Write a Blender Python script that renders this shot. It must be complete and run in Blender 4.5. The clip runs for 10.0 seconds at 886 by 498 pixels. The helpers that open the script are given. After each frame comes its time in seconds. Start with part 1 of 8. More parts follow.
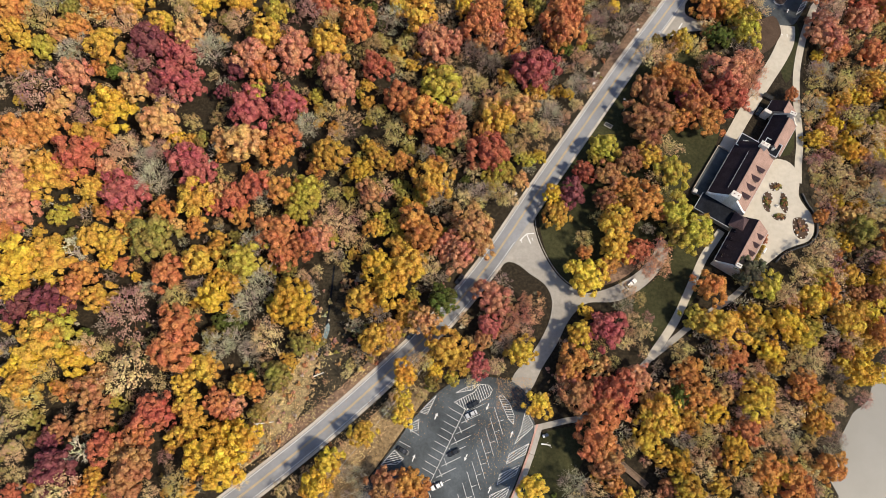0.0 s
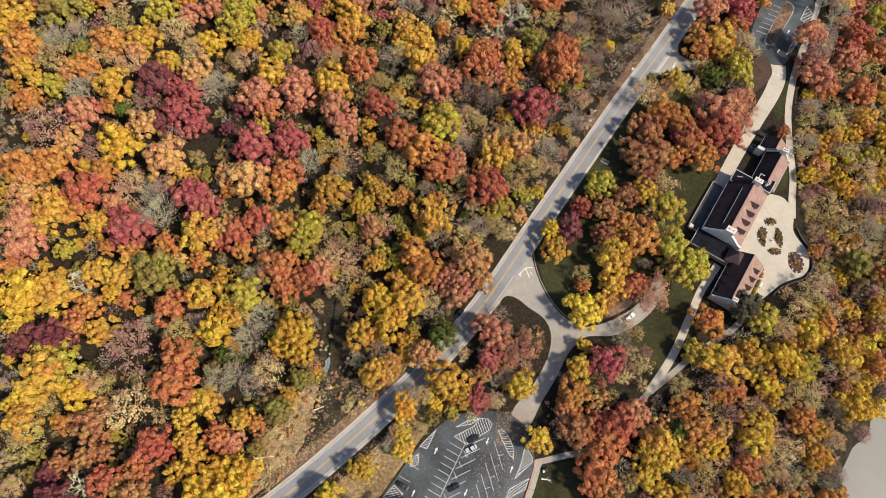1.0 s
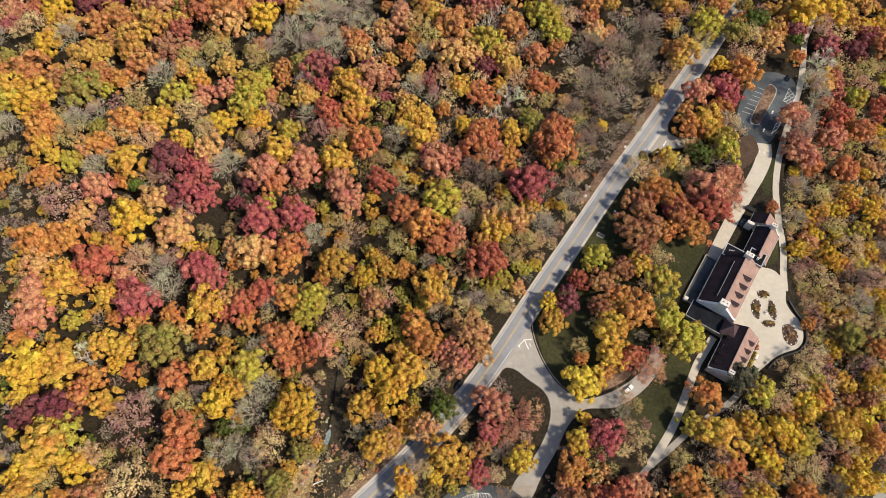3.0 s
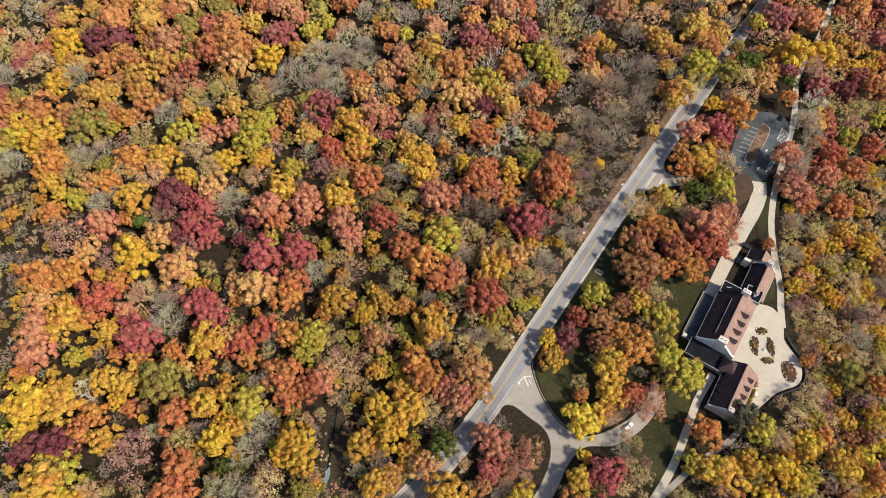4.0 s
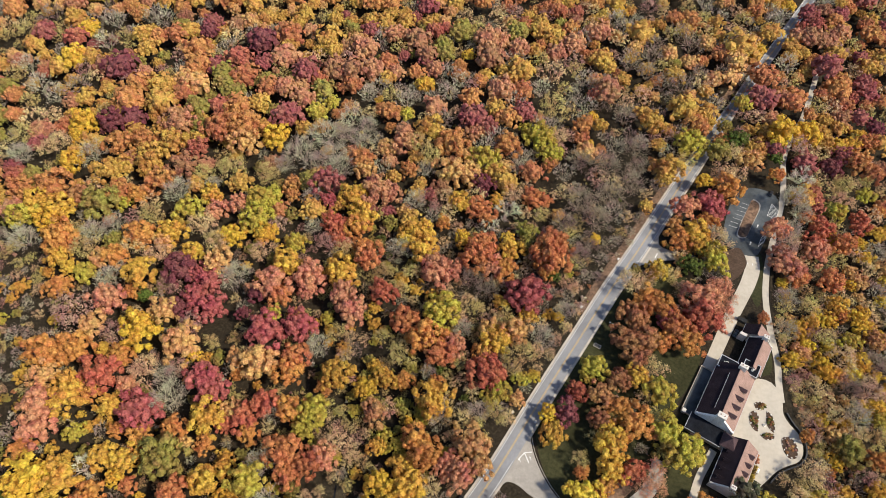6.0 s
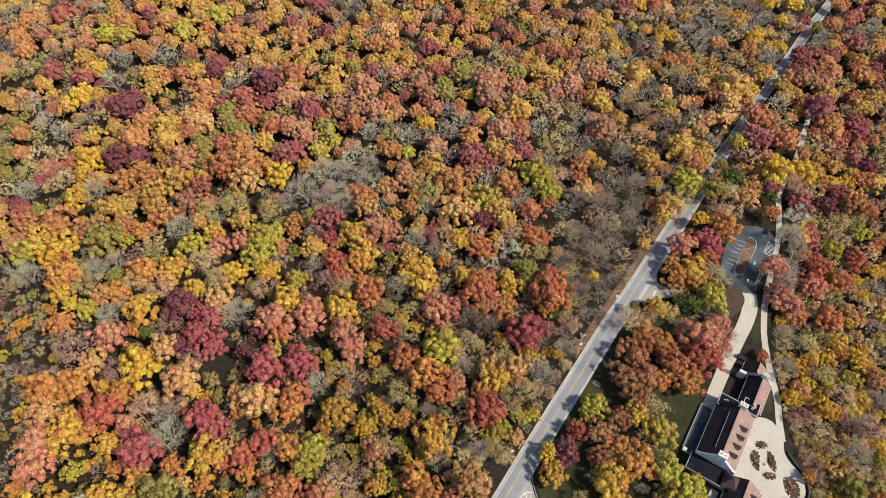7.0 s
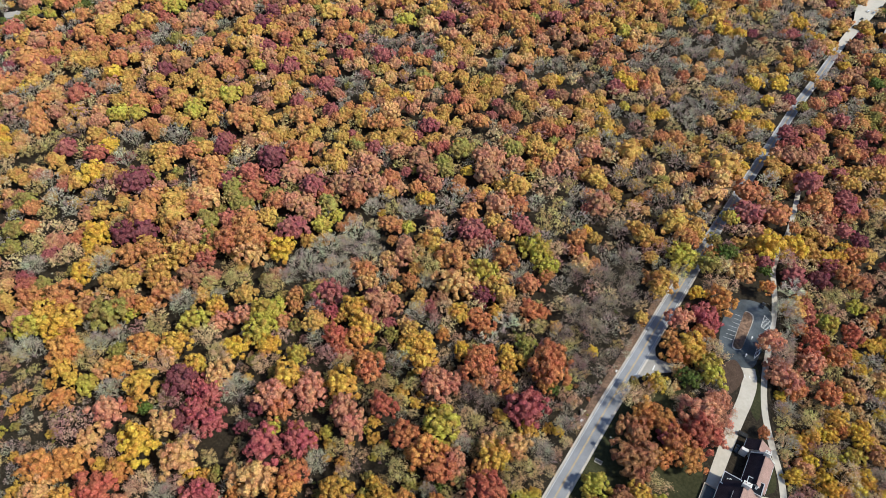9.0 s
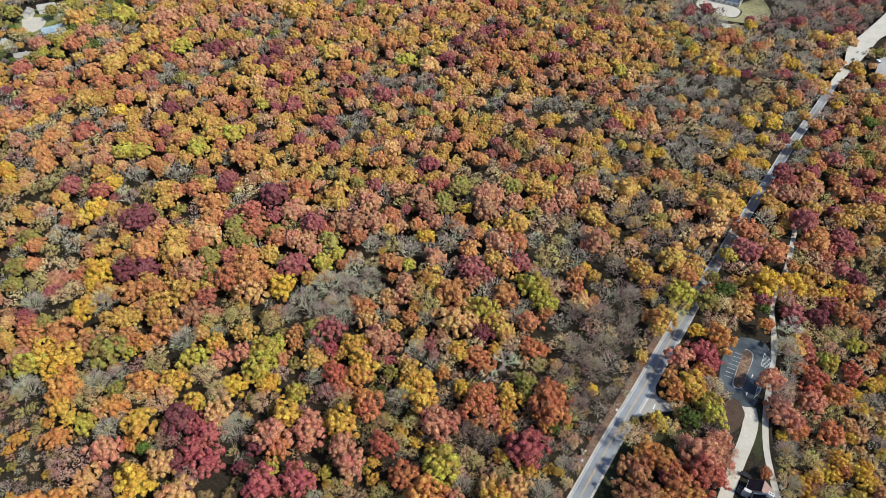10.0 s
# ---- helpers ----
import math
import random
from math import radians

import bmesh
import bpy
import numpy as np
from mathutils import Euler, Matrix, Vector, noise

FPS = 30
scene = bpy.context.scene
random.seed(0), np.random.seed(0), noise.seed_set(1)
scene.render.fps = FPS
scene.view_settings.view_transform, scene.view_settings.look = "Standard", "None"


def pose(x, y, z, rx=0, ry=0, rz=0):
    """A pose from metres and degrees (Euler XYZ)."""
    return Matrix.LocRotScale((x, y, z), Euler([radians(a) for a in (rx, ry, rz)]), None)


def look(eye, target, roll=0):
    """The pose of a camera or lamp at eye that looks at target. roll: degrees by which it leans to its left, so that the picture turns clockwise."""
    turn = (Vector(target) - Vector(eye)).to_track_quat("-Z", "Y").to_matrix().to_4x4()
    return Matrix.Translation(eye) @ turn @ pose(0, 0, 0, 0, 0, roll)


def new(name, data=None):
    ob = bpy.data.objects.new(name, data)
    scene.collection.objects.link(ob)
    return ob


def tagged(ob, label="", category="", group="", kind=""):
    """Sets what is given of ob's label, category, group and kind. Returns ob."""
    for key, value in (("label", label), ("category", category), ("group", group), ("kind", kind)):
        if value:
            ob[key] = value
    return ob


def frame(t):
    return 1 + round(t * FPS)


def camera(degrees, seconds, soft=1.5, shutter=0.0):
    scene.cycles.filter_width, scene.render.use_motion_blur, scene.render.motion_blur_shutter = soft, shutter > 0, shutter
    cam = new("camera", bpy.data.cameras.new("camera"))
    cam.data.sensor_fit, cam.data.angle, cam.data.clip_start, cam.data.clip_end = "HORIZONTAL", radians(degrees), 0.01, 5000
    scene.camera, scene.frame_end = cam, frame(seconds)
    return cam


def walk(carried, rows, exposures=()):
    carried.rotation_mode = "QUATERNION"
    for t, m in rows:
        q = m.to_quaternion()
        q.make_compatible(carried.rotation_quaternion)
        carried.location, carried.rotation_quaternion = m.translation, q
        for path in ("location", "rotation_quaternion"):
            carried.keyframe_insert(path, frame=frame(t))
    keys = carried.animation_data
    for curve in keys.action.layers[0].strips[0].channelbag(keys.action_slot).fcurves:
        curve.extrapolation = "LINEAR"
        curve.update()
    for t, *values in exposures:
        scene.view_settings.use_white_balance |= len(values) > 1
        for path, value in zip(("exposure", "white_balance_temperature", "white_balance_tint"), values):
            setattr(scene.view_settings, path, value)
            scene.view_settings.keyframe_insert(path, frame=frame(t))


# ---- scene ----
EXPOSURE = 0.15
cam = camera(69.98, 10.0, soft=0.6)
# seconds, x, y, z, yaw, pitch below the horizon, roll: a drone that climbs straight up and lifts its gaze
ROWS = [
    (0.0, 0.00, 0.00, 248.00, 0.000, -73.001, -0.353),
    (0.5, -0.01, 0.17, 249.86, -0.043, -71.637, -0.296),
    (1.0, -0.03, 0.43, 251.74, -0.083, -70.255, -0.242),
    (1.5, -0.13, 0.71, 253.68, -0.111, -68.858, -0.186),
    (2.0, -0.18, 1.04, 255.57, -0.136, -67.437, -0.131),
    (2.5, -0.23, 1.29, 257.50, -0.160, -65.998, -0.085),
    (4.0, -0.40, 2.06, 263.17, -0.201, -61.659, 0.031),
    (4.5, -0.43, 2.32, 265.10, -0.220, -60.214, 0.065),
    (5.0, -0.51, 2.63, 266.99, -0.234, -58.777, 0.102),
    (5.5, -0.60, 2.95, 268.86, -0.254, -57.351, 0.135),
    (7.0, -0.78, 3.92, 274.86, -0.303, -53.048, 0.219),
    (7.5, -0.85, 4.21, 276.77, -0.318, -51.613, 0.243),
    (8.0, -0.92, 4.40, 278.65, -0.334, -50.161, 0.259),
    (8.5, -0.95, 4.56, 280.48, -0.341, -48.694, 0.280),
    (9.0, -0.99, 4.70, 282.33, -0.331, -47.219, 0.294),
    (9.5, -0.95, 4.85, 284.17, -0.328, -45.744, 0.301),
    (10.0, -0.93, 5.02, 286.07, -0.319, -44.256, 0.310),
]


def sight(x, y, z, yaw, pitch, roll):
    ya, pa = radians(yaw), radians(pitch)
    way = Vector((-math.sin(ya) * math.cos(pa), math.cos(ya) * math.cos(pa), math.sin(pa)))
    return look((x, y, z), Vector((x, y, z)) + way, roll)


walk(cam, [(t, sight(*r)) for t, *r in ROWS], exposures=[(0.0, EXPOSURE - 0.03, 6650, 10), (5.5, EXPOSURE - 0.02, 6450, 10), (10.0, EXPOSURE - 0.08, 5620, 5)])

# ---- light ----
SUN_WAY = Vector((0.91, -0.41, 0)).normalized()
SUN_UP = 48.0
world = bpy.data.worlds.new("sky")
scene.world = world
world.use_nodes = True
wn = world.node_tree.nodes
sky = wn.new("ShaderNodeTexSky")
sky.sky_type, sky.sun_disc = "NISHITA", False
sky.sun_elevation, sky.sun_rotation = radians(SUN_UP), math.atan2(SUN_WAY.x, SUN_WAY.y)
wn["Background"].inputs["Strength"].default_value = 0.150
world.node_tree.links.new(sky.outputs["Color"], wn["Background"].inputs["Color"])
sun = new("sun", bpy.data.lights.new("sun", "SUN"))
sun.data.energy, sun.data.angle, sun.data.color = 5.0, radians(5.0), (1.0, 0.885, 0.71)
sun.matrix_world = look(SUN_WAY * math.cos(radians(SUN_UP)) * 900 + Vector((0, 0, math.sin(radians(SUN_UP)) * 900)), (0, 0, 0))


# ---- materials ----
def shader(name, rough=0.8, metal=0.0, spec=0.3):
    m = bpy.data.materials.new(name)
    m.use_nodes = True
    b = m.node_tree.nodes["Principled BSDF"]
    b.inputs["Roughness"].default_value = rough
    b.inputs["Metallic"].default_value = metal
    b.inputs["Specular IOR Level"].default_value = spec
    return m, m.node_tree.nodes, m.node_tree.links, b


def noise_mix(nodes, links, scale, stops, detail=4.0, vector=None, rough=0.6):
    """A noise texture through a colour ramp of (position, colour) stops."""
    n = nodes.new("ShaderNodeTexNoise")
    n.inputs["Scale"].default_value, n.inputs["Detail"].default_value, n.inputs["Roughness"].default_value = scale, detail, rough
    if vector is not None:
        links.new(vector, n.inputs["Vector"])
    r = nodes.new("ShaderNodeValToRGB")
    while len(r.color_ramp.elements) < len(stops):
        r.color_ramp.elements.new(0.5)
    for e, (p, c) in zip(r.color_ramp.elements, stops):
        e.position, e.color = p, (*c, 1)
    links.new(n.outputs["Fac"], r.inputs["Fac"])
    return r.outputs["Color"]


def blend(nodes, links, kind, fac, a, b):
    m = nodes.new("ShaderNodeMix")
    m.data_type, m.blend_type = "RGBA", kind
    for socket, value in ((m.inputs[0], fac), (m.inputs[6], a), (m.inputs[7], b)):
        if hasattr(value, "links"):
            links.new(value, socket)
        elif isinstance(value, tuple):
            socket.default_value = (*value, 1)
        else:
            socket.default_value = value
    return m.outputs[2]


def surface(name, dark, light, fine=6.0, coarse=0.08, rough=0.85, spec=0.25, stain=(0.72, 1.12), bump=0.0, metal=0.0):
    """Two scales of variation: a fine grain from dark to light, and broad stains over it."""
    m, nodes, links, b = shader(name, rough, metal, spec)
    where = nodes.new("ShaderNodeNewGeometry").outputs["Position"]
    grain = noise_mix(nodes, links, fine, [(0.3, dark), (0.7, light)], 5, where)
    stains = noise_mix(nodes, links, coarse, [(0.3, (stain[0],) * 3), (0.7, (stain[1],) * 3)], 4, where)
    links.new(blend(nodes, links, "MULTIPLY", 1.0, grain, stains), b.inputs["Base Color"])
    if bump:
        n = nodes.new("ShaderNodeTexNoise")
        n.inputs["Scale"].default_value, n.inputs["Detail"].default_value = fine, 5
        links.new(where, n.inputs["Vector"])
        bp = nodes.new("ShaderNodeBump")
        bp.inputs["Strength"].default_value, bp.inputs["Distance"].default_value = 0.8, bump
        links.new(n.outputs["Fac"], bp.inputs["Height"])
        links.new(bp.outputs["Normal"], b.inputs["Normal"])
    return m


def leaf(name, color, spread=0.2):
    """Autumn leaves: every spray differs a little, every tree a little more; thin enough to let some light through."""
    m, nodes, links, b = shader(name, 0.75, 0.0, 0.15)
    geo = nodes.new("ShaderNodeNewGeometry")
    info = nodes.new("ShaderNodeObjectInfo")
    r = nodes.new("ShaderNodeValToRGB")
    lo = tuple(c * (1 - spread) for c in color)
    hi = tuple(min(0.9, c * (1 + spread) + 0.01) for c in color)
    r.color_ramp.elements[0].color, r.color_ramp.elements[1].color = (*lo, 1), (*hi, 1)
    links.new(geo.outputs["Random Per Island"], r.inputs["Fac"])
    t = nodes.new("ShaderNodeValToRGB")
    t.color_ramp.elements[0].color, t.color_ramp.elements[1].color = (0.82, 0.78, 0.80, 1), (1.15, 1.18, 1.1, 1)
    links.new(info.outputs["Random"], t.inputs["Fac"])
    tint = blend(nodes, links, "MULTIPLY", 1.0, r.outputs["Color"], t.outputs["Color"])
    patch = noise_mix(nodes, links, 0.14, [(0.32, (0.94, 0.70, 0.82)), (0.68, (1.11, 1.30, 1.0))], 3, geo.outputs["Position"])
    mottle = noise_mix(nodes, links, 1.1, [(0.36, (0.66, 0.63, 0.65)), (0.62, (1.16, 1.16, 1.13))], 4, geo.outputs["Position"])
    full = blend(nodes, links, "MULTIPLY", 1.0, blend(nodes, links, "MULTIPLY", 1.0, tint, patch), mottle)
    links.new(full, b.inputs["Base Color"])
    tuft = nodes.new("ShaderNodeTexNoise")
    tuft.inputs["Scale"].default_value, tuft.inputs["Detail"].default_value = 1.5, 4
    links.new(geo.outputs["Position"], tuft.inputs["Vector"])
    relief = nodes.new("ShaderNodeBump")
    relief.inputs["Strength"].default_value, relief.inputs["Distance"].default_value = 1.0, 0.55
    links.new(tuft.outputs["Fac"], relief.inputs["Height"])
    links.new(relief.outputs["Normal"], b.inputs["Normal"])
    thin = nodes.new("ShaderNodeBsdfTranslucent")
    links.new(full, thin.inputs["Color"])
    mixed = nodes.new("ShaderNodeMixShader")
    mixed.inputs[0].default_value = 0.3
    links.new(b.outputs[0], mixed.inputs[1])
    links.new(thin.outputs[0], mixed.inputs[2])
    links.new(mixed.outputs[0], nodes["Material Output"].inputs["Surface"])
    return m


LEAF = {
    "y": leaf("golden_yellow_leaves", (0.63, 0.41, 0.065)),
    "d": leaf("deep_gold_leaves", (0.6, 0.375, 0.08)),
    "a": leaf("apricot_leaves", (0.61, 0.365, 0.17)),
    "o": leaf("orange_leaves", (0.56, 0.265, 0.09)),
    "e": leaf("ember_orange_leaves", (0.52, 0.205, 0.1)),
    "r": leaf("red_leaves", (0.48, 0.15, 0.1)),
    "c": leaf("crimson_leaves", (0.42, 0.12, 0.13)),
    "m": leaf("maroon_leaves", (0.21, 0.065, 0.085)),
    "v": leaf("mauve_leaves", (0.47, 0.28, 0.255)),
    "s": leaf("salmon_leaves", (0.57, 0.26, 0.18)),
    "p": leaf("pale_pink_leaves", (0.63, 0.42, 0.29)),
    "b": leaf("russet_leaves", (0.43, 0.215, 0.11)),
    "t": leaf("tan_leaves", (0.68, 0.52, 0.31)),
    "q": leaf("olive_tan_leaves", (0.54, 0.435, 0.2)),
    "g": leaf("olive_green_leaves", (0.3, 0.255, 0.075)),
    "l": leaf("lime_yellow_leaves", (0.45, 0.372, 0.075)),
    "L": leaf("lemon_leaves", (0.64, 0.465, 0.08)),
    # Leaves of the far trees: distance haze is put into these duller colours.
    "O": leaf("hazed_orange_leaves", (0.51, 0.245, 0.105)),
    "E": leaf("hazed_ember_leaves", (0.46, 0.19, 0.1)),
    "C": leaf("hazed_crimson_leaves", (0.34, 0.115, 0.12)),
    "R": leaf("hazed_red_leaves", (0.42, 0.145, 0.11)),
    "D": leaf("hazed_gold_leaves", (0.53, 0.325, 0.095)),
    "S": leaf("hazed_salmon_leaves", (0.49, 0.245, 0.155)),
    "B": leaf("hazed_russet_leaves", (0.36, 0.18, 0.115)),
    "W": leaf("thin_salmon_leaves", (0.56, 0.29, 0.2)),
    "N": leaf("grey_green_needles", (0.14, 0.155, 0.095)),
    "G": leaf("green_leaves", (0.115, 0.145, 0.035)),
    "k": leaf("grey_twigs", (0.50, 0.455, 0.395), 0.3),
    "u": leaf("mauve_twigs", (0.36, 0.285, 0.25), 0.3),
    "K": leaf("white_twigs", (0.68, 0.64, 0.59), 0.2),
}
BARK = surface("grey_bark", (0.10, 0.085, 0.07), (0.20, 0.17, 0.14), 4.0, 0.3)


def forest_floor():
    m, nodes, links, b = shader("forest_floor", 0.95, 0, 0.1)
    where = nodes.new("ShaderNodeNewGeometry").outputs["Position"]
    # Both tones are darkened to hold the deep shade between the trees.
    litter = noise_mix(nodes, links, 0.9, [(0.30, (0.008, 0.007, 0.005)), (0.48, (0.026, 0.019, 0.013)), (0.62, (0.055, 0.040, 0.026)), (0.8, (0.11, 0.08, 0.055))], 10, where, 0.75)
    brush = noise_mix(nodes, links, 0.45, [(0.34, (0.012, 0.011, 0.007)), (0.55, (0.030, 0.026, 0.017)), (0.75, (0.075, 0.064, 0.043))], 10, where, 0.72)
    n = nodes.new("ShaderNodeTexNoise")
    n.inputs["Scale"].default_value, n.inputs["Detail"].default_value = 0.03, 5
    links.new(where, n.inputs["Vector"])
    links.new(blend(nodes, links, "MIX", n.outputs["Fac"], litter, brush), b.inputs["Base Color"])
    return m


FLOOR = forest_floor()
# Dark grass colour that also holds the tree shade lying on the lawns.
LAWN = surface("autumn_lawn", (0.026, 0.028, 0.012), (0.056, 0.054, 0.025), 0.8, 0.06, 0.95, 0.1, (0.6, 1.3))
MEADOW = surface("dry_meadow", (0.15, 0.115, 0.06), (0.48, 0.365, 0.19), 0.5, 0.05, 0.95, 0.1, (0.5, 1.4))
LITTER = surface("fallen_red_leaves", (0.075, 0.05, 0.035), (0.26, 0.165, 0.11), 0.7, 0.08, 0.95, 0.1, (0.55, 1.25))
ROAD = surface("worn_asphalt", (0.185, 0.19, 0.203), (0.225, 0.229, 0.239), 0.9, 0.04, 0.85, 0.25, (0.72, 1.38))
VERGE = surface("leaf_strewn_dry_grass", (0.10, 0.07, 0.04), (0.36, 0.25, 0.13), 0.8, 0.07, 0.95, 0.1, (0.6, 1.3))
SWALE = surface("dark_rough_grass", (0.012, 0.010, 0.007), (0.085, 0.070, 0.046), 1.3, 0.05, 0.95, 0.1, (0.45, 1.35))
POOL = surface("pale_blue_pool", (0.10, 0.15, 0.16), (0.26, 0.33, 0.34), 0.8, 0.2, 0.2, 0.5, (0.7, 1.2))
SHOULDER = surface("pale_shoulder", (0.36, 0.32, 0.27), (0.55, 0.50, 0.43), 2.0, 0.09, 0.9, 0.2, (0.75, 1.15))
DRIVE = surface("weathered_concrete", (0.285, 0.264, 0.232), (0.345, 0.32, 0.285), 0.7, 0.05, 0.9, 0.2, (0.76, 1.18))
PLAZA = surface("pale_concrete", (0.43, 0.388, 0.318), (0.50, 0.452, 0.372), 0.5, 0.08, 0.9, 0.2, (0.88, 1.08))
LOT = surface("fresh_asphalt", (0.046, 0.053, 0.058), (0.064, 0.073, 0.079), 1.2, 0.055, 0.85, 0.2, (0.45, 2.0))
WHITE = surface("white_road_paint", (0.55, 0.55, 0.53), (0.80, 0.79, 0.76), 5.0, 0.4, 0.7, 0.3, (0.8, 1.05))
YELLOW = surface("yellow_road_paint", (0.50, 0.33, 0.10), (0.66, 0.45, 0.16), 4.0, 0.3, 0.7, 0.3, (0.75, 1.1))
KERB = surface("concrete_kerb", (0.30, 0.28, 0.25), (0.44, 0.41, 0.36), 3.0, 0.3)
PINK_KERB = surface("pink_paving", (0.40, 0.22, 0.18), (0.55, 0.34, 0.28), 3.0, 0.3)
STONE = surface("pale_limestone", (0.48, 0.45, 0.40), (0.72, 0.68, 0.62), 2.5, 0.5, 0.85, 0.2, (0.8, 1.08), 0.04)
WALL = surface("rough_stone_wall", (0.26, 0.22, 0.18), (0.50, 0.43, 0.36), 2.2, 0.4, 0.9, 0.2, (0.75, 1.1), 0.05)
# The tower's own maroon; on dormer slopes it puts shade into the colour.
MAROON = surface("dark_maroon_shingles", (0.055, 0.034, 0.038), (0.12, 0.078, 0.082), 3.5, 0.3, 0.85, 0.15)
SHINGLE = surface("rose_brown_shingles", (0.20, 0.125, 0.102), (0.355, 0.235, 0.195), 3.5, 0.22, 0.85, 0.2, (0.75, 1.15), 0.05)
# Near-black roof colour; shade on slopes facing away from the sun is in it.
SHADED_SHINGLE = surface("shade_dark_shingles", (0.014, 0.009, 0.012), (0.030, 0.022, 0.027), 3.0, 0.25, 0.85, 0.12, (0.7, 1.3), 0.03)
FLAT_ROOF = surface("dark_membrane", (0.004, 0.005, 0.008), (0.011, 0.013, 0.018), 1.2, 0.2, 0.85, 0.12, (0.6, 1.5))
METAL = surface("galvanised_metal", (0.45, 0.45, 0.45), (0.65, 0.65, 0.65), 3.0, 0.5, 0.4, 0.5, (0.85, 1.05), 0.0, 0.6)
DARK_METAL = surface("dark_metal", (0.03, 0.03, 0.03), (0.06, 0.06, 0.06), 3.0, 0.5, 0.5, 0.4)
TIMBER = surface("weathered_timber", (0.14, 0.09, 0.06), (0.28, 0.2, 0.14), 3.0, 0.4)
BOULDER = surface("white_boulder", (0.55, 0.53, 0.5), (0.85, 0.83, 0.8), 3.0, 0.6, 0.85, 0.2, (0.85, 1.05))
MULCH = surface("dark_mulch", (0.04, 0.026, 0.02), (0.12, 0.08, 0.055), 3.0, 0.3, 0.95, 0.1)
WATER = surface("silty_river", (0.20, 0.19, 0.165), (0.245, 0.235, 0.21), 0.03, 0.01, 0.25, 0.4, (0.92, 1.06))
GLASS = surface("dark_glass", (0.012, 0.014, 0.018), (0.03, 0.034, 0.04), 1.0, 0.3, 0.12, 0.5)
TYRE = surface("black_rubber", (0.012, 0.012, 0.012), (0.03, 0.03, 0.03), 5.0, 1.0)


def car_paint(name, c):
    return surface(name, c, tuple(v * 1.15 + 0.004 for v in c), 0.8, 0.3, 0.28, 0.5, (0.92, 1.05))


PAINT = {"black": car_paint("black_car_paint", (0.015, 0.017, 0.02)), "white": car_paint("white_car_paint", (0.72, 0.71, 0.69)),
         "silver": car_paint("silver_car_paint", (0.42, 0.43, 0.44)), "blue": car_paint("dark_blue_car_paint", (0.02, 0.03, 0.05))}


# ---- mesh helpers ----
def mesh_of(name, bm, material):
    me = bpy.data.meshes.new(name)
    bm.normal_update()
    bm.to_mesh(me)
    bm.free()
    if material is not None:
        me.materials.append(material)
    return me


def part(name, bm, material, parent=None, label=""):
    ob = new(name, mesh_of(name, bm, material))
    if parent is not None:
        ob.parent = parent
    return tagged(ob, label) if label else ob


def add_box(bm, x0, y0, z0, x1, y1, z1, bevel=0.0):
    vs = [bm.verts.new((x, y, z)) for z in (z0, z1) for x, y in ((x0, y0), (x1, y0), (x1, y1), (x0, y1))]
    faces = [bm.faces.new([vs[i] for i in f]) for f in ((3, 2, 1, 0), (4, 5, 6, 7), (0, 1, 5, 4), (1, 2, 6, 5), (2, 3, 7, 6), (3, 0, 4, 7))]
    if bevel:
        edges = {e for f in faces for e in f.edges}
        bmesh.ops.bevel(bm, geom=list(edges), offset=bevel, segments=1, affect="EDGES")
    return bm


def box(*v, bevel=0.0):
    return add_box(bmesh.new(), *v, bevel=bevel)


def smooth_line(points, step=2.0, closed=False):
    """A curve through the points, at about even steps."""
    p = [Vector((*q[:2], 0)) for q in points]
    n, out = len(p), []
    for i in range(n if closed else n - 1):
        a, b = p[i], p[(i + 1) % n]
        before = p[i - 1] if closed or i > 0 else a * 2 - b
        after = p[(i + 2) % n] if closed or i + 2 < n else b * 2 - a
        k = max(1, round((b - a).length / step))
        for j in range(k):
            t = j / k
            out.append(0.5 * ((2 * a) + (b - before) * t + (2 * before - 5 * a + 4 * b - after) * t * t + (3 * a - before - 3 * b + after) * t ** 3))
    return out if closed else out + [p[-1]]


def side_way(line, i):
    d = (line[min(i + 1, len(line) - 1)] - line[max(i - 1, 0)]).normalized()
    return Vector((d.y, -d.x, 0))


def ribbon(line, left, right, z, thick=0.12):
    """A slab along a line, from left to right of it in metres (right positive); both may be functions of the share of its length."""
    bm, rows = bmesh.new(), []
    for i, q in enumerate(line):
        s, t = side_way(line, i), i / (len(line) - 1)
        lo, hi = (v(t) if callable(v) else v for v in (left, right))
        a, b = q + s * lo, q + s * hi
        rows.append([bm.verts.new((*w, h)) for w, h in ((a.xy, z - thick), (a.xy, z), (b.xy, z), (b.xy, z - thick))])
    for r0, r1 in zip(rows, rows[1:]):
        for k in range(3):
            bm.faces.new((r0[k], r0[k + 1], r1[k + 1], r1[k]))
    for r in (rows[0], rows[-1]):
        bm.faces.new(r)
    bmesh.ops.recalc_face_normals(bm, faces=bm.faces)
    return bm


def slab(outline, z, thick=0.15):
    """A flat slab with the given outline."""
    bm = bmesh.new()
    f = bm.faces.new([bm.verts.new((q[0], q[1], z)) for q in outline])
    if f.normal.z < 0 or sum((a[0] * b[1] - b[0] * a[1]) for a, b in zip(outline, list(outline[1:]) + [outline[0]])) < 0:
        f.normal_flip()
    edges = list(f.edges)
    out = bmesh.ops.extrude_edge_only(bm, edges=edges)
    for v in out["geom"]:
        if isinstance(v, bmesh.types.BMVert):
            v.co.z -= thick
    bmesh.ops.triangulate(bm, faces=[f])
    bmesh.ops.recalc_face_normals(bm, faces=bm.faces)
    return bm


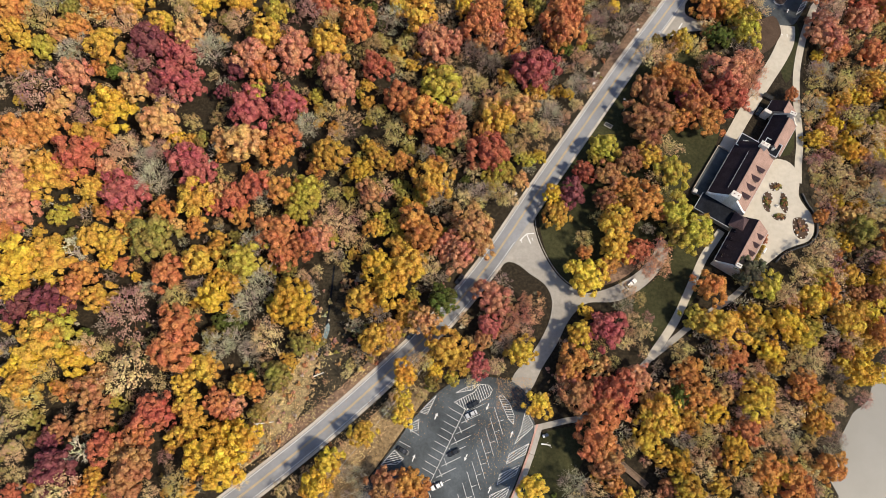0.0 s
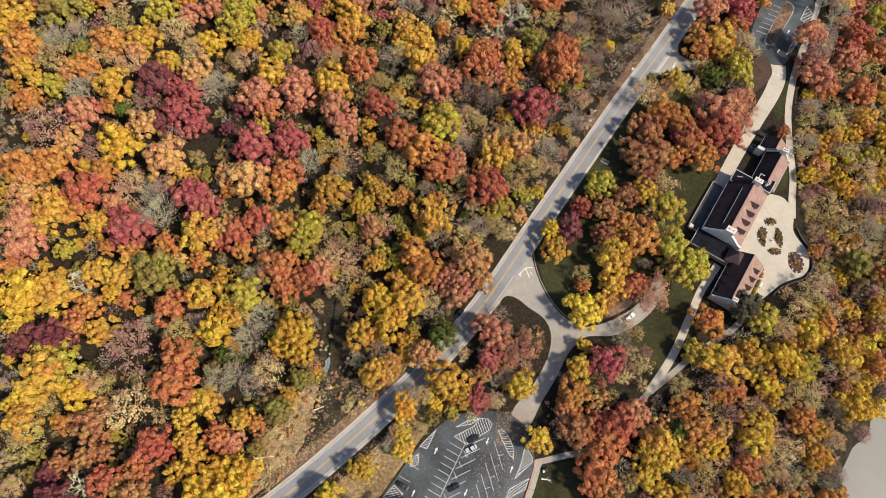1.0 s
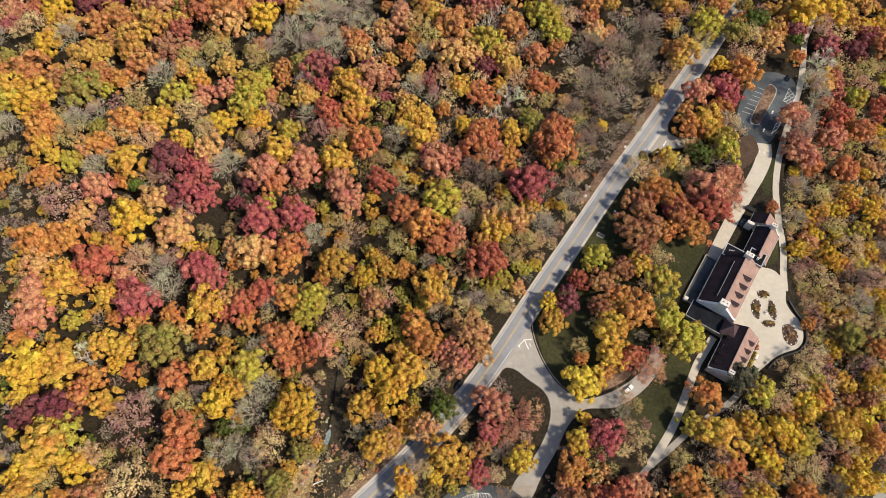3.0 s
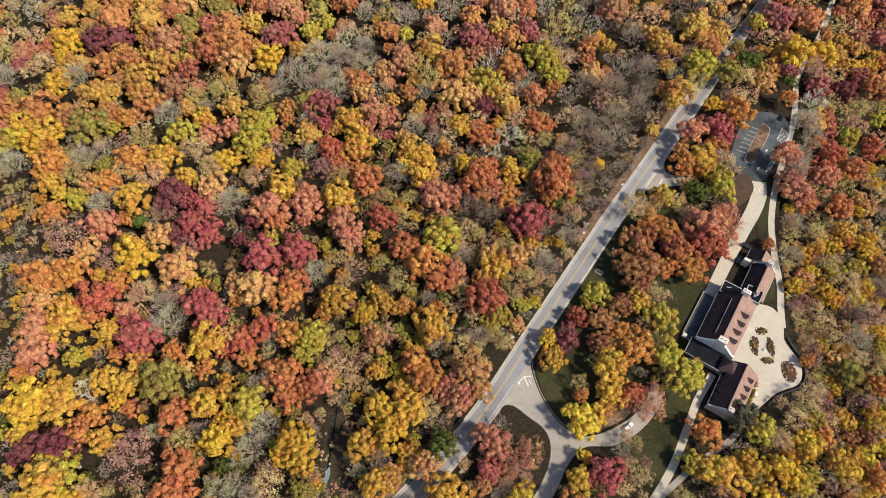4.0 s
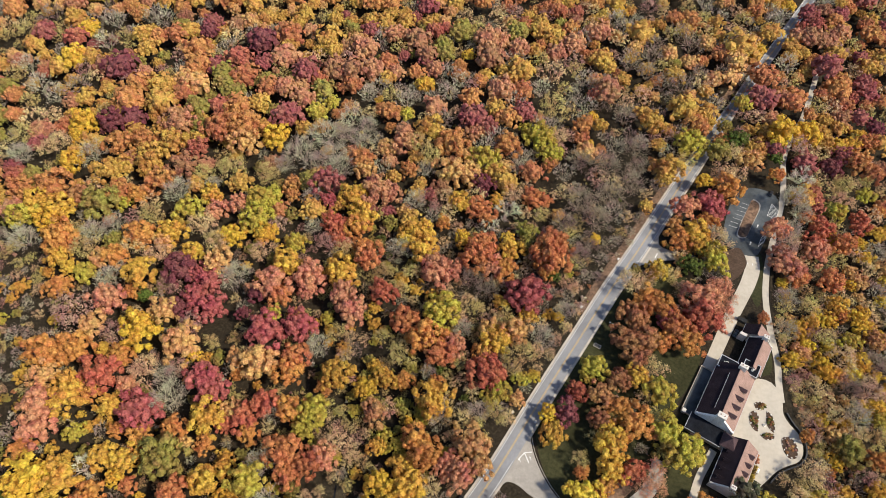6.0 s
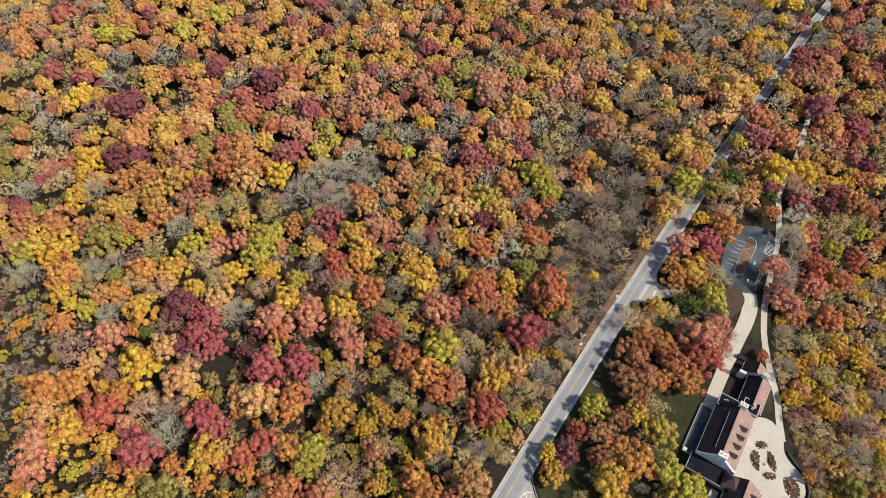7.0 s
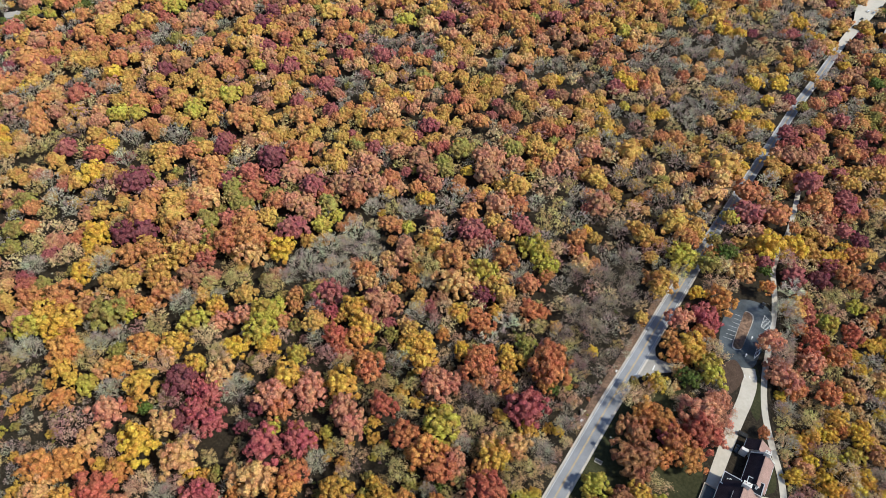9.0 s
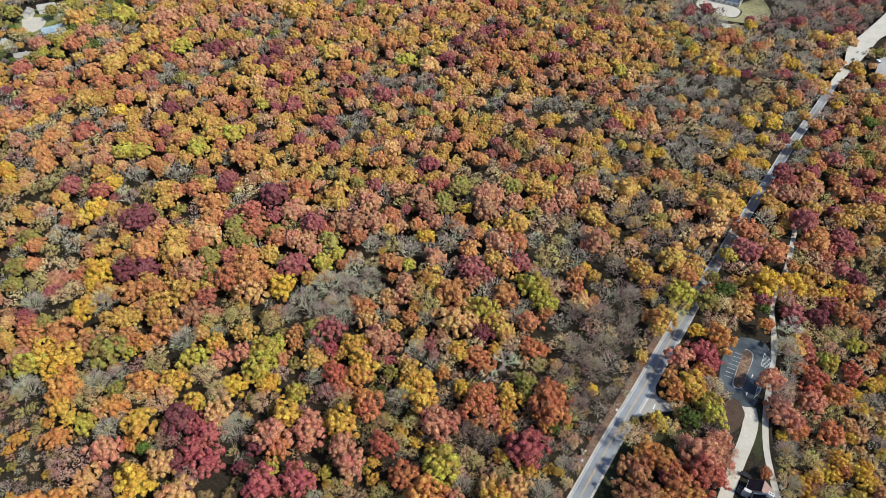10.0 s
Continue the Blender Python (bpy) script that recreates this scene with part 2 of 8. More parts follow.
def tube(bm, a, b, ra, rb, sides=5):
    """A tapered branch from a to b."""
    a, b = Vector(a), Vector(b)
    d = (b - a).normalized()
    s = d.orthogonal().normalized()
    w = d.cross(s)
    ring = [[bm.verts.new(p + (s * math.cos(k * math.tau / sides) + w * math.sin(k * math.tau / sides)) * r) for k in range(sides)] for p, r in ((a, ra), (b, rb))]
    for k in range(sides):
        bm.faces.new((ring[0][k], ring[0][(k + 1) % sides], ring[1][(k + 1) % sides], ring[1][k]))
    bm.faces.new(ring[1])
    return bm


def setting(name, bm, material, label="", category=""):
    return tagged(part(name, bm, material), label, category, kind="structure")


# ---- ground, river, roads ----
def bank(x, y):
    """How far a place lies out in the river from its bank (negative: on land)."""
    shore = 149.0 + 0.0135 * min(40.0, max(0.0, y + 21)) ** 2 + max(0.0, y - 19)
    return (x - shore) * 0.85 + 1.2 * math.sin(y * 0.33) + 0.8 * math.sin(y * 0.71 + 1)


def land(x, y):
    """Flat ground that falls off in a wooded bluff to the river."""
    d, e = bank(x, y), x - np.interp(y, (60, 112, 124, 140, 157, 174, 190, 206, 220, 250, 262, 282, 309, 700), (154.0, 154.5, 156.8, 158.5, 161.5, 168.0, 175.5, 183.5, 190, 199.5, 207.5, 221.5, 237, 420))
    bluff = 8.2 * min(1.0, max(0.0, e / 9)) if y > 40 else 7.5 * min(1.0, max(0.0, (d + 34) / 32))
    return -bluff if d < -3 else -bluff - 4.0 * min(1.0, (d + 3) / 8)


def axis(lo, hi, a, b, fine, far):
    inner = list(np.arange(a, b + 0.1, fine))
    steps = [far * 0.04, far * 0.1, far * 0.25, far * 0.6, far]
    return [a - s for s in reversed(steps)] + inner + [b + s for s in steps]


gx, gy = sorted(axis(0, 0, -500, 560, 10, 2200) + [122.5 + 2.5 * k for k in range(26) if k % 4 != 3]), sorted(axis(0, 0, -120, 760, 10, 2200) + [-45 + 5 * k for k in range(0, 18, 2)])
bm = bmesh.new()
grid = [[bm.verts.new((x, y, land(x, y))) for x in gx] for y in gy]
for r0, r1 in zip(grid, grid[1:]):
    for k in range(len(gx) - 1):
        bm.faces.new((r0[k], r0[k + 1], r1[k + 1], r1[k]))
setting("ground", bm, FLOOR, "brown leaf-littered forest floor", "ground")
bm = bmesh.new()
water_line = [(120, -200), (125, 0), (150, 60), (900, 900), (1500, 900), (1500, -600), (120, -600)]
bm.faces.new([bm.verts.new((x, y, -8.6)) for x, y in reversed(water_line)])
setting("water", bm, WATER, "still grey-brown river water", "river")

ROAD_LINE = smooth_line([(-120, -52), (-71, -15.5), (-39.8, 9.6), (-5.5, 41.4), (17.6, 68), (42.6, 104.2), (66.3, 138), (83.6, 162.5), (103.4, 189), (141.5, 242), (190.0, 307.5), (216.0, 341.5), (250.1, 386.0), (273.7, 416.8), (314.5, 466.4), (344.3, 504.5), (374.5, 541.2), (411, 583), (447, 622), (520, 690)], 4)


def wide(t):
    """The road widens at its far end towards the big crossing."""
    return 1.0 - 0.2 * min(1.0, max(0.0, (t - 0.40) / 0.06)) + max(0.0, (t - 0.8) / 0.2) * 0.8


def edge(t):
    """The shoulder narrows far up the road."""
    return 1.0 - 0.75 * min(1.0, max(0.0, (t - 0.40) / 0.06))


road = setting("road", ribbon(ROAD_LINE, lambda t: -3.9 * wide(t), lambda t: 3.9 * wide(t), 0.09, 0.2), ROAD, "worn grey two-lane asphalt road", "road")
for s in (-1, 1):
    setting("road_shoulder", ribbon(ROAD_LINE, lambda t: s * 3.9 * wide(t) if s > 0 else -3.9 * wide(t) - edge(t), lambda t: 3.9 * wide(t) + edge(t) if s > 0 else -3.9 * wide(t), 0.075, 0.2), SHOULDER, "pale gravel and concrete road shoulder", "shoulder")


def along(line, a, b):
    n = len(line) - 1
    return line[int(a * n):int(b * n) + 1]


for off in (-0.22, 0.22):
    part("yellow_line", ribbon(along(ROAD_LINE, 0, 0.8), off - 0.085, off + 0.085, 0.102, 0.01), YELLOW, road)
for a, b, off in ((0, 0.205, 3.4), (0.318, 0.41, 3.4), (0.43, 0.8, 3.4), (0, 1, -3.4)):
    part("edge_line", ribbon(along(ROAD_LINE, a, b), lambda t: off * wide(a + t * (b - a)) - 0.09, lambda t: off * wide(a + t * (b - a)) + 0.09, 0.102, 0.01), WHITE, road)

# the crossing far away, where the road opens into pale concrete
setting("crossing", slab(smooth_line([(338, 500.5), (374, 547), (385, 566), (398, 586), (426, 613), (470, 658), (540, 735), (620, 760), (570, 660), (500, 632), (442, 604), (415, 577), (389, 548), (366, 523.5), (342.5, 498.5)], 8, True), 0.13), PLAZA, "pale concrete road crossing", "crossing")

# the entrance fork
FORK = [(17.0, 60.5), (21.5, 66.5), (26.5, 70.2), (31, 68.6), (34.5, 65.5), (41.1, 60.3), (43.4, 53.4), (41.3, 44.3), (35.3, 34.3), (27.5, 25.5), (26.5, 21.5), (32.2, 18.0),
        (38.3, 27.7), (44.2, 36.4), (49.2, 45.3), (53.5, 50.2), (58, 53), (69, 53.5), (78.4, 57.8), (86, 64.2), (91, 71), (92.5, 78), (88.5, 79),
        (86, 73.5), (81.7, 68.3), (76.2, 63.8), (67.2, 59.2), (57.3, 57), (50.0, 60.6), (44.2, 67.4), (39.4, 78.2), (37.6, 89.3), (40, 99.0), (36, 95), (27, 82)]
setting("entrance_drive", slab(smooth_line(FORK, 2, True), 0.078), DRIVE, "forked weathered concrete entrance drive", "driveway")
for edge in ([(26.5, 70.7), (31, 69.1), (34.8, 65.9), (41.5, 60.6), (43.7, 53.4)], [(40.1, 98.5), (38.0, 89.3), (39.8, 78.4), (44.6, 67.6), (50.2, 61.0), (57.2, 57.5)], [(43.7, 53.4), (41.6, 44.2), (35.6, 34.1), (27.8, 25.2)]):
    setting("kerb", ribbon(smooth_line(edge, 1.5), -0.35, -0.12, 0.14, 0.3), KERB, "pale concrete kerb along the drive", "kerb")

# paths, plaza, drives round the house
setting("plaza", slab(smooth_line([(130, 101), (139, 114), (146.5, 114.5), (150, 111), (151, 105), (149.6, 98.5), (151.3, 93.5), (153.6, 89), (153.2, 82.5), (150, 78.2), (144.3, 76.2), (139.5, 74.2),
                                   (134.5, 70.6), (128, 66), (124, 63.5), (122, 66), (126, 70.5), (131, 76), (127, 84), (124, 92)], 2, True), 0.085), PLAZA, "broad pale concrete plaza", "plaza")
setting("path_east", ribbon(smooth_line([(150.3, 104), (151.9, 113), (154.4, 124), (155.9, 140), (158.6, 157), (164.4, 174.6), (171.6, 190), (179.5, 206), (186, 220), (190.5, 233), (195.5, 249), (203, 262), (210, 271.5), (217, 281.5), (224.5, 294.5), (232, 308.5), (239, 322)], 3), -1.5, 1.5, 0.072), PLAZA, "pale concrete footpath", "path")
setting("path_south", ribbon(smooth_line([(80.5, 31), (91.4, 45.2), (100.3, 60.8), (105.8, 70.8), (110.2, 76.8), (115, 83)], 2), -1.6, 1.6, 0.07), PLAZA, "pale concrete footpath", "path")
setting("path_woods", ribbon(smooth_line([(127, 65), (118, 56.5), (111, 52), (99.5, 45), (89.7, 37.6), (80.5, 31)], 2), -1.2, 1.2, 0.066), DRIVE, "grey footpath through the woods", "path")
setting("path_lot", ribbon(smooth_line([(33.4, 4.8), (40, 6.2), (46, 7.6), (54, 9.4), (66, 18), (80.5, 31)], 2), -1.1, 1.1, 0.074), DRIVE, "grey footpath from the car park", "path")
setting("service_drive", ribbon(smooth_line([(157.8, 182), (156.3, 174), (151.5, 165), (144.5, 155), (137, 144), (128.5, 131), (120, 118), (112.5, 107)], 2), lambda t: -4.2 + 1.6 * t, lambda t: 3.4 - 1.0 * t, 0.068), PLAZA, "pale concrete service drive", "driveway")
setting("north_junction", slab(smooth_line([(96, 173), (101, 176.5), (107, 177), (113, 179), (121, 180), (122, 183.5), (116, 186), (112.5, 189), (112.5, 197)], 1.5, True), 0.07), DRIVE, "side road mouth in worn concrete", "driveway")

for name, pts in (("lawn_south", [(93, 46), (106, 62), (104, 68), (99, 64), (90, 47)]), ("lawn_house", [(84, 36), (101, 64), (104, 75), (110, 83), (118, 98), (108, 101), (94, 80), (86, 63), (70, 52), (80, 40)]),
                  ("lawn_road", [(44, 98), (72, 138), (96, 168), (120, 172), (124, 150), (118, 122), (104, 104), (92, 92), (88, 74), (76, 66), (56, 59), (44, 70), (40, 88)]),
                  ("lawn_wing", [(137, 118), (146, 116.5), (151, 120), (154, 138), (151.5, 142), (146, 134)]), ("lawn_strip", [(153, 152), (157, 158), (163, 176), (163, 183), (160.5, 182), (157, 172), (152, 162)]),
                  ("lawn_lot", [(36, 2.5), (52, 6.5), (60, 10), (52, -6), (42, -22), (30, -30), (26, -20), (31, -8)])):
    setting(name, slab(smooth_line(pts, 3, True), 0.034 if name == "lawn_south" else 0.03, 0.1), LAWN, "dark autumn lawn with tree shade in its colour", "lawn")
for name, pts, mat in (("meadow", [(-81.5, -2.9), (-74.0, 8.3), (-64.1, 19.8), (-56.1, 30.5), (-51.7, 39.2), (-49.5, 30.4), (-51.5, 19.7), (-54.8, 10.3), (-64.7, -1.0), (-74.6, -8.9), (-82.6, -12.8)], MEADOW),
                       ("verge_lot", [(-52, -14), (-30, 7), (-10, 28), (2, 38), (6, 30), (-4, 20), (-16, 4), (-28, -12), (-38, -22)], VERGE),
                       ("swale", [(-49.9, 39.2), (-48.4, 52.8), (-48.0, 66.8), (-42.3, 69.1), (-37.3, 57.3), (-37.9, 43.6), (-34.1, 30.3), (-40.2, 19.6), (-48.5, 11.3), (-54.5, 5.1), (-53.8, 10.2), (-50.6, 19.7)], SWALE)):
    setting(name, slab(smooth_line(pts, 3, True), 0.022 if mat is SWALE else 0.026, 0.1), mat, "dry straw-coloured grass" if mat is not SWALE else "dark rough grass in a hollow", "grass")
for name, pts in (("leaf_verge", [(-66, -4.5), (-38, 17.5), (-10, 44.5), (-12, 46.5), (-40, 20.5), (-68, -1)]), ("leaf_bed", [(-2, 24), (8, 26), (22, 25), (20, 30), (4, 33), (-4, 28)]), ("leaf_drive", [(60, 60), (68, 61), (77, 66), (81, 72), (76, 73), (66, 66)])):
    setting(name, slab(smooth_line(pts, 3, True), 0.034, 0.1), LITTER, "rust-red carpet of fallen leaves", "leaves")
for name, pts in (("bed_north", [(153.2, 187), (155.2, 180), (153.6, 175), (148.2, 169.2), (142.6, 167), (141.5, 175), (146, 184)]),):
    setting(name, slab(smooth_line(pts, 2, True), 0.1, 0.15), MULCH, "brown mulched bed with a kerb", "bed")

for a, b in ((0.285, 0.42), (0.425, 0.52)):
    setting("leaf_verge", ribbon(along(ROAD_LINE, a, b), -8.6, -4.9, 0.03, 0.1), LITTER, "brown leaf-strewn road verge", "verge")
# ---- car parks ----
lot = setting("car_park", slab(smooth_line([(31.4, 17.8), (26, 22.4), (18, 24), (10, 23.8), (4, 22.4), (-2.7, 18), (-8, 12.5), (-12.2, 8), (-17.5, 0.6), (-24, -7.8), (-30, -16), (-36, -28), (-30, -44), (-6, -52), (12, -44), (20, -26), (25.8, -15), (30.5, -4), (34, 4.6), (33.5, 11)], 2, True), 0.08),
              LOT, "dark asphalt car park with white bays", "car park")


def stroke(parent, a, b, w=0.075, z=0.094, material=None, name="bay_line"):
    a, b = Vector((*a, 0)), Vector((*b, 0))
    s = (b - a).normalized().cross(Vector((0, 0, 1))) * w
    bm = bmesh.new()
    bm.faces.new([bm.verts.new((*q.xy, z)) for q in (a + s, b + s, b - s, a - s)])
    bmesh.ops.recalc_face_normals(bm, faces=bm.faces)
    if bm.faces[:][0].normal.z < 0:
        bm.faces[:][0].normal_flip()
    return part(name, bm, material or WHITE, parent)


def hatch(parent, poly, way, gap, z=0.094, w=0.085):
    """A painted island: outline and slanting stripes inside a convex outline."""
    for k, (a, b) in enumerate(zip(poly, poly[1:] + poly[:1])):
        stroke(parent, a, b, w, z + 0.003 * (k % 3), name="island_outline")
    d = Vector((*way, 0)).normalized()
    n = Vector((-d.y, d.x, 0))
    pts = [Vector((*p, 0)) for p in poly]
    lo, hi = min(p @ n for p in pts), max(p @ n for p in pts)
    k = lo + gap
    while k < hi - gap * 0.3:
        cuts = []
        for a, b in zip(pts, pts[1:] + pts[:1]):
            u, v = a @ n - k, b @ n - k
            if u * v < 0:
                cuts.append(a + (b - a) * (u / (u - v)))
        if len(cuts) >= 2:
            stroke(parent, cuts[0].xy, cuts[1].xy, w, z + 0.01, name="island_stripe")
        k += gap


def arrow(parent, x, y, way, size=1.0, z=0.095):
    d = Vector((*way, 0)).normalized()
    s = Vector((d.y, -d.x, 0))
    bm = bmesh.new()
    c = Vector((x, y, z))
    bm.faces.new([bm.verts.new(c + (d * u + s * v) * size) for u, v in ((-1.6, -0.22), (-1.6, 0.22), (0.2, 0.22), (0.2, 0.7), (1.6, 0), (0.2, -0.7), (0.2, -0.22))])
    bm.normal_update()
    for f in bm.faces:
        if f.normal.z < 0:
            f.normal_flip()
    return part("arrow", bm, WHITE, parent)


stroke(lot, (8.4, 12.6), (-9.5, -22.5), z=0.098)
for i in range(14):
    x, y = 2.4 - 1.18 * i, 12.4 - 2.37 * i
    stroke(lot, (x, y), (x + 4.4, y - 2.45))
for i in range(8):
    x, y = 15.7 - 1.9 * i, 14.1 - 3.85 * i
    stroke(lot, (x, y), (x - 7.4, y - 3.3))
    stroke(lot, (x - 8.2, y - 4.4), (x - 7.1, y - 7.0), z=0.102)
for i in range(10):
    x, y = 19.2 - 1.8 * i, 12.7 - 3.85 * i
    if i < 9:
        stroke(lot, (x, y), (x + 2.9, y - 10.1))
        stroke(lot, (x + 1.55, y - 5.2), (x + 3.5, y - 4.6), z=0.1)
hatch(lot, [(4.0, 14.7), (8.6, 11.7), (17.6, 17.0), (18.6, 19.2), (17.3, 21), (14.0, 21.3), (11.6, 18.4)], (0.35, -1), 0.95)
hatch(lot, [(4.6, 18.2), (9.0, 20.4), (13.6, 21.3), (10.8, 19.2)], (0.35, -1), 0.95)
hatch(lot, [(20.9, 16.6), (22.3, 17.4), (25.0, 14.2), (26.6, 9.5), (26.2, 6.4), (24.4, 8.3)], (1, -0.05), 0.9)
hatch(lot, [(31.0, 11.4), (33.6, 6.4), (33.4, 5.2), (26.4, -0.7), (28.8, 4.0)], (0.85, 0.55), 0.75)
hatch(lot, [(31.6, -0.6), (30.2, -4.4), (22.9, -7.8), (24.2, -4.2)], (0.85, 0.55), 0.75)
hatch(lot, [(27.9, -8.2), (26.3, -11.6), (19.4, -14.9), (20.4, -11.4)], (0.85, 0.55), 0.75)
hatch(lot, [(24.0, -15.6), (22.4, -19.0), (15.6, -22.2), (16.6, -18.6)], (0.85, 0.55), 0.75)
hatch(lot, [(-2.9, 17.2), (-6.4, 10.2), (-9.2, 11.2)], (0.9, 0.3), 0.8)
hatch(lot, [(-9.4, 8.6), (-9.8, 4.6), (-12.6, 3.8), (-13.0, 6.4)], (0.9, 0.3), 0.8)
hatch(lot, [(-18.6, -2.6), (-15.2, -5.8), (-17.5, -7.6), (-23.6, -7.9)], (0.85, 0.2), 0.8)
stroke(lot, (-13.4, 5.2), (-9.4, 2.6)), stroke(lot, (-16.8, 0.6), (-12.6, -1.6))
for x, y, sgn in ((16.6, 12.9, -1), (8.0, -5.4, -1), (25.4, 2.8, 1), (16.6, -16.6, 1), (-3.0, 9.6, 1), (-11.4, -5.4, 1)):
    arrow(lot, x, y, (0.42 * sgn, 0.9 * sgn), 0.85)
for a, b in (((34.7, 6.5), (31, -3.8)), ((31, -3.8), (26.2, -15)), ((26.2, -15), (20.5, -26.5))):
    d = (Vector(b) - Vector(a)).normalized()
    for lo, hi, mat, nm in ((0.2, 0.9, PINK_KERB, "kerb"), (0.9, 2.7, DRIVE, "pavement")):
        setting(nm, ribbon([Vector((*a, 0)), Vector((*b, 0))], -hi, -lo, 0.17, 0.25), mat, "pink tactile kerb" if nm == "kerb" else "pale concrete pavement by the car park", nm)

lot2 = setting("car_park_north", slab(smooth_line([(149.5, 186.5), (155, 182.5), (160.8, 182.2), (164.5, 186), (172, 197), (181, 211), (183, 219), (180, 224), (172, 227), (164, 225), (156, 215), (150.5, 204), (147, 193)], 2, True), 0.082), LOT, "small dark asphalt car park", "car park")
for i in range(7):
    stroke(lot2, (151.6 + 1.9 * i, 201.6 + 2.5 * i), (157.6 + 1.7 * i, 198.9 + 2.5 * i))
ISLAND = [(155.0, 195.4), (158.8, 193.8), (164.4, 202), (170.8, 212), (171.6, 216.2), (169, 218.4), (165.2, 213), (159.6, 204)]
setting("lot_kerb", slab(smooth_line([(163.2 + (x - 163.2) * 1.09, 206 + (y - 206) * 1.04) for x, y in ISLAND], 1.5, True), 0.18, 0.25), KERB, "pale kerb round the car park island", "kerb")
setting("lot_island", slab(smooth_line(ISLAND, 1.5, True), 0.2, 0.25), LITTER, "kerbed mulch island in the car park", "island")
hatch(lot2, [(163.4, 187.6), (166.8, 193.4), (171.0, 197.2), (167.4, 190.8)], (0.9, -0.3), 0.9)
hatch(lot2, [(174.2, 208), (179, 216), (181, 210.5), (177.5, 205)], (0.9, -0.3), 0.9)
hatch(lot2, [(169.5, 199.5), (172, 203.5), (174.5, 202.2), (172, 198.5)], (0.9, -0.3), 0.9)
for x, y in ((160.2, 190), (167, 201)):
    arrow(lot2, x, y, (0.5, 0.86), 0.8)
for x, y in ((155.3, 177), (157.6, 176.6)):
    arrow(road, x, y, (0.1, 0.99), 0.6)
# painted give-way mark at the fork
for a, b in (((31.6, 79.1), (34.5, 82.1)), ((34.5, 82.1), (37.6, 82.3)), ((34.5, 82.1), (36.0, 77.9))):
    stroke(road, a, b, 0.22, 0.1, name="give_way_mark")
stroke(road, (110.5, 183.6), (108.6, 180.6), 0.25, 0.1, name="stop_line")
arrow(road, 32.3, 78.9, (-0.3, 0.95), 0.5)
arrow(road, 36.8, 79.8, (-0.3, 0.95), 0.5)

# the stream in the hollow, with a small pool
setting("stream", ribbon(smooth_line([(-44.2, 69), (-44.9, 58), (-45.8, 48), (-46.9, 40), (-49.2, 30), (-51.0, 21)], 2), -0.35, 0.35, 0.05, 0.05), FLAT_ROOF, "narrow dark ditch stream", "stream")
setting("pool", slab(smooth_line([(-45.4, 45.5), (-44.9, 43), (-46.0, 39), (-47.2, 36.4), (-48.2, 37.5), (-47.2, 41), (-46.4, 44.5)], 1, True), 0.075, 0.1), POOL, "small pale blue pool in the stream", "pool")

# ---- the lodge ----
HOUSE = Matrix.Translation((120, 95, 0)) @ Matrix.Rotation(math.atan2(0.833, 0.554), 4, "Z")  # x runs along the lodge, -y towards the plaza
lodge = tagged(new("lodge"), "long stone lodge with rose-brown roofs, shady slopes coloured dark", "building")
lodge.matrix_world = HOUSE


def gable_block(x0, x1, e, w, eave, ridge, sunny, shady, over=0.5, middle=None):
    """Walls and a two-slope roof from x0 to x1; e to w across (e: the plaza side, negative y)."""
    middle = (e + w) / 2 if middle is None else middle
    bm = bmesh.new()
    k = (ridge - eave) / (w - middle)
    ring = [[(x, e), (x, w)] for x in (x0, x1)]
    lo = [[bm.verts.new((x, y, 0)) for y in (e, middle, w)] for x in (x0, x1)]
    hi = [[bm.verts.new((x, y, z)) for y, z in ((e, eave), (middle, ridge - 0.12), (w, eave))] for x in (x0, x1)]
    for i in (0, 2):
        bm.faces.new((lo[0][i], lo[1][i], hi[1][i], hi[0][i]))
    for j in (0, 1):
        bm.faces.new((lo[j][0], lo[j][1], lo[j][2], hi[j][2], hi[j][1], hi[j][0]))
    bmesh.ops.recalc_face_normals(bm, faces=bm.faces)
    walls = part("wall", bm, WALL, lodge)
    # The shady side's shade is put into its darker roof colour.
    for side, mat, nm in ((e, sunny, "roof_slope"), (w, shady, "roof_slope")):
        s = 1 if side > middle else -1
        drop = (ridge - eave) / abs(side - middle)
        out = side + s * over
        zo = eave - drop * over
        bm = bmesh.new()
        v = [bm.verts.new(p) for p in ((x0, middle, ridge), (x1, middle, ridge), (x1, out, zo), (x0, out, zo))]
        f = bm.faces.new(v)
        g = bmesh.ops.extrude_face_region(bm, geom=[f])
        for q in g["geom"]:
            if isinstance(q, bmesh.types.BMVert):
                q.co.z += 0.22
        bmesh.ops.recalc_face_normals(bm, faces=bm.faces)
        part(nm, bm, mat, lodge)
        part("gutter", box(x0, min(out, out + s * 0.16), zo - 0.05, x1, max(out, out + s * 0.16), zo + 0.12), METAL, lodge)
    part("ridge_cap", box(x0, middle - 0.2, ridge + 0.14, x1, middle + 0.2, ridge + 0.32), SHINGLE if sunny is SHINGLE else SHADED_SHINGLE, lodge)
    return walls


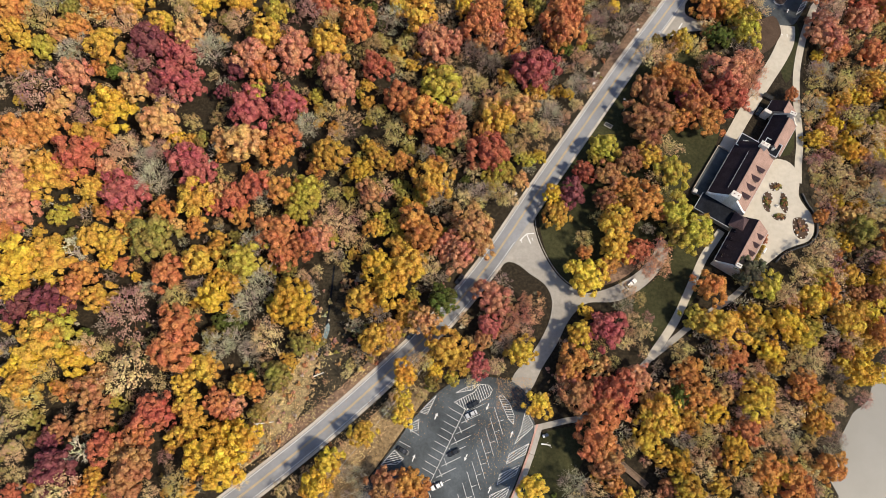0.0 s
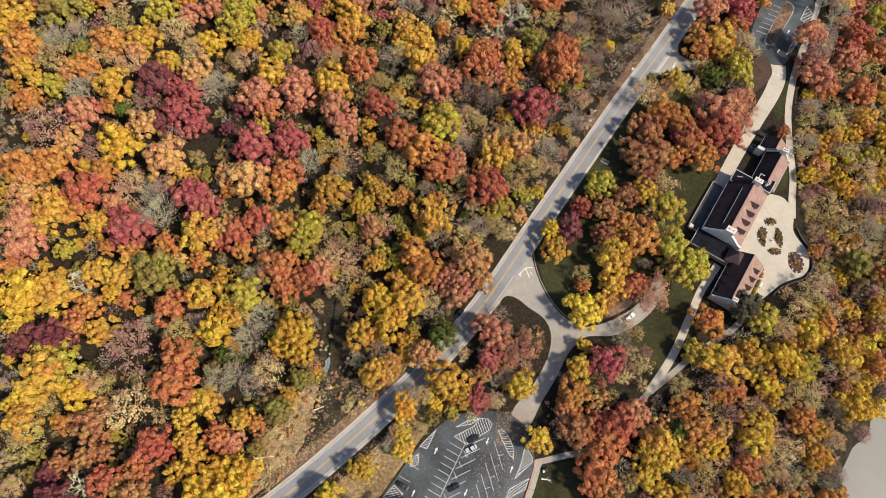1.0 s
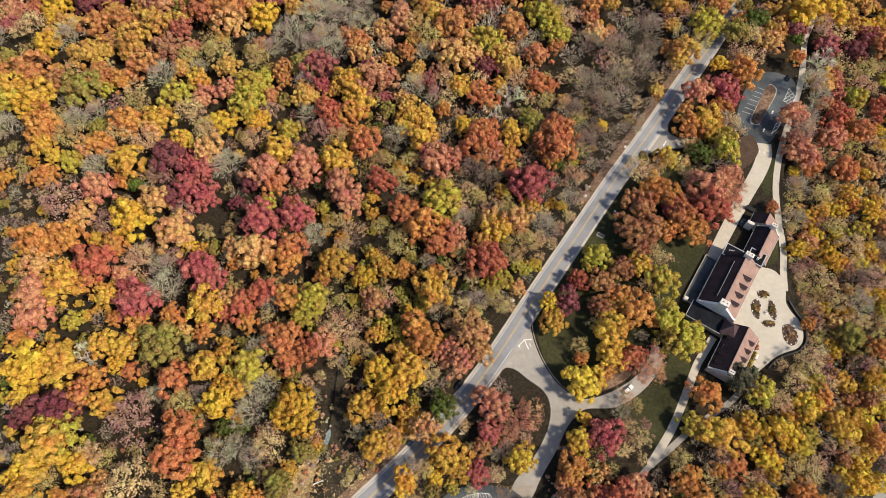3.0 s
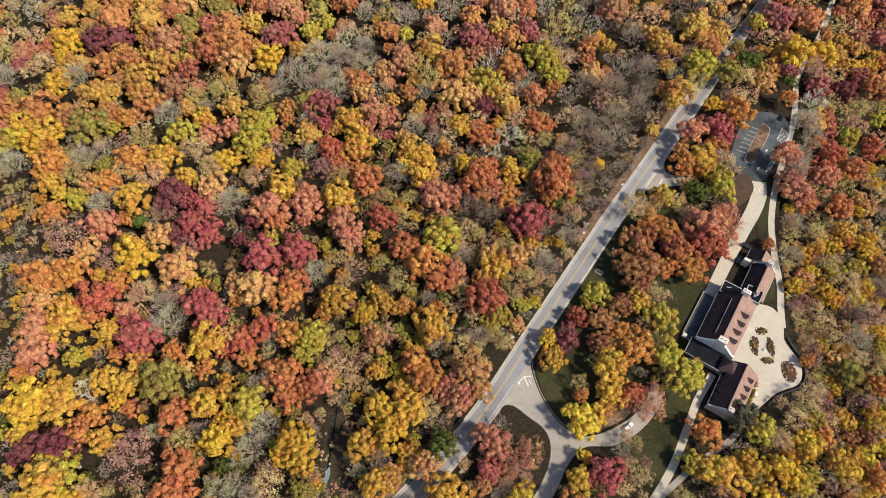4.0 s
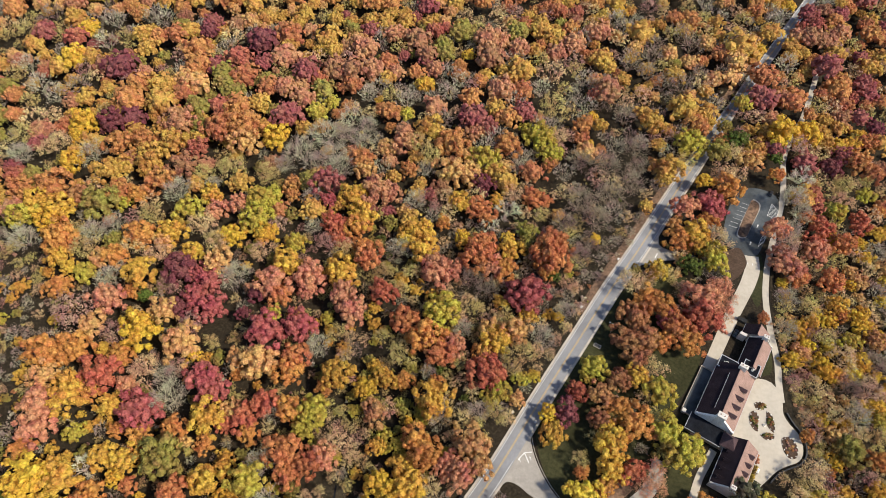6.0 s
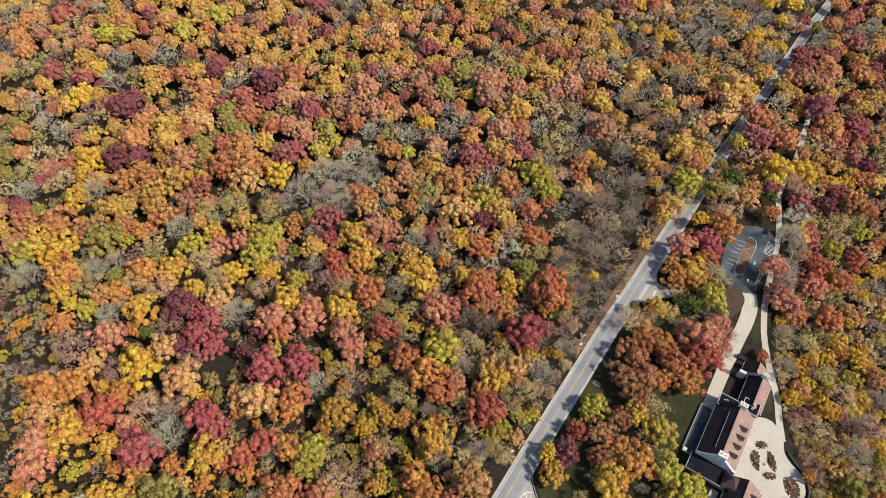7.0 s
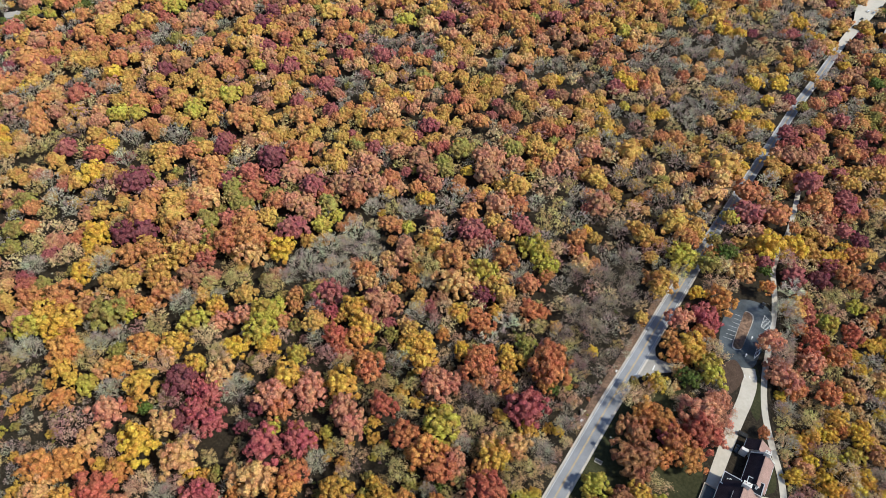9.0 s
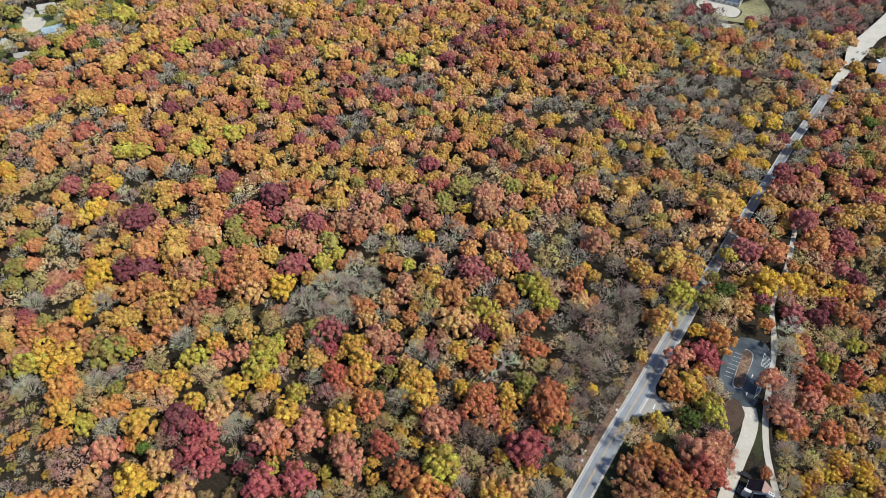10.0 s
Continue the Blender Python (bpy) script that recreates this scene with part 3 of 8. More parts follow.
def parapet(x, e, w, eave, ridge, thick=0.7, up=0.8, middle=None, stone=None):
    """A pale stone gable that stands above the roof."""
    middle = (e + w) / 2 if middle is None else middle
    bm = bmesh.new()
    prof = [(e - 0.6, 0), (e - 0.6, eave + up), (e + 0.6, eave + up + 0.5), (middle - 0.9, ridge + up), (middle + 0.9, ridge + up), (w - 0.6, eave + up + 0.5), (w + 0.6, eave + up), (w + 0.6, 0)]
    f = bm.faces.new([bm.verts.new((x, y, z)) for y, z in prof])
    g = bmesh.ops.extrude_face_region(bm, geom=[f])
    for q in g["geom"]:
        if isinstance(q, bmesh.types.BMVert):
            q.co.x += thick
    bmesh.ops.recalc_face_normals(bm, faces=bm.faces)
    return part("gable_parapet", bm, stone or STONE, lodge, "pale limestone parapet")


def chimney(x, y, z, top, wx=1.4, wy=1.8):
    c = part("chimney", box(x - wx / 2, y - wy / 2, z, x + wx / 2, y + wy / 2, top, bevel=0.05), STONE, lodge, "pale stone chimney")
    part("chimney_cap", box(x - wx / 2 - 0.2, y - wy / 2 - 0.2, top, x + wx / 2 + 0.2, y + wy / 2 + 0.2, top + 0.25), STONE, c)
    for s in (-1, 1):
        part("chimney_pot", tube(bmesh.new(), (x, y + s * wy * 0.25, top + 0.25), (x, y + s * wy * 0.25, top + 0.8), 0.24, 0.18, 8), SHINGLE, c)


def dormer(x, y_front, z, ridge_z, back, s, width=2.1):
    """A gabled dormer: cheeks, a front with a window, two small slopes. s: the way it faces across (-1: the plaza)."""
    d = part("dormer", box(x - width / 2 + 0.25, min(y_front, back), z, x + width / 2 - 0.25, max(y_front, back), ridge_z - 1.1), WALL, lodge)
    bm = bmesh.new()
    v = [bm.verts.new((x + u * (width / 2 - 0.25), y_front + s * 0.01, zz)) for u, zz in ((-1, ridge_z - 1.1), (1, ridge_z - 1.1), (0, ridge_z - 0.1))]
    bm.faces.new(v)
    part("dormer_gable", bm, WALL, d)
    for side in (-1, 1):
        bm = bmesh.new()
        f = bm.faces.new([bm.verts.new(p) for p in ((x, y_front + s * 0.4, ridge_z), (x, back, ridge_z), (x + side * width / 2, back, ridge_z - 1.45), (x + side * width / 2, y_front + s * 0.4, ridge_z - 1.45))])
        g = bmesh.ops.extrude_face_region(bm, geom=[f])
        for q in g["geom"]:
            if isinstance(q, bmesh.types.BMVert):
                q.co.z += 0.12
        bmesh.ops.recalc_face_normals(bm, faces=bm.faces)
        # Dormer slopes are coloured darker than the shingles to carry their shade.
        part("dormer_slope", bm, MAROON if s < 0 else SHADED_SHINGLE, d)
    w = part("dormer_window", box(x - 0.55, min(y_front, y_front + s * 0.08), z + 0.6, x + 0.55, max(y_front, y_front + s * 0.08), z + 1.7), GLASS, d)
    part("window_frame", box(x - 0.65, min(y_front + s * 0.02, y_front + s * 0.12), z + 0.5, x + 0.65, max(y_front + s * 0.02, y_front + s * 0.12), z + 0.6), STONE, w)


def window_row(x0, x1, n, y, z, s, w=1.2, h=1.6):
    for i in range(n):
        x = x0 + (x1 - x0) * (i + 0.5) / n
        win = part("window", box(x - w / 2 - 0.12, min(y, y + s * 0.1), z - 0.12, x + w / 2 + 0.12, max(y, y + s * 0.1), z + h + 0.12), STONE, lodge)
        part("pane", box(x - w / 2, min(y + s * 0.1, y + s * 0.13), z, x + w / 2, max(y + s * 0.1, y + s * 0.13), z + h), GLASS, win)
        part("sill", box(x - w / 2 - 0.2, min(y, y + s * 0.25), z - 0.24, x + w / 2 + 0.2, max(y, y + s * 0.25), z - 0.12), STONE, win)


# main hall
gable_block(-3.4, 25.0, -5.6, 10.2, 5.0, 11.4, SHINGLE, SHADED_SHINGLE, middle=2.1)
# Whiter stone than the other parapets: its sunlit look is in the colour.
parapet(-4.3, -5.4, 10.0, 5.0, 11.4, 0.9, 0.9, middle=2.1, stone=BOULDER)
chimney(-3.6, 2.0, 5.0, 14.2, 2.2, 3.4)
for x in (1.6, 6.2, 10.8, 15.4):
    dormer(x, -3.7, 6.2, 9.9, 0.3, -1)
part("snow_rail", box(0.5, 5.2, 9.25, 19.5, 5.3, 9.5), METAL, lodge)
window_row(-3, 24, 8, -5.62, 1.0, -1)
window_row(-3, 24, 8, 10.22, 1.0, 1)
# flat roofs and chimney between hall and north wing
for x0, y0, x1, y1, z in ((24.9, -5.6, 31.0, 0.9, 7.2), (22.6, 3.0, 28.4, 10.4, 5.4)):
    part("flat_roof_block", box(x0, y0, 0, x1, y1, z), WALL, lodge)
    part("flat_roof", box(x0 - 0.2, y0 - 0.2, z, x1 + 0.2, y1 + 0.2, z + 0.15), FLAT_ROOF, lodge, "dark flat roof membrane")
    for a in ((x0 - 0.3, y0 - 0.3, x1 + 0.3, y0), (x0 - 0.3, y1, x1 + 0.3, y1 + 0.3), (x0 - 0.3, y0, x0, y1), (x1, y0, x1 + 0.3, y1)):
        part("roof_edge", box(a[0], a[1], z + 0.1, a[2], a[3], z + 0.42), METAL, lodge)
chimney(23.4, 1.6, 6.0, 13.6, 1.6, 3.2)
for x, y, z in ((27.2, -3.0, 7.35), (28.2, -3.4, 7.35), (25.4, 8.2, 5.55), (25.9, 7.2, 5.55)):
    u = part("roof_unit", box(x - 0.45, y - 0.45, z, x + 0.45, y + 0.45, z + 0.7, bevel=0.05), BOULDER, lodge, "white roof ventilation unit")
    part("fan_grille", tube(bmesh.new(), (x, y, z + 0.7), (x, y, z + 0.76), 0.3, 0.3, 12), DARK_METAL, u)
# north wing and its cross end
gable_block(28.2, 45.4, -7.2, 2.4, 4.4, 9.0, SHINGLE, SHADED_SHINGLE, middle=-2.5)
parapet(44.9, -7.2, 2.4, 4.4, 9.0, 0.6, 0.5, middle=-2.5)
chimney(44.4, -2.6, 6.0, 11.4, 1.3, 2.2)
gable_block(45.5, 51.5, -4.4, 5.8, 4.2, 8.2, SHINGLE, SHADED_SHINGLE)
part("stone_end", box(43.8, 4.0, 0, 45.4, 7.2, 5.2, bevel=0.1), STONE, lodge, "pale limestone end wall")
window_row(30, 44, 4, -7.22, 1.0, -1)
# south cross block, tower and south wing
part("cross_block", box(-11.4, -3.0, 0, -4.2, 11.4, 4.2), WALL, lodge)
part("cross_roof", box(-12.2, -3.4, 4.2, -4.15, 12.0, 4.5), FLAT_ROOF, lodge, "dark flat roof membrane")
part("roof_edge", box(-12.4, -3.4, 4.2, -12.2, 12.0, 4.7), METAL, lodge)
part("roof_edge", box(-12.4, 12.0, 4.2, -4.15, 12.2, 4.7), METAL, lodge)
part("porch_roof", box(-14.2, 5.0, 3.2, -12.0, 9.0, 3.5, bevel=0.08), SHINGLE, lodge)
part("porch", box(-13.8, 5.3, 0, -12.1, 8.7, 3.2), STONE, lodge)
bm = bmesh.new()
base = [bm.verts.new((x, y, 5.6)) for x, y in ((-11.8, -9.0), (-5.2, -9.0), (-5.2, -2.4), (-11.8, -2.4))]
top = bm.verts.new((-8.5, -5.7, 10.2))
for i in range(4):
    bm.faces.new((base[i], base[(i + 1) % 4], top))
bm.faces.new(list(reversed(base)))
part("tower_roof", bm, MAROON, lodge, "dark maroon pyramid roof")
part("tower", box(-11.4, -8.6, 0, -5.6, -2.8, 5.6), WALL, lodge)
gable_block(-27.6, -4.8, -17.4, -5.4, 3.8, 8.3, SHINGLE, SHADED_SHINGLE, middle=-11.6)
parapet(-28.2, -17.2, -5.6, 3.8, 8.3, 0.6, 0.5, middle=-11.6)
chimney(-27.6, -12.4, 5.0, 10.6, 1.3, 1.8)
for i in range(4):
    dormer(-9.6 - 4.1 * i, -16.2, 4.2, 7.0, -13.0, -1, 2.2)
    dormer(-12.2 - 4.1 * i, -6.4, 4.2, 7.0, -9.6, 1, 1.6)
window_row(-26, -10, 5, -5.38, 1.0, 1)
window_row(-26, -8, 5, -17.42, 1.0, -1)

# terrace on the shaded side
terrace = setting("terrace", box(-4.0, 10.4, 0.0, 21.0, 15.6, 0.45), LOT, "dark paved terrace with a low wall", "terrace")
terrace.matrix_world = HOUSE
for a in ((-4.2, 15.6, 21.2, 15.9), (20.9, 10.6, 21.25, 15.6), (-4.3, 10.6, -4.0, 15.6)):
    part("terrace_wall", box(a[0], a[1], 0.0, a[2], a[3], 1.1), WALL, terrace)
part("terrace_pier", box(-4.6, 13.8, 0, -2.6, 15.5, 1.6), STONE, terrace)

# ---- trees ----
def lobes_of(rng, n, low=-0.3, flat=0.88, size=1.0):
    """Boughs of a crown of radius about 1: (middle, radius) of bulging lobes over an uneven dome, with gaps between."""
    p, q, u = rng.uniform(0, 6), rng.uniform(0, 6), rng.uniform(0, 6)
    turn, out = rng.uniform(0, 6), []
    for i in range(n):
        up = 1 - (1 - low) * (i + 0.5) / n + rng.uniform(-0.06, 0.06)
        up = max(-0.95, min(0.97, up))
        a = turn + i * 2.39996 + rng.uniform(-0.28, 0.28)
        h = math.sqrt(1 - up * up)
        rim = 1 + 0.15 * math.sin(2 * a + p) + 0.11 * math.sin(3 * a + q) + 0.07 * math.sin(5 * a + u)
        k = rng.uniform(0.54, 0.86)
        out.append((Vector((math.cos(a) * h * k * rim, math.sin(a) * h * k * rim, up * flat * k)), rng.uniform(0.16, 0.29) * size))
    return out


def ball(verts, c, r, rng, fine=1, out=None, jolt=0.12, shy=-0.1):
    """A rough faceted dome round c; faces that look away from `out` are left off."""
    bm = bmesh.new()
    bmesh.ops.create_icosphere(bm, subdivisions=fine, radius=1.0)
    bmesh.ops.rotate(bm, matrix=Matrix.Rotation(rng.uniform(0, 6), 3, "Z") @ Matrix.Rotation(rng.uniform(0, 6), 3, "X"), verts=bm.verts)
    bm.normal_update()
    keep = [f for f in bm.faces if out is None or f.normal.dot(out) > shy]
    for v in bm.verts:
        v.co *= 1 + rng.uniform(-jolt, jolt)
    for f in keep:
        verts += [c + v.co * r for v in f.verts]
    bm.free()


def spray(verts, p, d, size, rng, wide=0.62):
    """One three-cornered leaf spray at p that faces about d."""
    f = (d + Vector((rng.gauss(0, 0.42), rng.gauss(0, 0.42), rng.gauss(0, 0.42)))).normalized()
    s = f.orthogonal().normalized()
    s.rotate(Matrix.Rotation(rng.uniform(0, math.tau), 3, f))
    w = f.cross(s)
    a = size * rng.uniform(0.75, 1.3)
    verts += [p + s * a, p - s * a * 0.5 + w * a * wide, p - s * a * 0.5 - w * a * wide]


def soup(name, verts, material):
    me = bpy.data.meshes.new(name)
    n = len(verts) // 3
    me.from_pydata([tuple(v) for v in verts], [], [(3 * i, 3 * i + 1, 3 * i + 2) for i in range(n)])
    me.materials.append(material)
    return me


def leafy_crown(seed, boughs, per, size=0.062, core=0.8, low=-0.3, jolt=0.18):
    """A crown of bulging boughs, each covered with leaf sprays. Radius about 1, middle at the origin."""
    rng = random.Random(seed)
    verts = []
    ball(verts, Vector((0, 0, -0.02)), 0.52, rng, 1, Vector((0, 0, 1)), 0.1)
    for c, r in lobes_of(rng, boughs, low, size=math.sqrt(26 / max(boughs, 12))):
        way = (c.normalized() + Vector((0, 0, 0.35))).normalized()
        ball(verts, c, r * core, rng, 1, way, jolt)
        tufts = [(way * 0.6 + Vector((rng.gauss(0, 0.8), rng.gauss(0, 0.8), rng.gauss(0, 0.8)))).normalized() for i in range(7)]
        for i in range(per):
            e = (rng.choice(tufts) + Vector((rng.gauss(0, 0.3), rng.gauss(0, 0.3), rng.gauss(0, 0.3)))).normalized()
            spray(verts, c + e * r * rng.uniform(0.84, 1.06), e, size, rng)
    return verts


def pebbled_crown(seed, boughs, sides=6, low=-0.2, sprays=40):
    """A crown seen from afar: a dense dome with many small leafy boughs, each a rough little cone."""
    rng = random.Random(seed)
    verts = []
    ball(verts, Vector((0, 0, 0)), 0.66, rng, 1, Vector((0, 0, 1)), 0.14)
    for c, r in lobes_of(rng, boughs, low, size=math.sqrt(26 / boughs)):
        c = c * 1.08
        way = (c.normalized() + Vector((rng.gauss(0, 0.25), rng.gauss(0, 0.25), 0.4))).normalized()
        s = way.orthogonal().normalized()
        s.rotate(Matrix.Rotation(rng.uniform(0, 6), 3, way))
        w = way.cross(s)
        ring = [c + (s * math.cos(k * math.tau / sides) + w * math.sin(k * math.tau / sides)) * r * rng.uniform(0.85, 1.3) - way * r * rng.uniform(0.3, 0.7) for k in range(sides)]
        tip = c + way * r * rng.uniform(0.45, 0.75)
        for k in range(sides):
            verts += [ring[k], ring[(k + 1) % sides], tip]
    for i in range(sprays):
        c, r = Vector((rng.gauss(0, 1), rng.gauss(0, 1), abs(rng.gauss(0, 0.9)))).normalized(), 0.1
        spray(verts, c * rng.uniform(0.75, 0.98), c, 0.085, rng)
    return verts


def sparse_crown(seed, boughs, per, size=0.05, twigs=4):
    """A thin crown through which the limbs show: loose tufts of leaves on forking twigs."""
    rng = random.Random(seed)
    verts = []
    for c, r in lobes_of(rng, boughs, -0.2):
        c = c * rng.uniform(0.75, 1.1)
        root = Vector((c.x * 0.15, c.y * 0.15, -0.5))
        s = (c - root).orthogonal().normalized() * 0.016
        verts += [root + s, root - s, c]
        for i in range(twigs):
            e = (c.normalized() + Vector((rng.gauss(0, 0.6), rng.gauss(0, 0.6), rng.gauss(0.2, 0.5)))).normalized()
            t = e.orthogonal().normalized() * 0.009
            verts += [c - e * r * 0.6 + t, c - e * r * 0.6 - t, c + e * r * rng.uniform(0.9, 1.3)]
        for i in range(per):
            e = Vector((rng.gauss(0, 0.52), rng.gauss(0, 0.52), rng.gauss(0.1, 0.46)))
            spray(verts, c + e * r, (e + c * 0.5 + Vector((0, 0, 0.5))).normalized(), size, rng, 0.5)
    return verts


def branch_walk(rng, a, d, length, r, depth, out):
    """Limbs that fork and thin out; collects (from, to, radius, radius)."""
    b = a + d * length
    out.append((a, b, r, r * 0.62, depth))
    if depth == 0:
        return
    for i in range(3 if depth > 1 else 4):
        e = (d + Vector((rng.gauss(0, 0.55), rng.gauss(0, 0.55), rng.gauss(0.12, 0.4)))).normalized()
        branch_walk(rng, a + d * length * rng.uniform(0.55, 1.0), e, length * rng.uniform(0.55, 0.8), r * 0.55, depth - 1, out)


def bare_crown(seed):
    """Fine grey twigs as slender slivers at the ends of the limbs."""
    rng = random.Random(seed)
    limbs, verts = [], []
    for i in range(5):
        a = i * math.tau / 5 + rng.uniform(-0.4, 0.4)
        branch_walk(rng, Vector((0, 0, -0.75)), Vector((math.cos(a) * 0.75, math.sin(a) * 0.75, 1.0)).normalized(), 0.62, 0.04, 3, limbs)
    for a, b, r0, r1, depth in limbs:
        s = (b - a).orthogonal().normalized()
        for side in (s, (b - a).normalized().cross(s)):
            w = max(r0 * 1.3, 0.018)
            verts += [a + side * w, a - side * w, b]
        if depth <= 1:
            for k in range(4):
                p = a.lerp(b, rng.uniform(0.4, 1.0))
                e = ((b - a).normalized() + Vector((rng.gauss(0, 0.6), rng.gauss(0, 0.6), rng.gauss(0.1, 0.5)))).normalized()
                t = e.orthogonal().normalized() * 0.011
                verts += [p + t, p - t, p + e * rng.uniform(0.14, 0.26)]
    return verts


def twig_crown(seed, n, wide=0.02, limb_depth=2):
    """A leafless crown: forking limbs under a dome of fine upright twigs."""
    rng = random.Random(seed)
    limbs, verts = [], []
    for i in range(5):
        a = i * math.tau / 5 + rng.uniform(-0.4, 0.4)
        branch_walk(rng, Vector((0, 0, -0.7)), Vector((math.cos(a) * 0.6, math.sin(a) * 0.6, 1.0)).normalized(), 0.6, 0.035, limb_depth, limbs)
    for a, b, r0, r1, depth in limbs:
        s = (b - a).orthogonal().normalized()
        for side in (s, (b - a).normalized().cross(s)):
            verts += [a + side * max(r0, 0.012), a - side * max(r0, 0.012), b]
    for c, r in lobes_of(rng, 30, -0.15):
        c = c * rng.uniform(0.72, 1.08)
        for i in range(n // 30):
            p = c + Vector((rng.gauss(0, 0.5), rng.gauss(0, 0.5), rng.gauss(0, 0.45))) * r
            e = (p + Vector((rng.gauss(0, 0.4), rng.gauss(0, 0.4), rng.gauss(0.55, 0.4)))).normalized()
            t = e.orthogonal().normalized()
            t.rotate(Matrix.Rotation(rng.uniform(0, math.tau), 3, e))
            verts += [p + t * wide, p - t * wide, p + e * rng.uniform(0.12, 0.30)]
    return verts


FULL = [leafy_crown(11 + i, 40, 46, 0.056, 0.82) for i in range(9)]
MEDIUM = [leafy_crown(11 + i, 34, 26, 0.068, 0.80) for i in range(8)]
THIN = [sparse_crown(31 + i, 28, 34) for i in range(5)]
BARE = [twig_crown(51 + i, 1200, 0.0105) for i in range(5)]
WHITE_BARE = [bare_crown(61 + i) for i in range(2)]
SHAPES = {c: "full" for c in "ydaoercmsbglLN"} | {c: "thin" for c in "vptqW"} | {c: "bare" for c in "ku"} | {"G": "full", "K": "white"} | {c: "full" for c in "OECRDSB"}
CROWNS = {"full": [soup("crown", v, LEAF["y"]) for v in FULL], "thin": [soup("crown", v, LEAF["t"]) for v in THIN], "bare": [soup("crown", v, LEAF["k"]) for v in BARE], "white": [soup("crown", v, LEAF["K"]) for v in WHITE_BARE]}


def trunk_mesh(seed):
    """A tapered trunk with limbs that reach into the crown; unit: the crown's middle at height 1."""
    rng = random.Random(seed)
    bm = bmesh.new()
    tube(bm, (0, 0, -0.02), (0.01, 0.01, 0.55), 0.034, 0.024, 7)
    tube(bm, (0.01, 0.01, 0.55), (0.0, 0.02, 1.05), 0.024, 0.008, 6)
    for i in range(6):
        a, z = i * 2.4 + rng.uniform(-0.3, 0.3), rng.uniform(0.48, 0.75)
        tube(bm, (0.01, 0.01, z), (math.cos(a) * 0.24, math.sin(a) * 0.24, z + rng.uniform(0.22, 0.4)), 0.014, 0.005, 5)
    return mesh_of("trunk", bm, BARK)


TRUNKS = [trunk_mesh(81 + i) for i in range(3)]
# Codes O to B name far leaves with distance haze in their colour.
WORDS = {"y": "golden yellow", "d": "deep gold", "a": "apricot", "o": "orange", "e": "ember-orange", "r": "red", "c": "crimson", "m": "maroon", "v": "thinning mauve", "s": "salmon-pink",
         "p": "thinning pale pink", "W": "thinning salmon", "b": "russet brown", "t": "thinning tan", "q": "thinning olive-tan", "g": "olive green", "l": "lime-yellow", "L": "lemon-yellow", "G": "green", "N": "grey-green", "k": "bare grey", "u": "bare mauve-grey", "K": "bare white", "O": "haze-dulled orange", "E": "haze-dulled ember-orange", "C": "haze-dulled crimson", "R": "haze-dulled red", "D": "haze-dulled gold", "S": "haze-dulled salmon", "B": "haze-dulled russet"}
TREE_RNG = random.Random(5)
STANDING = []


LATER = []


def middle_height(x, y, r):
    """How high the middle of a crown of radius r hangs: lower in the open grounds, by the road and on the bluff's edge."""
    tall = min(10.2, 3.0 + 1.05 * r)
    if 148 < x < 176 and 50 < y < 180:
        return tall * (0.58 if x < 165 else 0.75)
    if y > 80 and 8 < (x - 27.6) * 0.78 - (y - 87.6) * 0.62 < 18:
        return tall * 0.6
    return tall * 0.72 if -40 < x < 145 and 1.38 * x + 36 > y and y < 190 else tall


def tree(x, y, r, code, stand):
    """One tree: trunk and crown under an empty at its foot. r: the crown's radius in metres."""
    rng = TREE_RNG
    shape = SHAPES[code]
    mid = middle_height(x, y, r)
    foot = new("bare_tree" if shape in ("bare", "white") else "tree")
    foot.matrix_world = Matrix.Translation((x, y, land(x, y))) @ Matrix.Rotation(rng.uniform(0, math.tau), 4, "Z")
    word = WORDS[code]
    tagged(foot, ("leafless tree with %s twigs in %s" if shape in ("bare", "white") else "tree with %s autumn leaves in %s") % (word.replace("bare ", ""), stand), "tree", "trees of " + stand)
    t = new("trunk", rng.choice(TRUNKS))
    t.parent, t.scale = foot, (mid * 0.9, mid * 0.9, mid)
    c = new("crown", rng.choice(CROWNS[shape]))
    c.parent, c.location = foot, (0, 0, mid)
    k = r * (1.26 if shape == "full" else 1.14)
    c.scale = (k * rng.uniform(0.84, 1.16), k * rng.uniform(0.88, 1.08), k * rng.uniform(0.95, 1.12) * (0.84 if mid < 8 and shape == "full" else 1.0))
    c.rotation_euler = (rng.uniform(-0.12, 0.12), rng.uniform(-0.12, 0.12), rng.uniform(0, math.tau))
    c.material_slots[0].link = "OBJECT"
    c.material_slots[0].material = LEAF[code]


def plant(stand, rows):
    """The trees round the lodge, the road and the car park stand singly; the rest joins the woods."""
    for x, y, r, code in rows:
        if code == "k" and y > 150 and -90 < x - 0.70 * y + 20 < -2:
            code = "u"  # the leafless hollow beside the road is browner
        if -62 < x < 185 and y < 178 + 0.2 * x:
            tree(x, y, r, code, stand)
        else:
            LATER.append((x, y, r, code))
        STANDING.append((x, y, r))

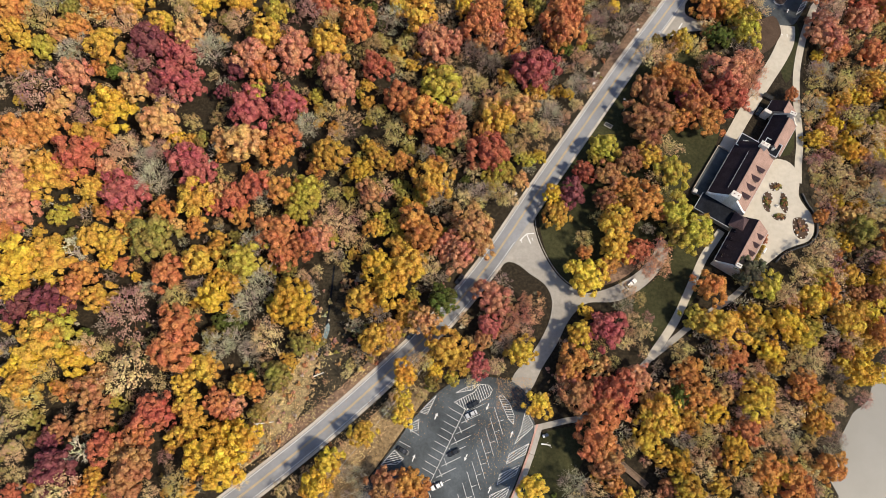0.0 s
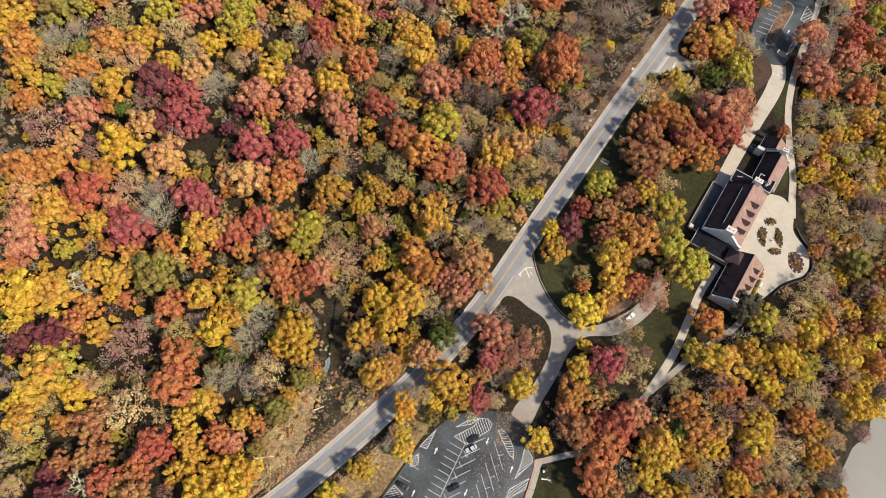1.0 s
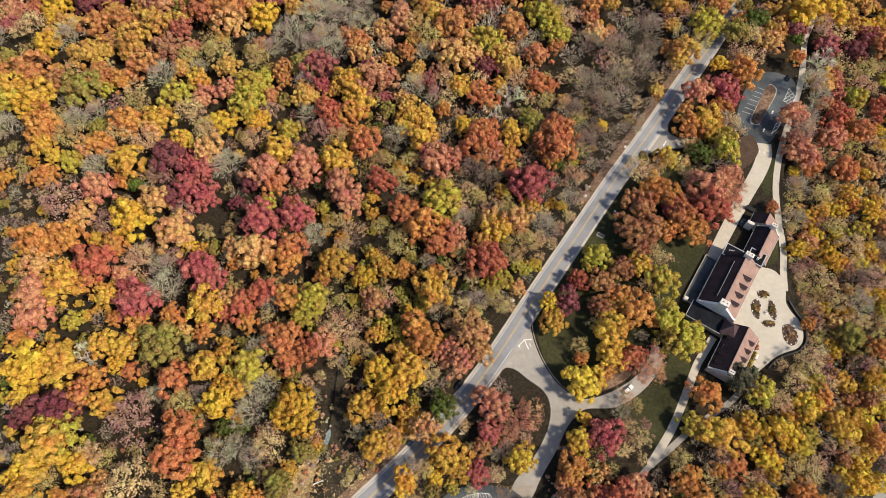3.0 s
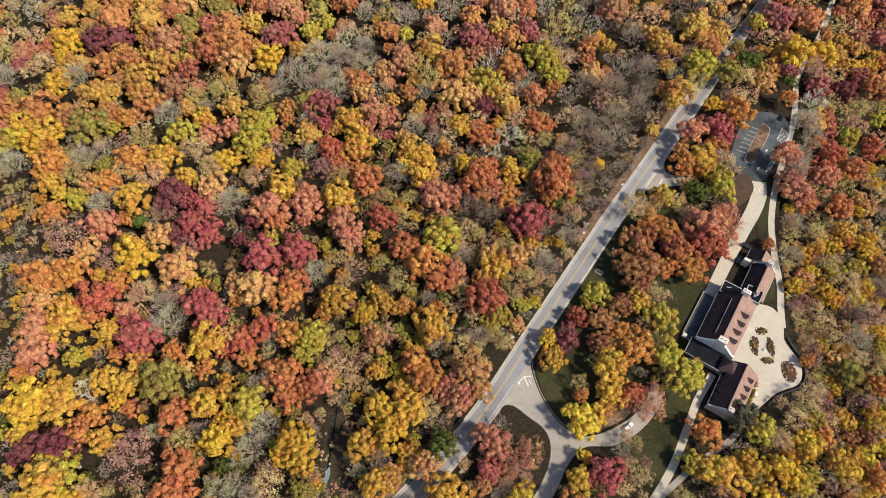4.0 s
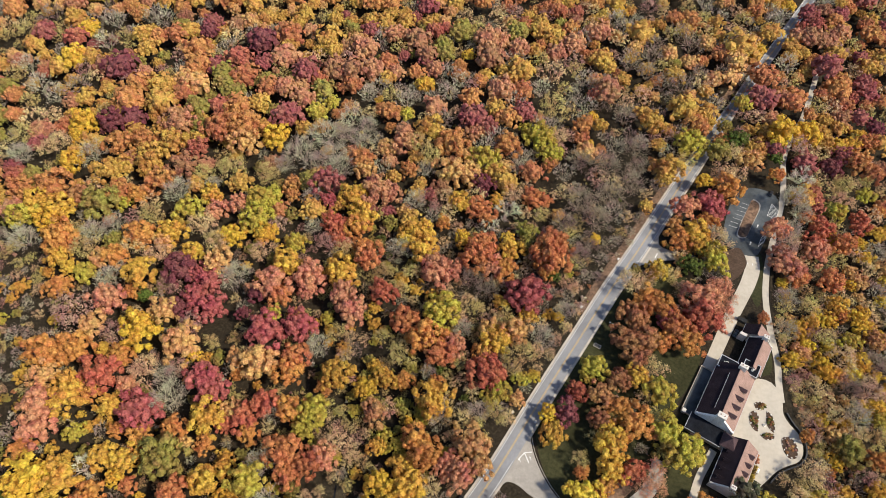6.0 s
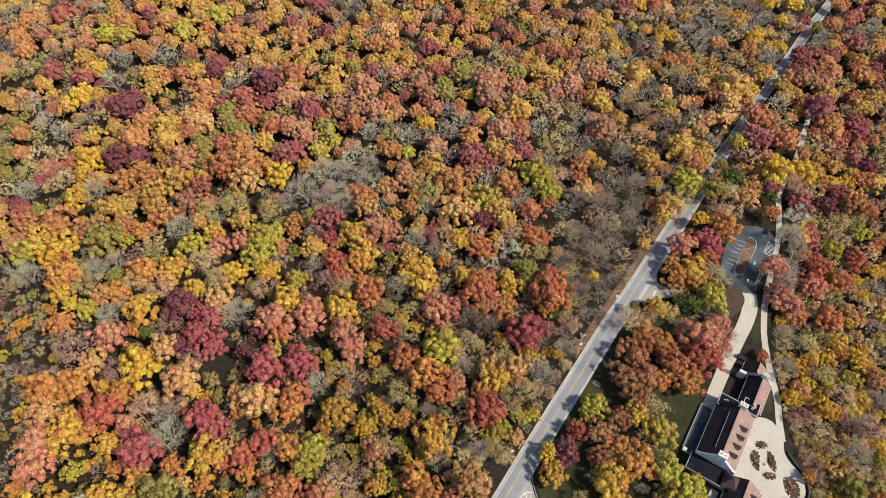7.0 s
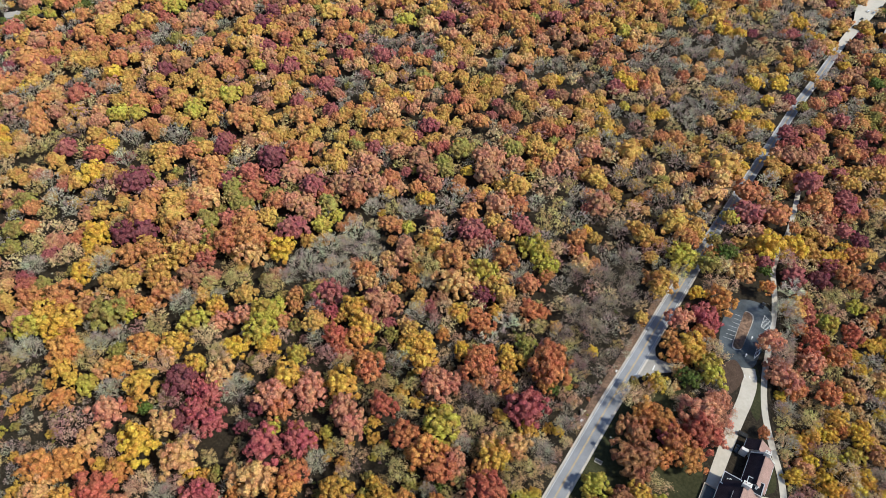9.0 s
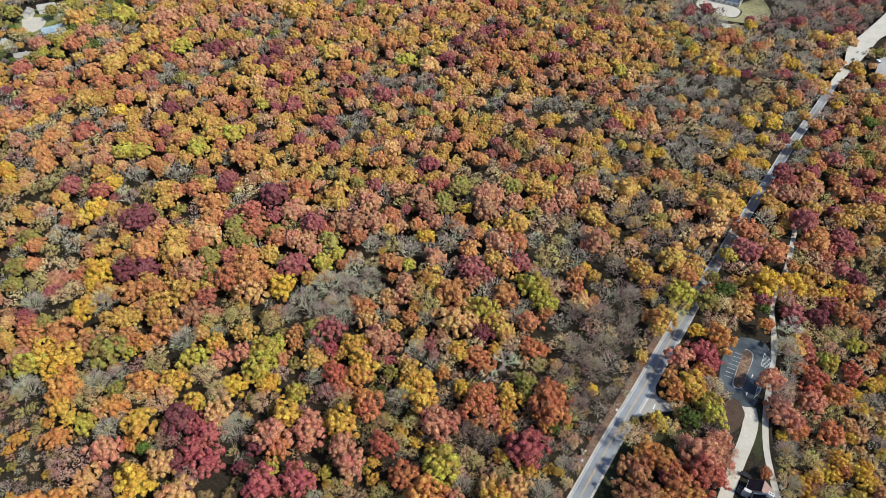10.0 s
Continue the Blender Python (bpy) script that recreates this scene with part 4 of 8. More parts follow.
# ---- stands of trees: x, y, crown radius, colour ----
plant("the hillside wood", [(-191.6, 183.6, 6.2, "o"), (-178.1, 180.6, 6.7, "q"), (-167.3, 188.2, 4.0, "g"), (-189.3, 175.4, 5.6, "d"), (-183.3, 170.4, 4.2, "d"), (-173.4, 166.7, 5.5, "l"), (-169.8, 175.3, 5.0, "a"), (-161.6, 176.1, 6.1, "o"), (-160.2, 163.8, 6.1, "k"), (-183.2, 158.4, 6.0, "o"), (-153.9, 182.8, 6.2, "t"), (-147.1, 166.5, 7.7, "d"), (-140.7, 177.4, 6.2, "p"), (-139.7, 185.3, 5.6, "a"), (-124.3, 178.4, 5.6, "d"), (-112.8, 183.0, 6.2, "t"), (-109.9, 172.1, 7.0, "a"), (-127.6, 167.7, 8.3, "m"), (-119.0, 166.9, 5.0, "c"), (-111.6, 161.5, 6.1, "c"), (-131.3, 159.4, 5.5, "v"), (-116.6, 151.8, 6.0, "c"), (-108.3, 145.7, 6.8, "c"), (-123.8, 148.2, 5.4, "m"), (-100.5, 163.5, 6.9, "k"), (-172.1, 144.2, 9.5, "v"), (-156.9, 151.2, 7.6, "s"), (-149.1, 156.7, 3.8, "o"), (-143.0, 155.5, 3.5, "G"), (-130.0, 146.0, 6.5, "a")])
plant("the hillside wood", [(-138.6, 134.7, 8.6, "y"), (-150.2, 134.5, 5.9, "v"), (-161.6, 138.6, 5.9, "a"), (-176.8, 124.6, 8.5, "o"), (-165.6, 125.9, 7.4, "o"), (-115.2, 139.6, 5.9, "v"), (-117.7, 128.0, 8.5, "a"), (-105.6, 130.3, 4.0, "q"), (-112.5, 124.3, 3.2, "y"), (-144.1, 123.1, 5.3, "o"), (-131.5, 115.5, 6.8, "p"), (-149.5, 114.1, 8.4, "r"), (-174.1, 113.5, 6.5, "a"), (-163.1, 111.2, 3.9, "y"), (-121.6, 112.7, 5.2, "k"), (-104.3, 111.5, 7.3, "c"), (-116.7, 117.6, 4.7, "v"), (-101.8, 122.0, 2.6, "g"), (-94.6, 124.2, 3.2, "a"), (-91.4, 115.1, 3.1, "o"), (-137.8, 109.3, 4.7, "s"), (-94.3, 145.7, 3.2, "m")])
plant("the upper wood", [(-90.3, 189.1, 4.5, "d"), (-91.4, 179.1, 5.6, "p"), (-73.3, 184.5, 5.1, "l"), (-76.6, 171.0, 7.2, "d"), (-63.8, 163.1, 7.7, "s"), (-81.8, 160.3, 8.2, "s"), (-88.6, 155.8, 4.4, "m"), (-64.1, 157.4, 4.9, "s"), (-77.0, 153.4, 5.5, "e"), (-58.1, 184.7, 5.6, "v"), (-49.2, 180.8, 5.0, "q"), (-49.4, 166.8, 6.9, "d"), (-36.2, 175.9, 7.0, "e"), (-29.0, 168.2, 4.4, "q"), (-28.4, 155.4, 6.0, "r"), (-47.6, 153.4, 6.8, "s"), (-42.5, 145.4, 6.5, "s"), (-80.0, 142.9, 4.8, "l"), (-80.8, 134.4, 8.6, "c"), (-65.7, 137.1, 7.5, "c"), (-61.0, 138.7, 3.2, "y"), (-81.8, 118.8, 8.4, "a"), (-67.9, 115.3, 6.5, "o"), (-66.1, 121.8, 6.3, "e"), (-55.8, 126.9, 6.4, "k"), (-48.4, 134.7, 4.8, "q"), (-42.5, 132.7, 3.7, "p"), (-47.0, 114.1, 6.3, "d"), (-44.3, 122.8, 4.7, "t"), (-20.4, 181.5, 5.6, "k")])
plant("the upper wood", [(-9.0, 180.1, 7.0, "d"), (-2.9, 166.9, 7.8, "s"), (-15.3, 167.5, 5.0, "q"), (-0.5, 144.6, 8.1, "l"), (-17.2, 139.5, 7.0, "e"), (-7.7, 131.3, 8.0, "o"), (-1.8, 123.8, 6.6, "e"), (-19.3, 122.6, 6.6, "q"), (-25.2, 112.4, 4.7, "d"), (-17.1, 111.4, 4.2, "o"), (-6.6, 115.5, 3.7, "k"), (-32.4, 148.5, 2.7, "d"), (-28.1, 133.6, 4.3, "q"), (-40.6, 112.2, 3.1, "p"), (-34.4, 107.5, 4.4, "y"), (-3.0, 110.0, 4.2, "o"), (-20.1, 158.2, 4.4, "q")])
plant("the west wood", [(-172.1, 99.4, 7.7, "s"), (-169.2, 89.8, 7.6, "s"), (-173.8, 81.2, 5.0, "o"), (-161.5, 104.2, 8.3, "d"), (-153.2, 106.6, 5.2, "o"), (-141.5, 100.0, 5.7, "d"), (-128.5, 96.6, 8.7, "c"), (-136.8, 90.1, 3.6, "o"), (-126.3, 86.9, 5.1, "o"), (-117.0, 102.8, 7.2, "k"), (-99.4, 105.6, 6.2, "c"), (-99.0, 94.2, 7.2, "d"), (-91.4, 97.8, 4.6, "a"), (-92.2, 92.0, 4.1, "r"), (-154.5, 88.7, 4.1, "l"), (-113.1, 90.4, 5.1, "o"), (-114.7, 77.5, 8.8, "g"), (-107.5, 83.9, 3.5, "a"), (-99.3, 83.6, 4.0, "o"), (-139.3, 78.4, 5.5, "d"), (-129.1, 77.2, 5.5, "d"), (-132.5, 70.8, 4.0, "y"), (-146.8, 74.0, 5.0, "K"), (-165.9, 68.6, 9.4, "y"), (-153.0, 68.6, 7.9, "d"), (-126.8, 67.5, 3.5, "e"), (-167.4, 57.2, 4.4, "d"), (-139.8, 64.8, 4.9, "o"), (-143.6, 56.8, 5.4, "e"), (-132.7, 54.3, 5.8, "d")])
plant("the west wood", [(-106.9, 64.0, 6.4, "e"), (-121.6, 63.4, 2.0, "y"), (-95.3, 68.5, 6.4, "d"), (-89.3, 74.1, 4.0, "d"), (-86.9, 62.3, 4.4, "y"), (-88.4, 53.9, 6.3, "y"), (-149.9, 50.8, 7.8, "m"), (-163.1, 50.2, 5.3, "m"), (-120.4, 48.3, 9.2, "v"), (-114.5, 58.3, 3.4, "k"), (-103.0, 54.3, 5.4, "q"), (-95.5, 58.0, 3.9, "k"), (-100.8, 42.9, 7.2, "e"), (-96.8, 47.1, 3.4, "q"), (-147.2, 42.1, 8.4, "l")])
plant("the middle wood", [(-83.6, 94.5, 6.1, "r"), (-76.1, 100.5, 6.2, "r"), (-81.4, 88.0, 4.6, "o"), (-73.0, 97.7, 4.6, "k"), (-64.5, 98.0, 6.2, "o"), (-55.2, 96.4, 6.7, "l"), (-58.5, 89.8, 5.6, "l"), (-65.2, 79.6, 7.5, "e"), (-55.2, 75.3, 6.0, "e"), (-62.9, 71.0, 5.5, "e"), (-50.0, 77.8, 5.5, "s"), (-43.4, 84.6, 6.1, "p"), (-41.0, 92.2, 3.1, "q"), (-38.1, 80.8, 4.0, "p"), (-77.5, 68.2, 7.4, "l"), (-82.0, 59.9, 4.9, "d"), (-74.3, 75.7, 5.5, "k"), (-70.7, 59.5, 5.9, "k"), (-75.3, 50.6, 6.1, "k"), (-58.0, 53.5, 6.8, "y"), (-55.6, 47.1, 6.3, "y"), (-62.7, 48.7, 4.8, "y"), (-55.1, 62.3, 3.9, "t"), (-51.7, 57.9, 3.4, "k"), (-61.0, 66.0, 3.5, "g"), (-52.0, 108.1, 3.6, "o"), (-29.3, 96.8, 5.6, "a"), (-37.9, 98.6, 2.6, "l"), (-43.6, 98.3, 3.1, "q"), (-23.7, 98.6, 4.6, "p")])
plant("the middle wood", [(-14.6, 93.5, 2.5, "y"), (-28.0, 82.4, 4.0, "d"), (-10.9, 84.2, 6.6, "o"), (-7.5, 78.3, 6.5, "o"), (-17.6, 74.6, 4.5, "d"), (-25.0, 65.8, 6.4, "y"), (-14.0, 65.5, 7.4, "d"), (-20.4, 57.7, 6.8, "y"), (-12.0, 54.3, 3.4, "l"), (-31.2, 52.6, 5.8, "d"), (-35.8, 72.0, 2.5, "d"), (-30.2, 74.1, 3.0, "q"), (-4.1, 102.0, 7.7, "d"), (-1.9, 95.7, 5.1, "k"), (-5.3, 66.0, 5.4, "t"), (2.5, 75.4, 5.0, "s"), (0.1, 52.7, 4.9, "G"), (-7.5, 44.9, 5.3, "a"), (-24.8, 46.4, 4.3, "k"), (-33.5, 43.4, 3.4, "k"), (-20.4, 39.8, 4.3, "a"), (-27.1, 41.3, 2.9, "g"), (-14.1, 49.9, 3.4, "d"), (-38.9, 67.2, 3.0, "q"), (-32.1, 62.7, 2.5, "t"), (-19.1, 83.5, 3.0, "l"), (1.4, 87.0, 3.0, "t"), (-41.4, 72.0, 2.5, "k"), (-49.9, 64.9, 3.0, "t"), (-45.0, 78.9, 3.0, "l")])
plant("the middle wood", [(-32.9, 88.4, 3.0, "t"), (-37.1, 78.9, 3.0, "p")])
plant("the lower west wood", [(-150.5, 37.8, 9.6, "d"), (-165.0, 35.5, 3.6, "k"), (-155.9, 30.8, 5.7, "y"), (-161.7, 26.9, 4.2, "y"), (-155.3, 20.4, 6.5, "d"), (-149.3, 26.7, 5.2, "q"), (-146.6, 21.5, 2.1, "y"), (-134.4, 34.9, 5.7, "t"), (-137.6, 30.6, 6.2, "y"), (-129.0, 34.1, 4.3, "q"), (-117.3, 25.2, 8.5, "t"), (-129.3, 19.2, 6.5, "b"), (-129.1, 25.7, 3.8, "a"), (-141.9, 19.6, 3.7, "o"), (-100.7, 33.4, 8.1, "e"), (-89.0, 27.2, 6.1, "d"), (-96.4, 21.3, 4.7, "d"), (-84.9, 34.7, 5.2, "k"), (-152.8, 14.3, 7.0, "q"), (-150.9, 9.5, 3.2, "g"), (-106.6, 11.1, 6.5, "r"), (-111.5, 3.3, 5.0, "e"), (-102.8, 9.2, 3.7, "r"), (-131.0, 8.3, 4.6, "b"), (-125.6, 9.3, 3.7, "b"), (-122.9, -0.6, 5.5, "r"), (-117.1, -2.5, 4.5, "b"), (-140.2, 5.4, 4.1, "b"), (-143.6, 1.5, 4.1, "m"), (-138.6, -8.1, 7.2, "m")])
plant("the lower west wood", [(-133.4, -2.4, 4.5, "K"), (-155.8, -2.3, 4.5, "t"), (-110.1, -6.3, 6.8, "b"), (-94.2, 13.1, 5.1, "d"), (-91.0, 8.1, 4.1, "d"), (-82.9, 14.0, 5.1, "e"), (-95.4, 3.2, 4.6, "d"), (-87.7, -2.7, 6.4, "y"), (-79.8, -8.4, 7.7, "y"), (-80.9, 3.1, 5.0, "y"), (-136.4, -14.6, 7.6, "t"), (-113.4, -13.9, 6.3, "b"), (-125.2, -12.1, 4.0, "d"), (-95.0, -14.0, 5.4, "q"), (-128.1, -16.7, 4.5, "o"), (-154.9, -16.7, 3.6, "r"), (-105.0, -16.1, 3.1, "t"), (-92.0, -16.1, 3.1, "d")])
plant("the roadside wood", [(-66.8, 38.6, 6.2, "t"), (-54.4, 36.7, 4.8, "g"), (-79.2, 38.0, 4.3, "k"), (-72.5, 33.7, 4.3, "k"), (-61.9, 24.1, 5.2, "g"), (-58.6, 29.6, 3.3, "d"), (-75.6, 21.2, 4.2, "d"), (-78.1, 13.1, 4.2, "s"), (-68.9, 11.0, 3.2, "g"), (-72.2, 1.1, 5.9, "y"), (-76.9, -4.7, 3.2, "d"), (-69.6, 19.2, 3.3, "o"), (-76.1, 7.1, 2.8, "y"), (-66.0, 14.1, 3.2, "q"), (-75.0, -12.4, 3.6, "t"), (-26.5, 37.4, 5.7, "d"), (-20.4, 39.8, 4.3, "d"), (-10.6, 29.0, 4.0, "t"), (-14.8, 24.5, 4.7, "y"), (1.0, 34.9, 6.7, "d"), (-15.6, 16.2, 3.2, "L"), (-15.4, 10.6, 4.6, "L"), (-20.0, 11.8, 3.2, "k"), (-29.8, 3.2, 4.5, "L"), (-41.3, -6.8, 5.4, "L"), (-45.1, -14.3, 5.4, "y"), (-48.5, -16.3, 3.6, "y"), (-33.6, -10.7, 4.0, "k"), (-29.4, -16.5, 3.6, "k"), (-21.2, -14.4, 5.8, "b")])
plant("the roadside wood", [(-13.3, -13.6, 5.4, "o"), (-9.3, -16.5, 4.0, "o"), (-7.5, 29.2, 3.8, "q"), (-4.3, 21.9, 3.3, "g")])
plant("the road bend wood", [(11.0, 186.0, 3.9, "d"), (18.1, 175.1, 8.9, "e"), (24.2, 169.1, 6.1, "s"), (33.3, 179.6, 5.6, "d"), (30.4, 168.1, 5.5, "o"), (4.5, 168.8, 5.0, "s"), (14.3, 164.0, 5.5, "k"), (21.5, 156.9, 5.5, "k"), (53.8, 174.7, 9.5, "e"), (50.3, 168.5, 5.0, "o"), (54.4, 166.3, 2.8, "G"), (62.2, 168.2, 2.2, "l"), (67.6, 175.4, 6.7, "k"), (75.4, 184.0, 3.9, "k"), (39.2, 152.4, 8.7, "c"), (43.8, 160.5, 4.4, "c"), (40.5, 143.9, 4.3, "d"), (27.6, 151.3, 3.8, "d"), (16.5, 148.2, 4.3, "q"), (29.5, 142.2, 4.8, "q"), (32.6, 134.2, 6.4, "a"), (24.1, 129.9, 6.9, "d"), (20.9, 135.1, 5.3, "a"), (18.2, 124.6, 5.3, "o"), (35.5, 123.3, 7.4, "q"), (45.4, 131.5, 6.4, "k"), (8.9, 135.2, 5.3, "k"), (18.9, 114.3, 7.8, "r"), (30.9, 116.8, 5.2, "q"), (34.4, 112.6, 3.6, "l")])
plant("the road bend wood", [(5.3, 127.3, 5.3, "s"), (7.6, 119.8, 4.7, "q"), (54.2, 143.7, 2.7, "y"), (57.3, 145.6, 5.4, "k"), (41.3, 182.8, 3.9, "g"), (45.2, 185.7, 3.9, "q"), (2.0, 158.5, 3.8, "t"), (64.2, 172.7, 5.0, "q"), (11.4, 82.6, 7.6, "a"), (14.7, 74.9, 6.0, "a"), (6.8, 70.1, 6.5, "s"), (1.3, 73.3, 4.5, "s"), (14.1, 92.5, 4.1, "q"), (22.0, 96.5, 5.6, "q"), (15.2, 96.8, 5.1, "k"), (24.8, 107.0, 4.7, "l"), (8.4, 94.7, 4.6, "t"), (26.0, 141.0, 4.0, "t"), (27.9, 125.1, 3.7, "t"), (42.6, 126.5, 4.2, "p"), (11.7, 152.6, 4.1, "t"), (7.9, 142.2, 4.0, "p"), (27.4, 161.7, 3.8, "t"), (1.3, 135.3, 3.5, "l"), (12.8, 107.0, 3.9, "t"), (20.6, 103.0, 3.9, "l"), (27.9, 94.6, 3.6, "t"), (32.2, 103.0, 3.6, "a"), (5.1, 86.7, 3.5, "p"), (1.6, 102.2, 3.6, "t")])
plant("the road bend wood", [(48.1, 124.4, 3.4, "t"), (52.1, 132.3, 3.5, "p"), (63.6, 158.3, 3.6, "p"), (57.4, 137.8, 3.2, "t"), (40.5, 114.2, 3.1, "L"), (-4.2, 95.3, 3.6, "t"), (44.8, 176.9, 3.9, "t")])
plant("the lodge grounds", [(68.1, 118.2, 6.2, "l"), (64.9, 114.5, 3.8, "l"), (58.9, 107.4, 5.2, "r"), (53.1, 97.7, 5.6, "m"), (45.3, 97.3, 4.1, "y"), (46.3, 88.4, 5.5, "d"), (77.8, 111.7, 5.5, "b"), (86.4, 114.0, 5.3, "d"), (95.1, 105.9, 6.6, "l"), (69.1, 105.1, 5.7, "b"), (66.7, 94.1, 5.3, "b"), (76.0, 99.8, 5.4, "o"), (81.7, 92.7, 7.4, "o"), (90.9, 96.4, 4.1, "q"), (94.4, 88.6, 7.0, "l"), (99.9, 79.1, 7.3, "l"), (70.0, 83.6, 7.6, "d"), (68.1, 73.0, 6.3, "d"), (65.2, 66.8, 4.5, "o"), (77.3, 72.3, 5.1, "r"), (85.6, 71.1, 6.1, "W"), (83.3, 82.5, 2.8, "k"), (56.5, 77.8, 4.0, "q"), (57.0, 72.7, 2.9, "o"), (55.9, 62.2, 7.5, "L"), (90.2, 144.1, 7.6, "b"), (97.3, 152.6, 6.5, "o"), (84.2, 130.8, 6.9, "b"), (92.4, 130.8, 6.9, "b"), (87.5, 122.8, 5.3, "b"), (90.0, 161.5, 6.1, "t"), (130.6, 185.4, 5.1, "d"), (123.8, 172.3, 5.0, "G"), (135.5, 176.1, 7.3, "l"), (107.0, 169.0, 5.5, "q"), (102.8, 149.5, 7.1, "o"), (124.4, 151.7, 9.3, "s"), (121.4, 142.4, 8.1, "r"), (108.4, 137.2, 7.5, "e"), (100.2, 130.6, 5.3, "o"), (112.5, 129.7, 6.4, "o"), (105.5, 141.2, 5.4, "c"), (133.5, 158.4, 6.0, "s")])
plant("the lodge grounds", [(93.0, 79.3, 5.5, "g"), (80.5, 66.8, 5.5, "W"), (87.0, 66.0, 4.4, "W"), (131.2, 148.3, 6.5, "W"), (127.4, 141.5, 4.8, "s"), (136.8, 153.9, 5.5, "W"), (135.1, 144.1, 3.2, "p"), (106.3, 169.9, 5.5, "L"), (97.0, 160.6, 5.5, "p"), (101.5, 166.4, 4.4, "t"), (95.3, 169.5, 3.0, "g"), (113.5, 168.5, 3.9, "t"), (121.1, 62.8, 5.9, "N")])
plant("the car park grove", [(18.9, 53.9, 6.3, "s"), (17.9, 43.4, 4.6, "c"), (33.4, 47.8, 5.8, "W"), (25.9, 45.9, 4.8, "W"), (6.3, 28.9, 5.2, "d"), (12.6, 27.9, 4.7, "c"), (20.1, 28.0, 3.8, "t"), (29.6, 32.9, 5.2, "L"), (24.7, 37.6, 3.3, "k"), (15.0, 37.6, 3.8, "b"), (52.3, 39.2, 5.3, "L"), (62.6, 40.9, 6.7, "c"), (55.8, 48.4, 2.9, "L"), (49.2, 28.4, 6.1, "o"), (58.8, 18.2, 5.1, "r"), (64.8, 18.0, 7.0, "r"), (60.4, 11.1, 6.0, "e"), (71.8, 22.2, 5.6, "s"), (50.5, 16.2, 6.0, "b"), (47.3, 24.2, 4.2, "s"), (35.1, 12.8, 4.4, "L"), (71.1, 50.4, 3.4, "k"), (55.1, 0.3, 7.3, "e"), (58.9, -7.4, 5.9, "b"), (78.5, 8.0, 6.0, "L"), (31.6, -15.7, 4.9, "L"), (46.6, -14.9, 4.9, "k"), (61.0, -15.1, 3.6, "o"), (68.1, -1.7, 4.1, "q")])
plant("the car park grove", [(74.2, 0.2, 4.6, "L"), (24.8, 40.8, 3.6, "W"), (30.4, 43.6, 3.4, "v"), (24.7, 53.5, 3.2, "t"), (31.9, 53.4, 3.2, "W"), (25.7, 34.4, 3.1, "t"), (20.4, 35.1, 2.9, "k"), (10.8, 37.3, 3.1, "q"), (8.1, 46.1, 2.6, "t"), (32.5, 39.4, 2.6, "p"), (-3.2, 26.1, 3.3, "y"), (3.1, 23.4, 3.0, "l"), (10.5, 22.5, 2.8, "t"), (-18.0, 16.5, 3.0, "t"), (-8.5, 16.4, 2.6, "q"), (47.2, 34.9, 3.1, "k"), (73.1, 45.5, 3.6, "t"), (74.9, 39.1, 3.1, "t"), (79.7, 46.1, 2.6, "v"), (72.9, 56.6, 3.7, "t"), (77.2, 53.4, 2.9, "q"), (69.4, 36.1, 3.1, "t")])
plant("the east wood", [(160.1, 123.7, 4.4, "y"), (171.0, 132.1, 4.5, "y"), (175.5, 118.8, 5.9, "y"), (183.5, 123.9, 7.1, "t"), (191.7, 133.2, 4.8, "l"), (199.0, 142.9, 5.1, "y"), (177.0, 144.1, 4.1, "d"), (163.9, 139.7, 4.9, "k"), (175.7, 138.2, 5.1, "v"), (203.6, 133.7, 5.0, "b"), (198.5, 122.2, 5.7, "u"), (167.5, 112.4, 5.8, "t"), (165.2, 118.5, 3.7, "v"), (166.4, 103.5, 4.3, "q"), (180.6, 97.0, 6.2, "k"), (173.2, 99.0, 5.7, "t"), (175.8, 94.6, 3.7, "y"), (191.4, 95.7, 4.2, "l"), (182.6, 110.5, 5.6, "u"), (190.7, 108.4, 5.6, "v"), (155.3, 87.9, 3.0, "o"), (164.0, 84.1, 4.1, "q"), (172.9, 82.2, 7.3, "g"), (167.1, 79.1, 3.6, "y"), (164.6, 75.0, 2.5, "o"), (183.9, 78.2, 4.7, "o"), (150.8, 72.1, 6.5, "t"), (165.9, 64.3, 4.8, "d"), (149.2, 61.9, 4.4, "l"), (151.6, 55.9, 4.9, "o"), (144.9, 66.9, 3.6, "q"), (144.8, 53.7, 4.5, "y"), (133.9, 54.1, 4.8, "p"), (166.6, 56.6, 3.6, "b"), (177.9, 64.8, 4.4, "y"), (177.3, 71.0, 4.5, "v"), (164.3, 50.8, 4.1, "d"), (139.9, 48.9, 3.4, "o"), (174.2, 56.5, 4.5, "b"), (163.8, 95.9, 4.2, "v"), (157.6, 113.0, 3.8, "v"), (158.3, 105.5, 3.4, "q"), (158.0, 97.8, 3.8, "t"), (157.9, 81.2, 3.0, "q"), (160.6, 89.0, 3.6, "v"), (170.4, 123.6, 4.0, "q"), (188.5, 88.4, 5.0, "q"), (181.0, 89.4, 4.0, "t")])
plant("the east wood", [(172.2, 174.2, 7.8, "s"), (190.8, 182.5, 6.7, "s"), (177.1, 168.4, 5.0, "e"), (193.5, 165.9, 6.0, "e"), (168.5, 156.8, 5.5, "k"), (177.8, 151.3, 6.0, "q"), (191.8, 152.6, 4.9, "d"), (171.1, 140.5, 4.8, "y"), (180.5, 135.5, 5.3, "q"), (141.2, 62.6, 5.9, "t"), (193.0, 147.8, 3.8, "o")])
